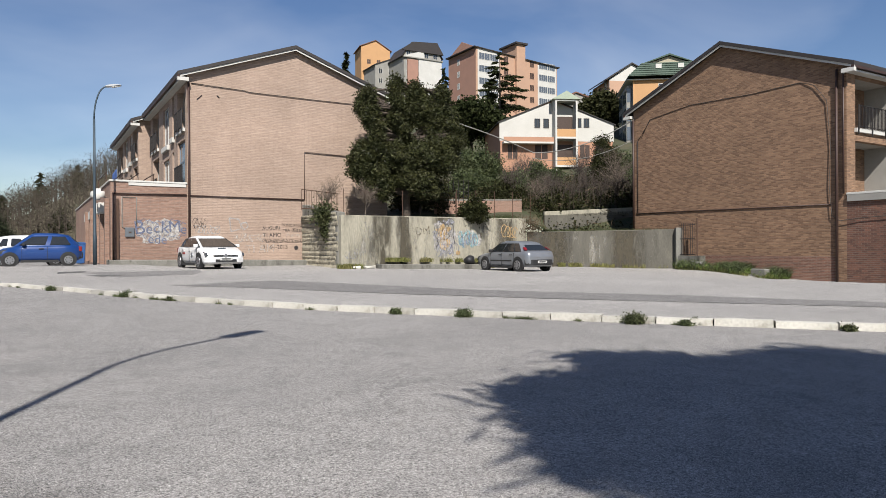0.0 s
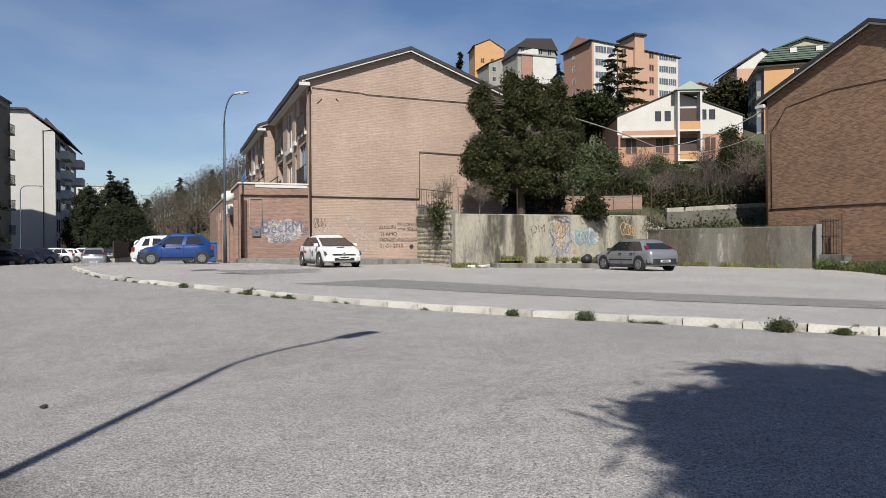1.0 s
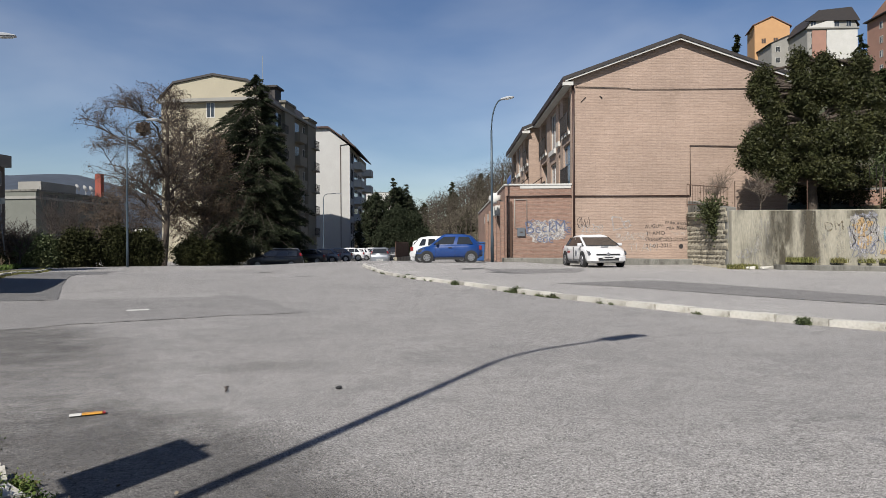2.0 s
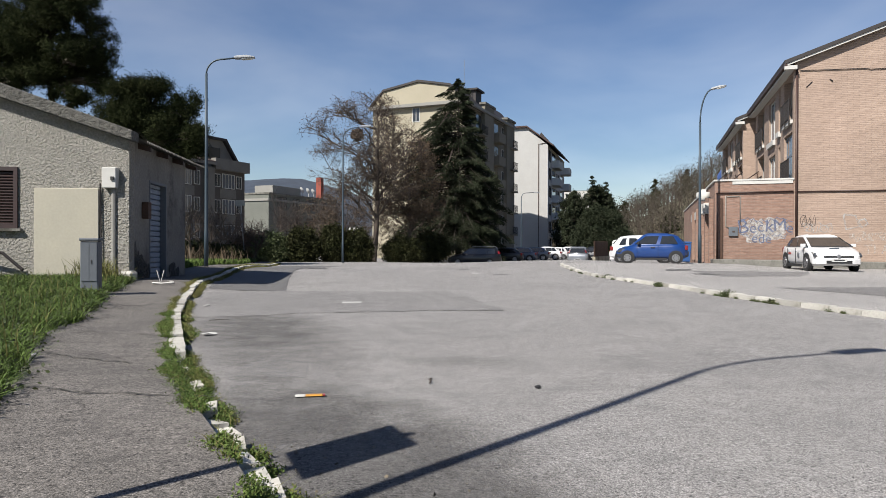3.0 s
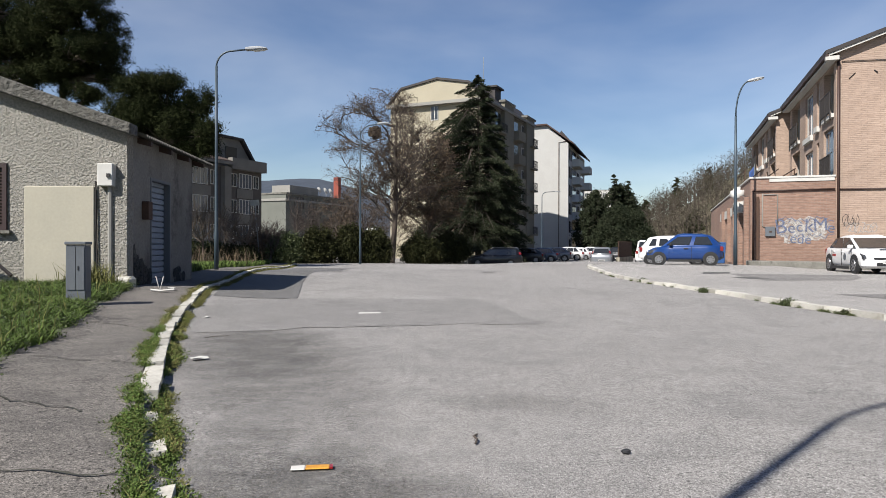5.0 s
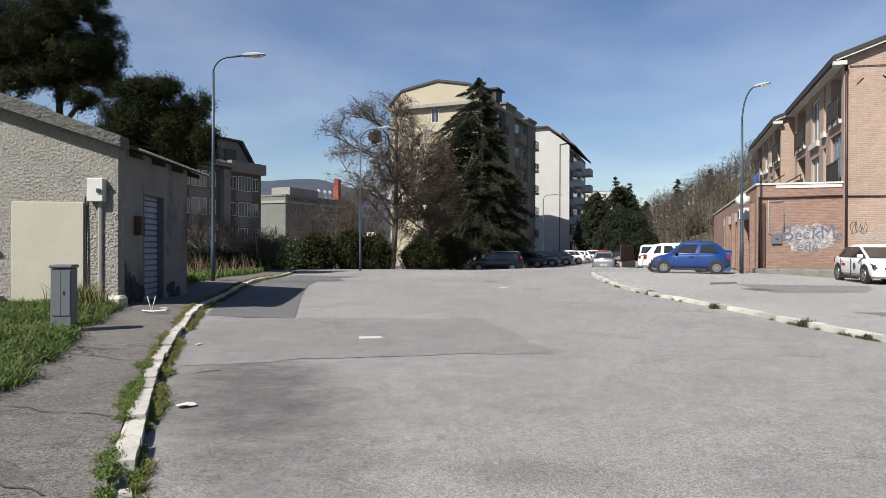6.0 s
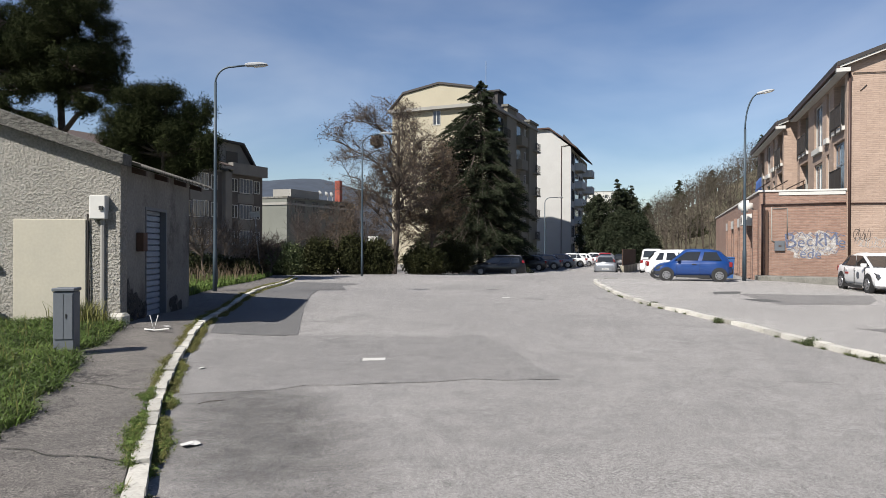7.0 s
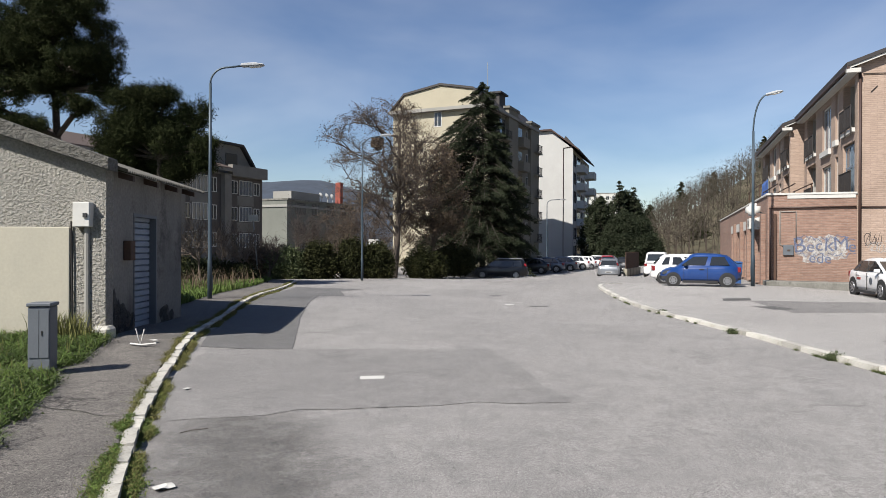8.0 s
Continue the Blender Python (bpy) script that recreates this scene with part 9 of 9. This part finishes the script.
patch("road_patch_dark", [(-4.45, 14.05), (-2.9, 14.24), (-3.2, 15.87), (-3.78, 18.97), (-4.27, 22.33), (-4.6, 25.5), (-3.77, 26.1), (-4.4, 29.3), (-3.82, 31.1), (-6.9, 32.5), (-6.4, 26), (-5.75, 21), (-5.0, 16.2)], ASPHALT_STRIP, "dark asphalt strip along the far kerb", lift=0.009, wob=0.02)
patch("lot_strip", [(8.2, 15.6), (11.36, 15.9), (12.28, 11.8), (12.66, 7.0), (12.92, 3.6), (13.1, -1), (12.4, -3.2), (11.88, 1.06), (11.34, 3.1), (10.5, 5.75), (9.7, 9.2), (8.9, 13.5)], ASPHALT_PATCH, "dark asphalt strip along the lot", lot=True, wob=0.14)
patch("lot_patch_grey", [(9.7, 24.7), (14.0, 24.5), (13.0, 22.6), (11.9, 21.2), (9.3, 21.1)], ASPHALT_PATCH, "greyer repaired patch on the lot", lot=True, lift=0.004)
patch("lot_patch", [(9.1, 25.4), (10.1, 25.5), (9.75, 24.75), (8.8, 24.6)], ASPHALT_NEW, "dark repaired patch on the lot", lot=True)
patch("lot_patch_small", [(9.0, 22.9), (9.7, 23.0), (9.9, 22.1), (9.2, 22.0)], ASPHALT_NEW, "dark repaired patch on the lot", lot=True)
def worn(name, cx, cy, rx, ry, turn, a, b, dark, most=0.42):
    """Older dark asphalt that fades out unevenly around its middle."""
    m = asphalt(name, a, b, dark, 0.9)
    n, l = m.node_tree.nodes, m.node_tree.links
    tc, gr, t = n.new("ShaderNodeTexCoord"), n.new("ShaderNodeTexGradient"), n.new("ShaderNodeTexNoise")
    prev = tc.outputs["Object"]
    for loc, rot, sc in (((-cx, -cy, 0), 0, (1, 1, 0)), ((0, 0, 0), turn, (1, 1, 1)), ((0, 0, 0), 0, (1 / rx, 1 / ry, 1))):
        mp = n.new("ShaderNodeMapping")
        mp.inputs["Location"].default_value, mp.inputs["Rotation"].default_value, mp.inputs["Scale"].default_value = loc, (0, 0, radians(rot)), sc
        l.new(prev, mp.inputs[0])
        prev = mp.outputs[0]
    gr.gradient_type = "SPHERICAL"
    l.new(prev, gr.inputs[0])
    t.inputs["Scale"].default_value, t.inputs["Detail"].default_value, t.inputs["Roughness"].default_value = 2.2, 9, 0.72
    l.new(tc.outputs["Object"], t.inputs["Vector"])
    ad = n.new("ShaderNodeMath")
    ad.operation = "MULTIPLY"
    l.new(gr.outputs["Fac"], ad.inputs[0])
    l.new(t.outputs[0], ad.inputs[1])
    r = n.new("ShaderNodeMapRange")
    r.inputs[1].default_value, r.inputs[2].default_value, r.inputs[4].default_value = 0.1, 0.42, most
    l.new(ad.outputs[0], r.inputs[0])
    l.new(r.outputs[0], n["Principled BSDF"].inputs["Alpha"])
    return m


for i, (cx, cy, rx, ry, turn, most) in enumerate(((-0.25, 2.9, 1.2, 2.9, -24, 0.85), (0.45, 5.9, 0.75, 0.45, 10, 0.2), (-2.0, 8.2, 1.25, 4.6, -20, 0.5))):
    k = math.cos(radians(turn)), -math.sin(radians(turn))
    ring = [(cx + rx * 1.15 * math.cos(w) * k[0] - ry * 1.15 * math.sin(w) * k[1], cy + rx * 1.15 * math.cos(w) * k[1] + ry * 1.15 * math.sin(w) * k[0]) for w in [2 * math.pi * j / 24 for j in range(24)]]
    patch("road_stain", ring, worn("worn_asphalt", cx, cy, rx * 1.1, ry * 1.1, turn, (0.14, 0.133, 0.127), (0.11, 0.105, 0.1), (0.07, 0.068, 0.066), most), "dark worn stain on the asphalt", lift=0.003 + 0.0004 * i)
patch("road_mark", [(-1.41, 11.76), (-1.07, 11.84), (-1.08, 12.06), (-1.42, 12.0)], WHITE, "short worn white road mark", lift=0.01, wob=0.015)
patch("road_mark_far", [(1.65, 23.9), (1.92, 23.9), (1.92, 24.2), (1.65, 24.2)], WHITE, "small white road mark", lift=0.01, wob=0.02)
patch("road_repair", [(1.4, 27.4), (1.85, 27.4), (1.8, 28.1), (1.35, 28.0)], ASPHALT_STRIP, "small dark repair in the road", lift=0.008)
patch("road_repair", [(2.35, 23.5), (2.95, 23.45), (2.9, 23.75), (2.4, 23.75)], ASPHALT_STRIP, "small dark repair in the road", lift=0.008)
CRACK = paint("crack_fill", (0.0296, 0.0284, 0.0237), (0.0414, 0.0414, 0.0266), 8, 0.95)
for i, (x0, y0, x1, y1) in enumerate(((-2.55, 4.25, -1.2, 4.05), (-3.6, 7.0, -2.4, 6.75), (-4.6, 9.6, -3.3, 9.3), (-3.1, 5.6, -2.2, 5.2))):
    n = 22
    up, dn = [], []
    for k in range(n + 1):
        t = k / n
        x, y = x0 + (x1 - x0) * t, y0 + (y1 - y0) * t + 0.09 * noise.noise(Vector((t * 4, i, 0))) + 0.03 * noise.noise(Vector((t * 15, i, 0)))
        w = 0.006 + 0.008 * abs(noise.noise(Vector((t * 9, i, 5))))
        up.append((x, y + w))
        dn.append((x, y - w))
    def foot(p):
        k = min(along(LEFT_KERB, 0.25), key=lambda c: abs(c.y - p[1])).x
        return (p[0], p[1], ground_z(p[0], p[1]) + 0.0935 + 0.0115 * max(0, k - p[0]))
    sheet("pavement_crack", [[foot(p) for p in up], [foot(p) for p in dn]], CRACK, label="dark crack across the footway", category="crack", kind="structure")
for i, (x0, y0, x1, y1) in enumerate(((-1.6, 8.6, -0.9, 8.1), (2.4, 15.0, 3.4, 12.0), (0.6, 19.0, 0.4, 15.5), (3.6, 7.4, 4.6, 6.9), (0.3, 27.0, 3.4, 26.0))):
    n, up, dn = 26, [], []
    side = Vector((y1 - y0, x0 - x1)).normalized()
    for k in range(n + 1):
        t = k / n
        o = 0.16 * noise.noise(Vector((t * 4, i, 3))) + 0.05 * noise.noise(Vector((t * 17, i, 3)))
        x, y = x0 + (x1 - x0) * t + side.x * o, y0 + (y1 - y0) * t + side.y * o
        w = 0.0015 + 0.004 * abs(noise.noise(Vector((t * 9, i, 8))))
        up.append((x + side.x * w, y + side.y * w, ground_z(x, y) + 0.011))
        dn.append((x - side.x * w, y - side.y * w, ground_z(x, y) + 0.011))
    sheet("road_crack", [up, dn], CRACK, label="fine dark crack in the worn asphalt", category="crack", kind="structure")
wp = thing("food_wrapper", pose(-0.7, 4.48, ground_z(-0.7, 4.48) + 0.008, 0, 0, 8), "flat orange and white food wrapper on the road", "litter")
part("foil", box(B(), -0.03, -0.03, 0, 0.085, 0.028, 0.008), paint("orange_foil", (0.444, 0.177, 0.0118), (0.473, 0.248, 0.0296), 20, 0.4), wp, "orange foil", bevel=0.004)
part("paper", box(B(), -0.1, -0.032, 0, -0.031, 0.03, 0.007), WHITE, wp, bevel=0.004)
part("tip", box(B(), 0.086, -0.026, 0.001, 0.1, 0.024, 0.009), P_RED, wp)
bm = B()
bmesh.ops.create_uvsphere(bm, u_segments=10, v_segments=6, radius=0.026)
for v in bm.verts:
    v.co += noise.noise_vector(v.co * 40) * 0.009
    v.co.z *= 0.5
solid("dropping", bm, TRIM, "small dark lump on the asphalt", "litter", m=pose(0.89, 4.75, ground_z(0.89, 4.75) + 0.012))
solid("twig", tube(B(), [(0.0, -0.09, 0.012), (0.012, -0.02, 0.018), (-0.004, 0.05, 0.012), (0.018, 0.1, 0.01)], 0.006, 5), BARK, "thin dry twig on the road", "twig", m=pose(0.11, 4.98, ground_z(0.11, 4.98)))
solid("twig", tube(B(), [(-0.12, -0.09, 0.008), (-0.03, 0.0, 0.014), (0.1, 0.09, 0.008)], 0.0035, 5), BARK, "thin dry twig on the road", "twig", m=pose(-2.72, 9.15, ground_z(-2.72, 9.15)))


def scrap(x, y, size, z, label, seed, mat=WHITE):
    rnd = random.Random(seed)
    bm = B()
    vs = [[bm.verts.new(((i - 1.5) * size / 3, (j - 1) * size / 3.2 + rnd.uniform(-0.1, 0.1) * size, 0.006 + rnd.uniform(0, 0.14) * size)) for j in range(3)] for i in range(4)]
    for i in range(3):
        for j in range(2):
            bm.faces.new((vs[i][j], vs[i + 1][j], vs[i + 1][j + 1], vs[i][j + 1]))
    ob = solid("paper_scrap", bm, mat, label, "litter", m=pose(x, y, z, 0, 0, rnd.uniform(0, 180)))
    ob.modifiers.new("thickness", "SOLIDIFY").thickness = 0.003
    return ob


scrap(-2.33, 7.48, 0.15, ground_z(-2.4, 7.5) + 0.01, "crumpled white paper at the kerb", 1)
scrap(-3.5, 11.0, 0.09, ground_z(-3.5, 11.0) + 0.012, "white paper scrap at the kerb", 2)
scrap(-3.05, 5.35, 0.08, ground_z(-3.05, 5.35) + 0.12, "small white scrap on the footway", 3)
scrap(-5.05, 13.6, 0.12, ground_z(-5.05, 13.6) + 0.12, "white plastic scrap on the footway", 4)
bv = thing("broken_stool", pose(-5.1, 13.2, ground_z(-5.1, 13.2) + 0.1), "broken white plastic piece lying on the footway", "litter")
part("leg", tube(B(), [(-0.07, 0, 0.28), (0, 0, 0.02), (0.06, 0.02, 0.27)], 0.012, 5), WHITE, bv)
part("base", tube(B(), [(-0.18, 0.05, 0.03), (0.02, 0, 0.02), (0.24, 0.04, 0.04)], 0.018, 5), WHITE, bv)
rng = np.random.default_rng(12)
n = 700
c = np.zeros((n, 3))
ks = along(LEFT_KERB, 0.05)
for i in range(n):
    p = ks[int(rng.uniform(60, 330))]
    q = abs(rng.normal()) * 0.35 + 0.1
    c[i] = (p.x + q, p.y, ground_z(p.x + q, p.y) + 0.008)
cards("grit", c, 0.016, paint("grit", (0.177, 0.154, 0.118), (0.106, 0.0887, 0.0651), 8, 0.9, island=0.4), rng, elong=1.2, label="grit and dry leaf bits along the kerb", category="grit", kind="stuff")
# brown fence at the end of the lane
fn = thing("slat_fence", pose(14.2, 57.4, 0.25, 0, 0, 67), "brown slatted fence on a low white wall", "fence")
part("low_wall", box(B(), -0.2, -0.15, -0.7, 8.0, 0.15, 0.0), CONCRETE_PALE, fn)
for i in range(30):
    part("slat", box(B(), 0.26 * i, -0.03, 0.003, 0.26 * i + 0.2, 0.03, 1.35), RUST, fn)


# ---- stones of the side wall ----
_m = pose(23.15, 29.82, 0, 0, 0, math.degrees(math.atan2(-4.8, -1.58)))
stones = thing("wall_stones", _m, "irregular pale stone facing of the side wall", "wall", kind="structure")
rnd = random.Random(44)
_kinds = []
for k in range(7):
    bm = box(B(), 0, -0.06, 0, 1, 0.02, 1)
    bmesh.ops.subdivide_edges(bm, edges=bm.edges[:], cuts=1, use_grid_fill=True)
    for v in bm.verts:
        if v.co.y < 0:
            edge = max(abs(v.co.x - 0.5), abs(v.co.z - 0.5)) > 0.4
            v.co += Vector((rnd.uniform(-0.07, 0.07), 0.035 if edge else rnd.uniform(-0.04, 0.0), rnd.uniform(-0.07, 0.07)))
    _kinds.append(mesh_of("stone", bm, STONE))
z = -0.1
while z < 2.65:
    hh, x = rnd.uniform(0.18, 0.32), rnd.uniform(-0.1, 0.1)
    while x < 4.8 and z + hh < 3.4 - 0.13 * x:
        ww = rnd.uniform(0.25, 0.62)
        ob = new("stone", rnd.choice(_kinds))
        ob.parent = stones
        ob.matrix_local = pose(x, -0.003, z) @ Matrix.Diagonal((ww - 0.03, 1, hh - 0.03, 1))
        x += ww
    z += hh
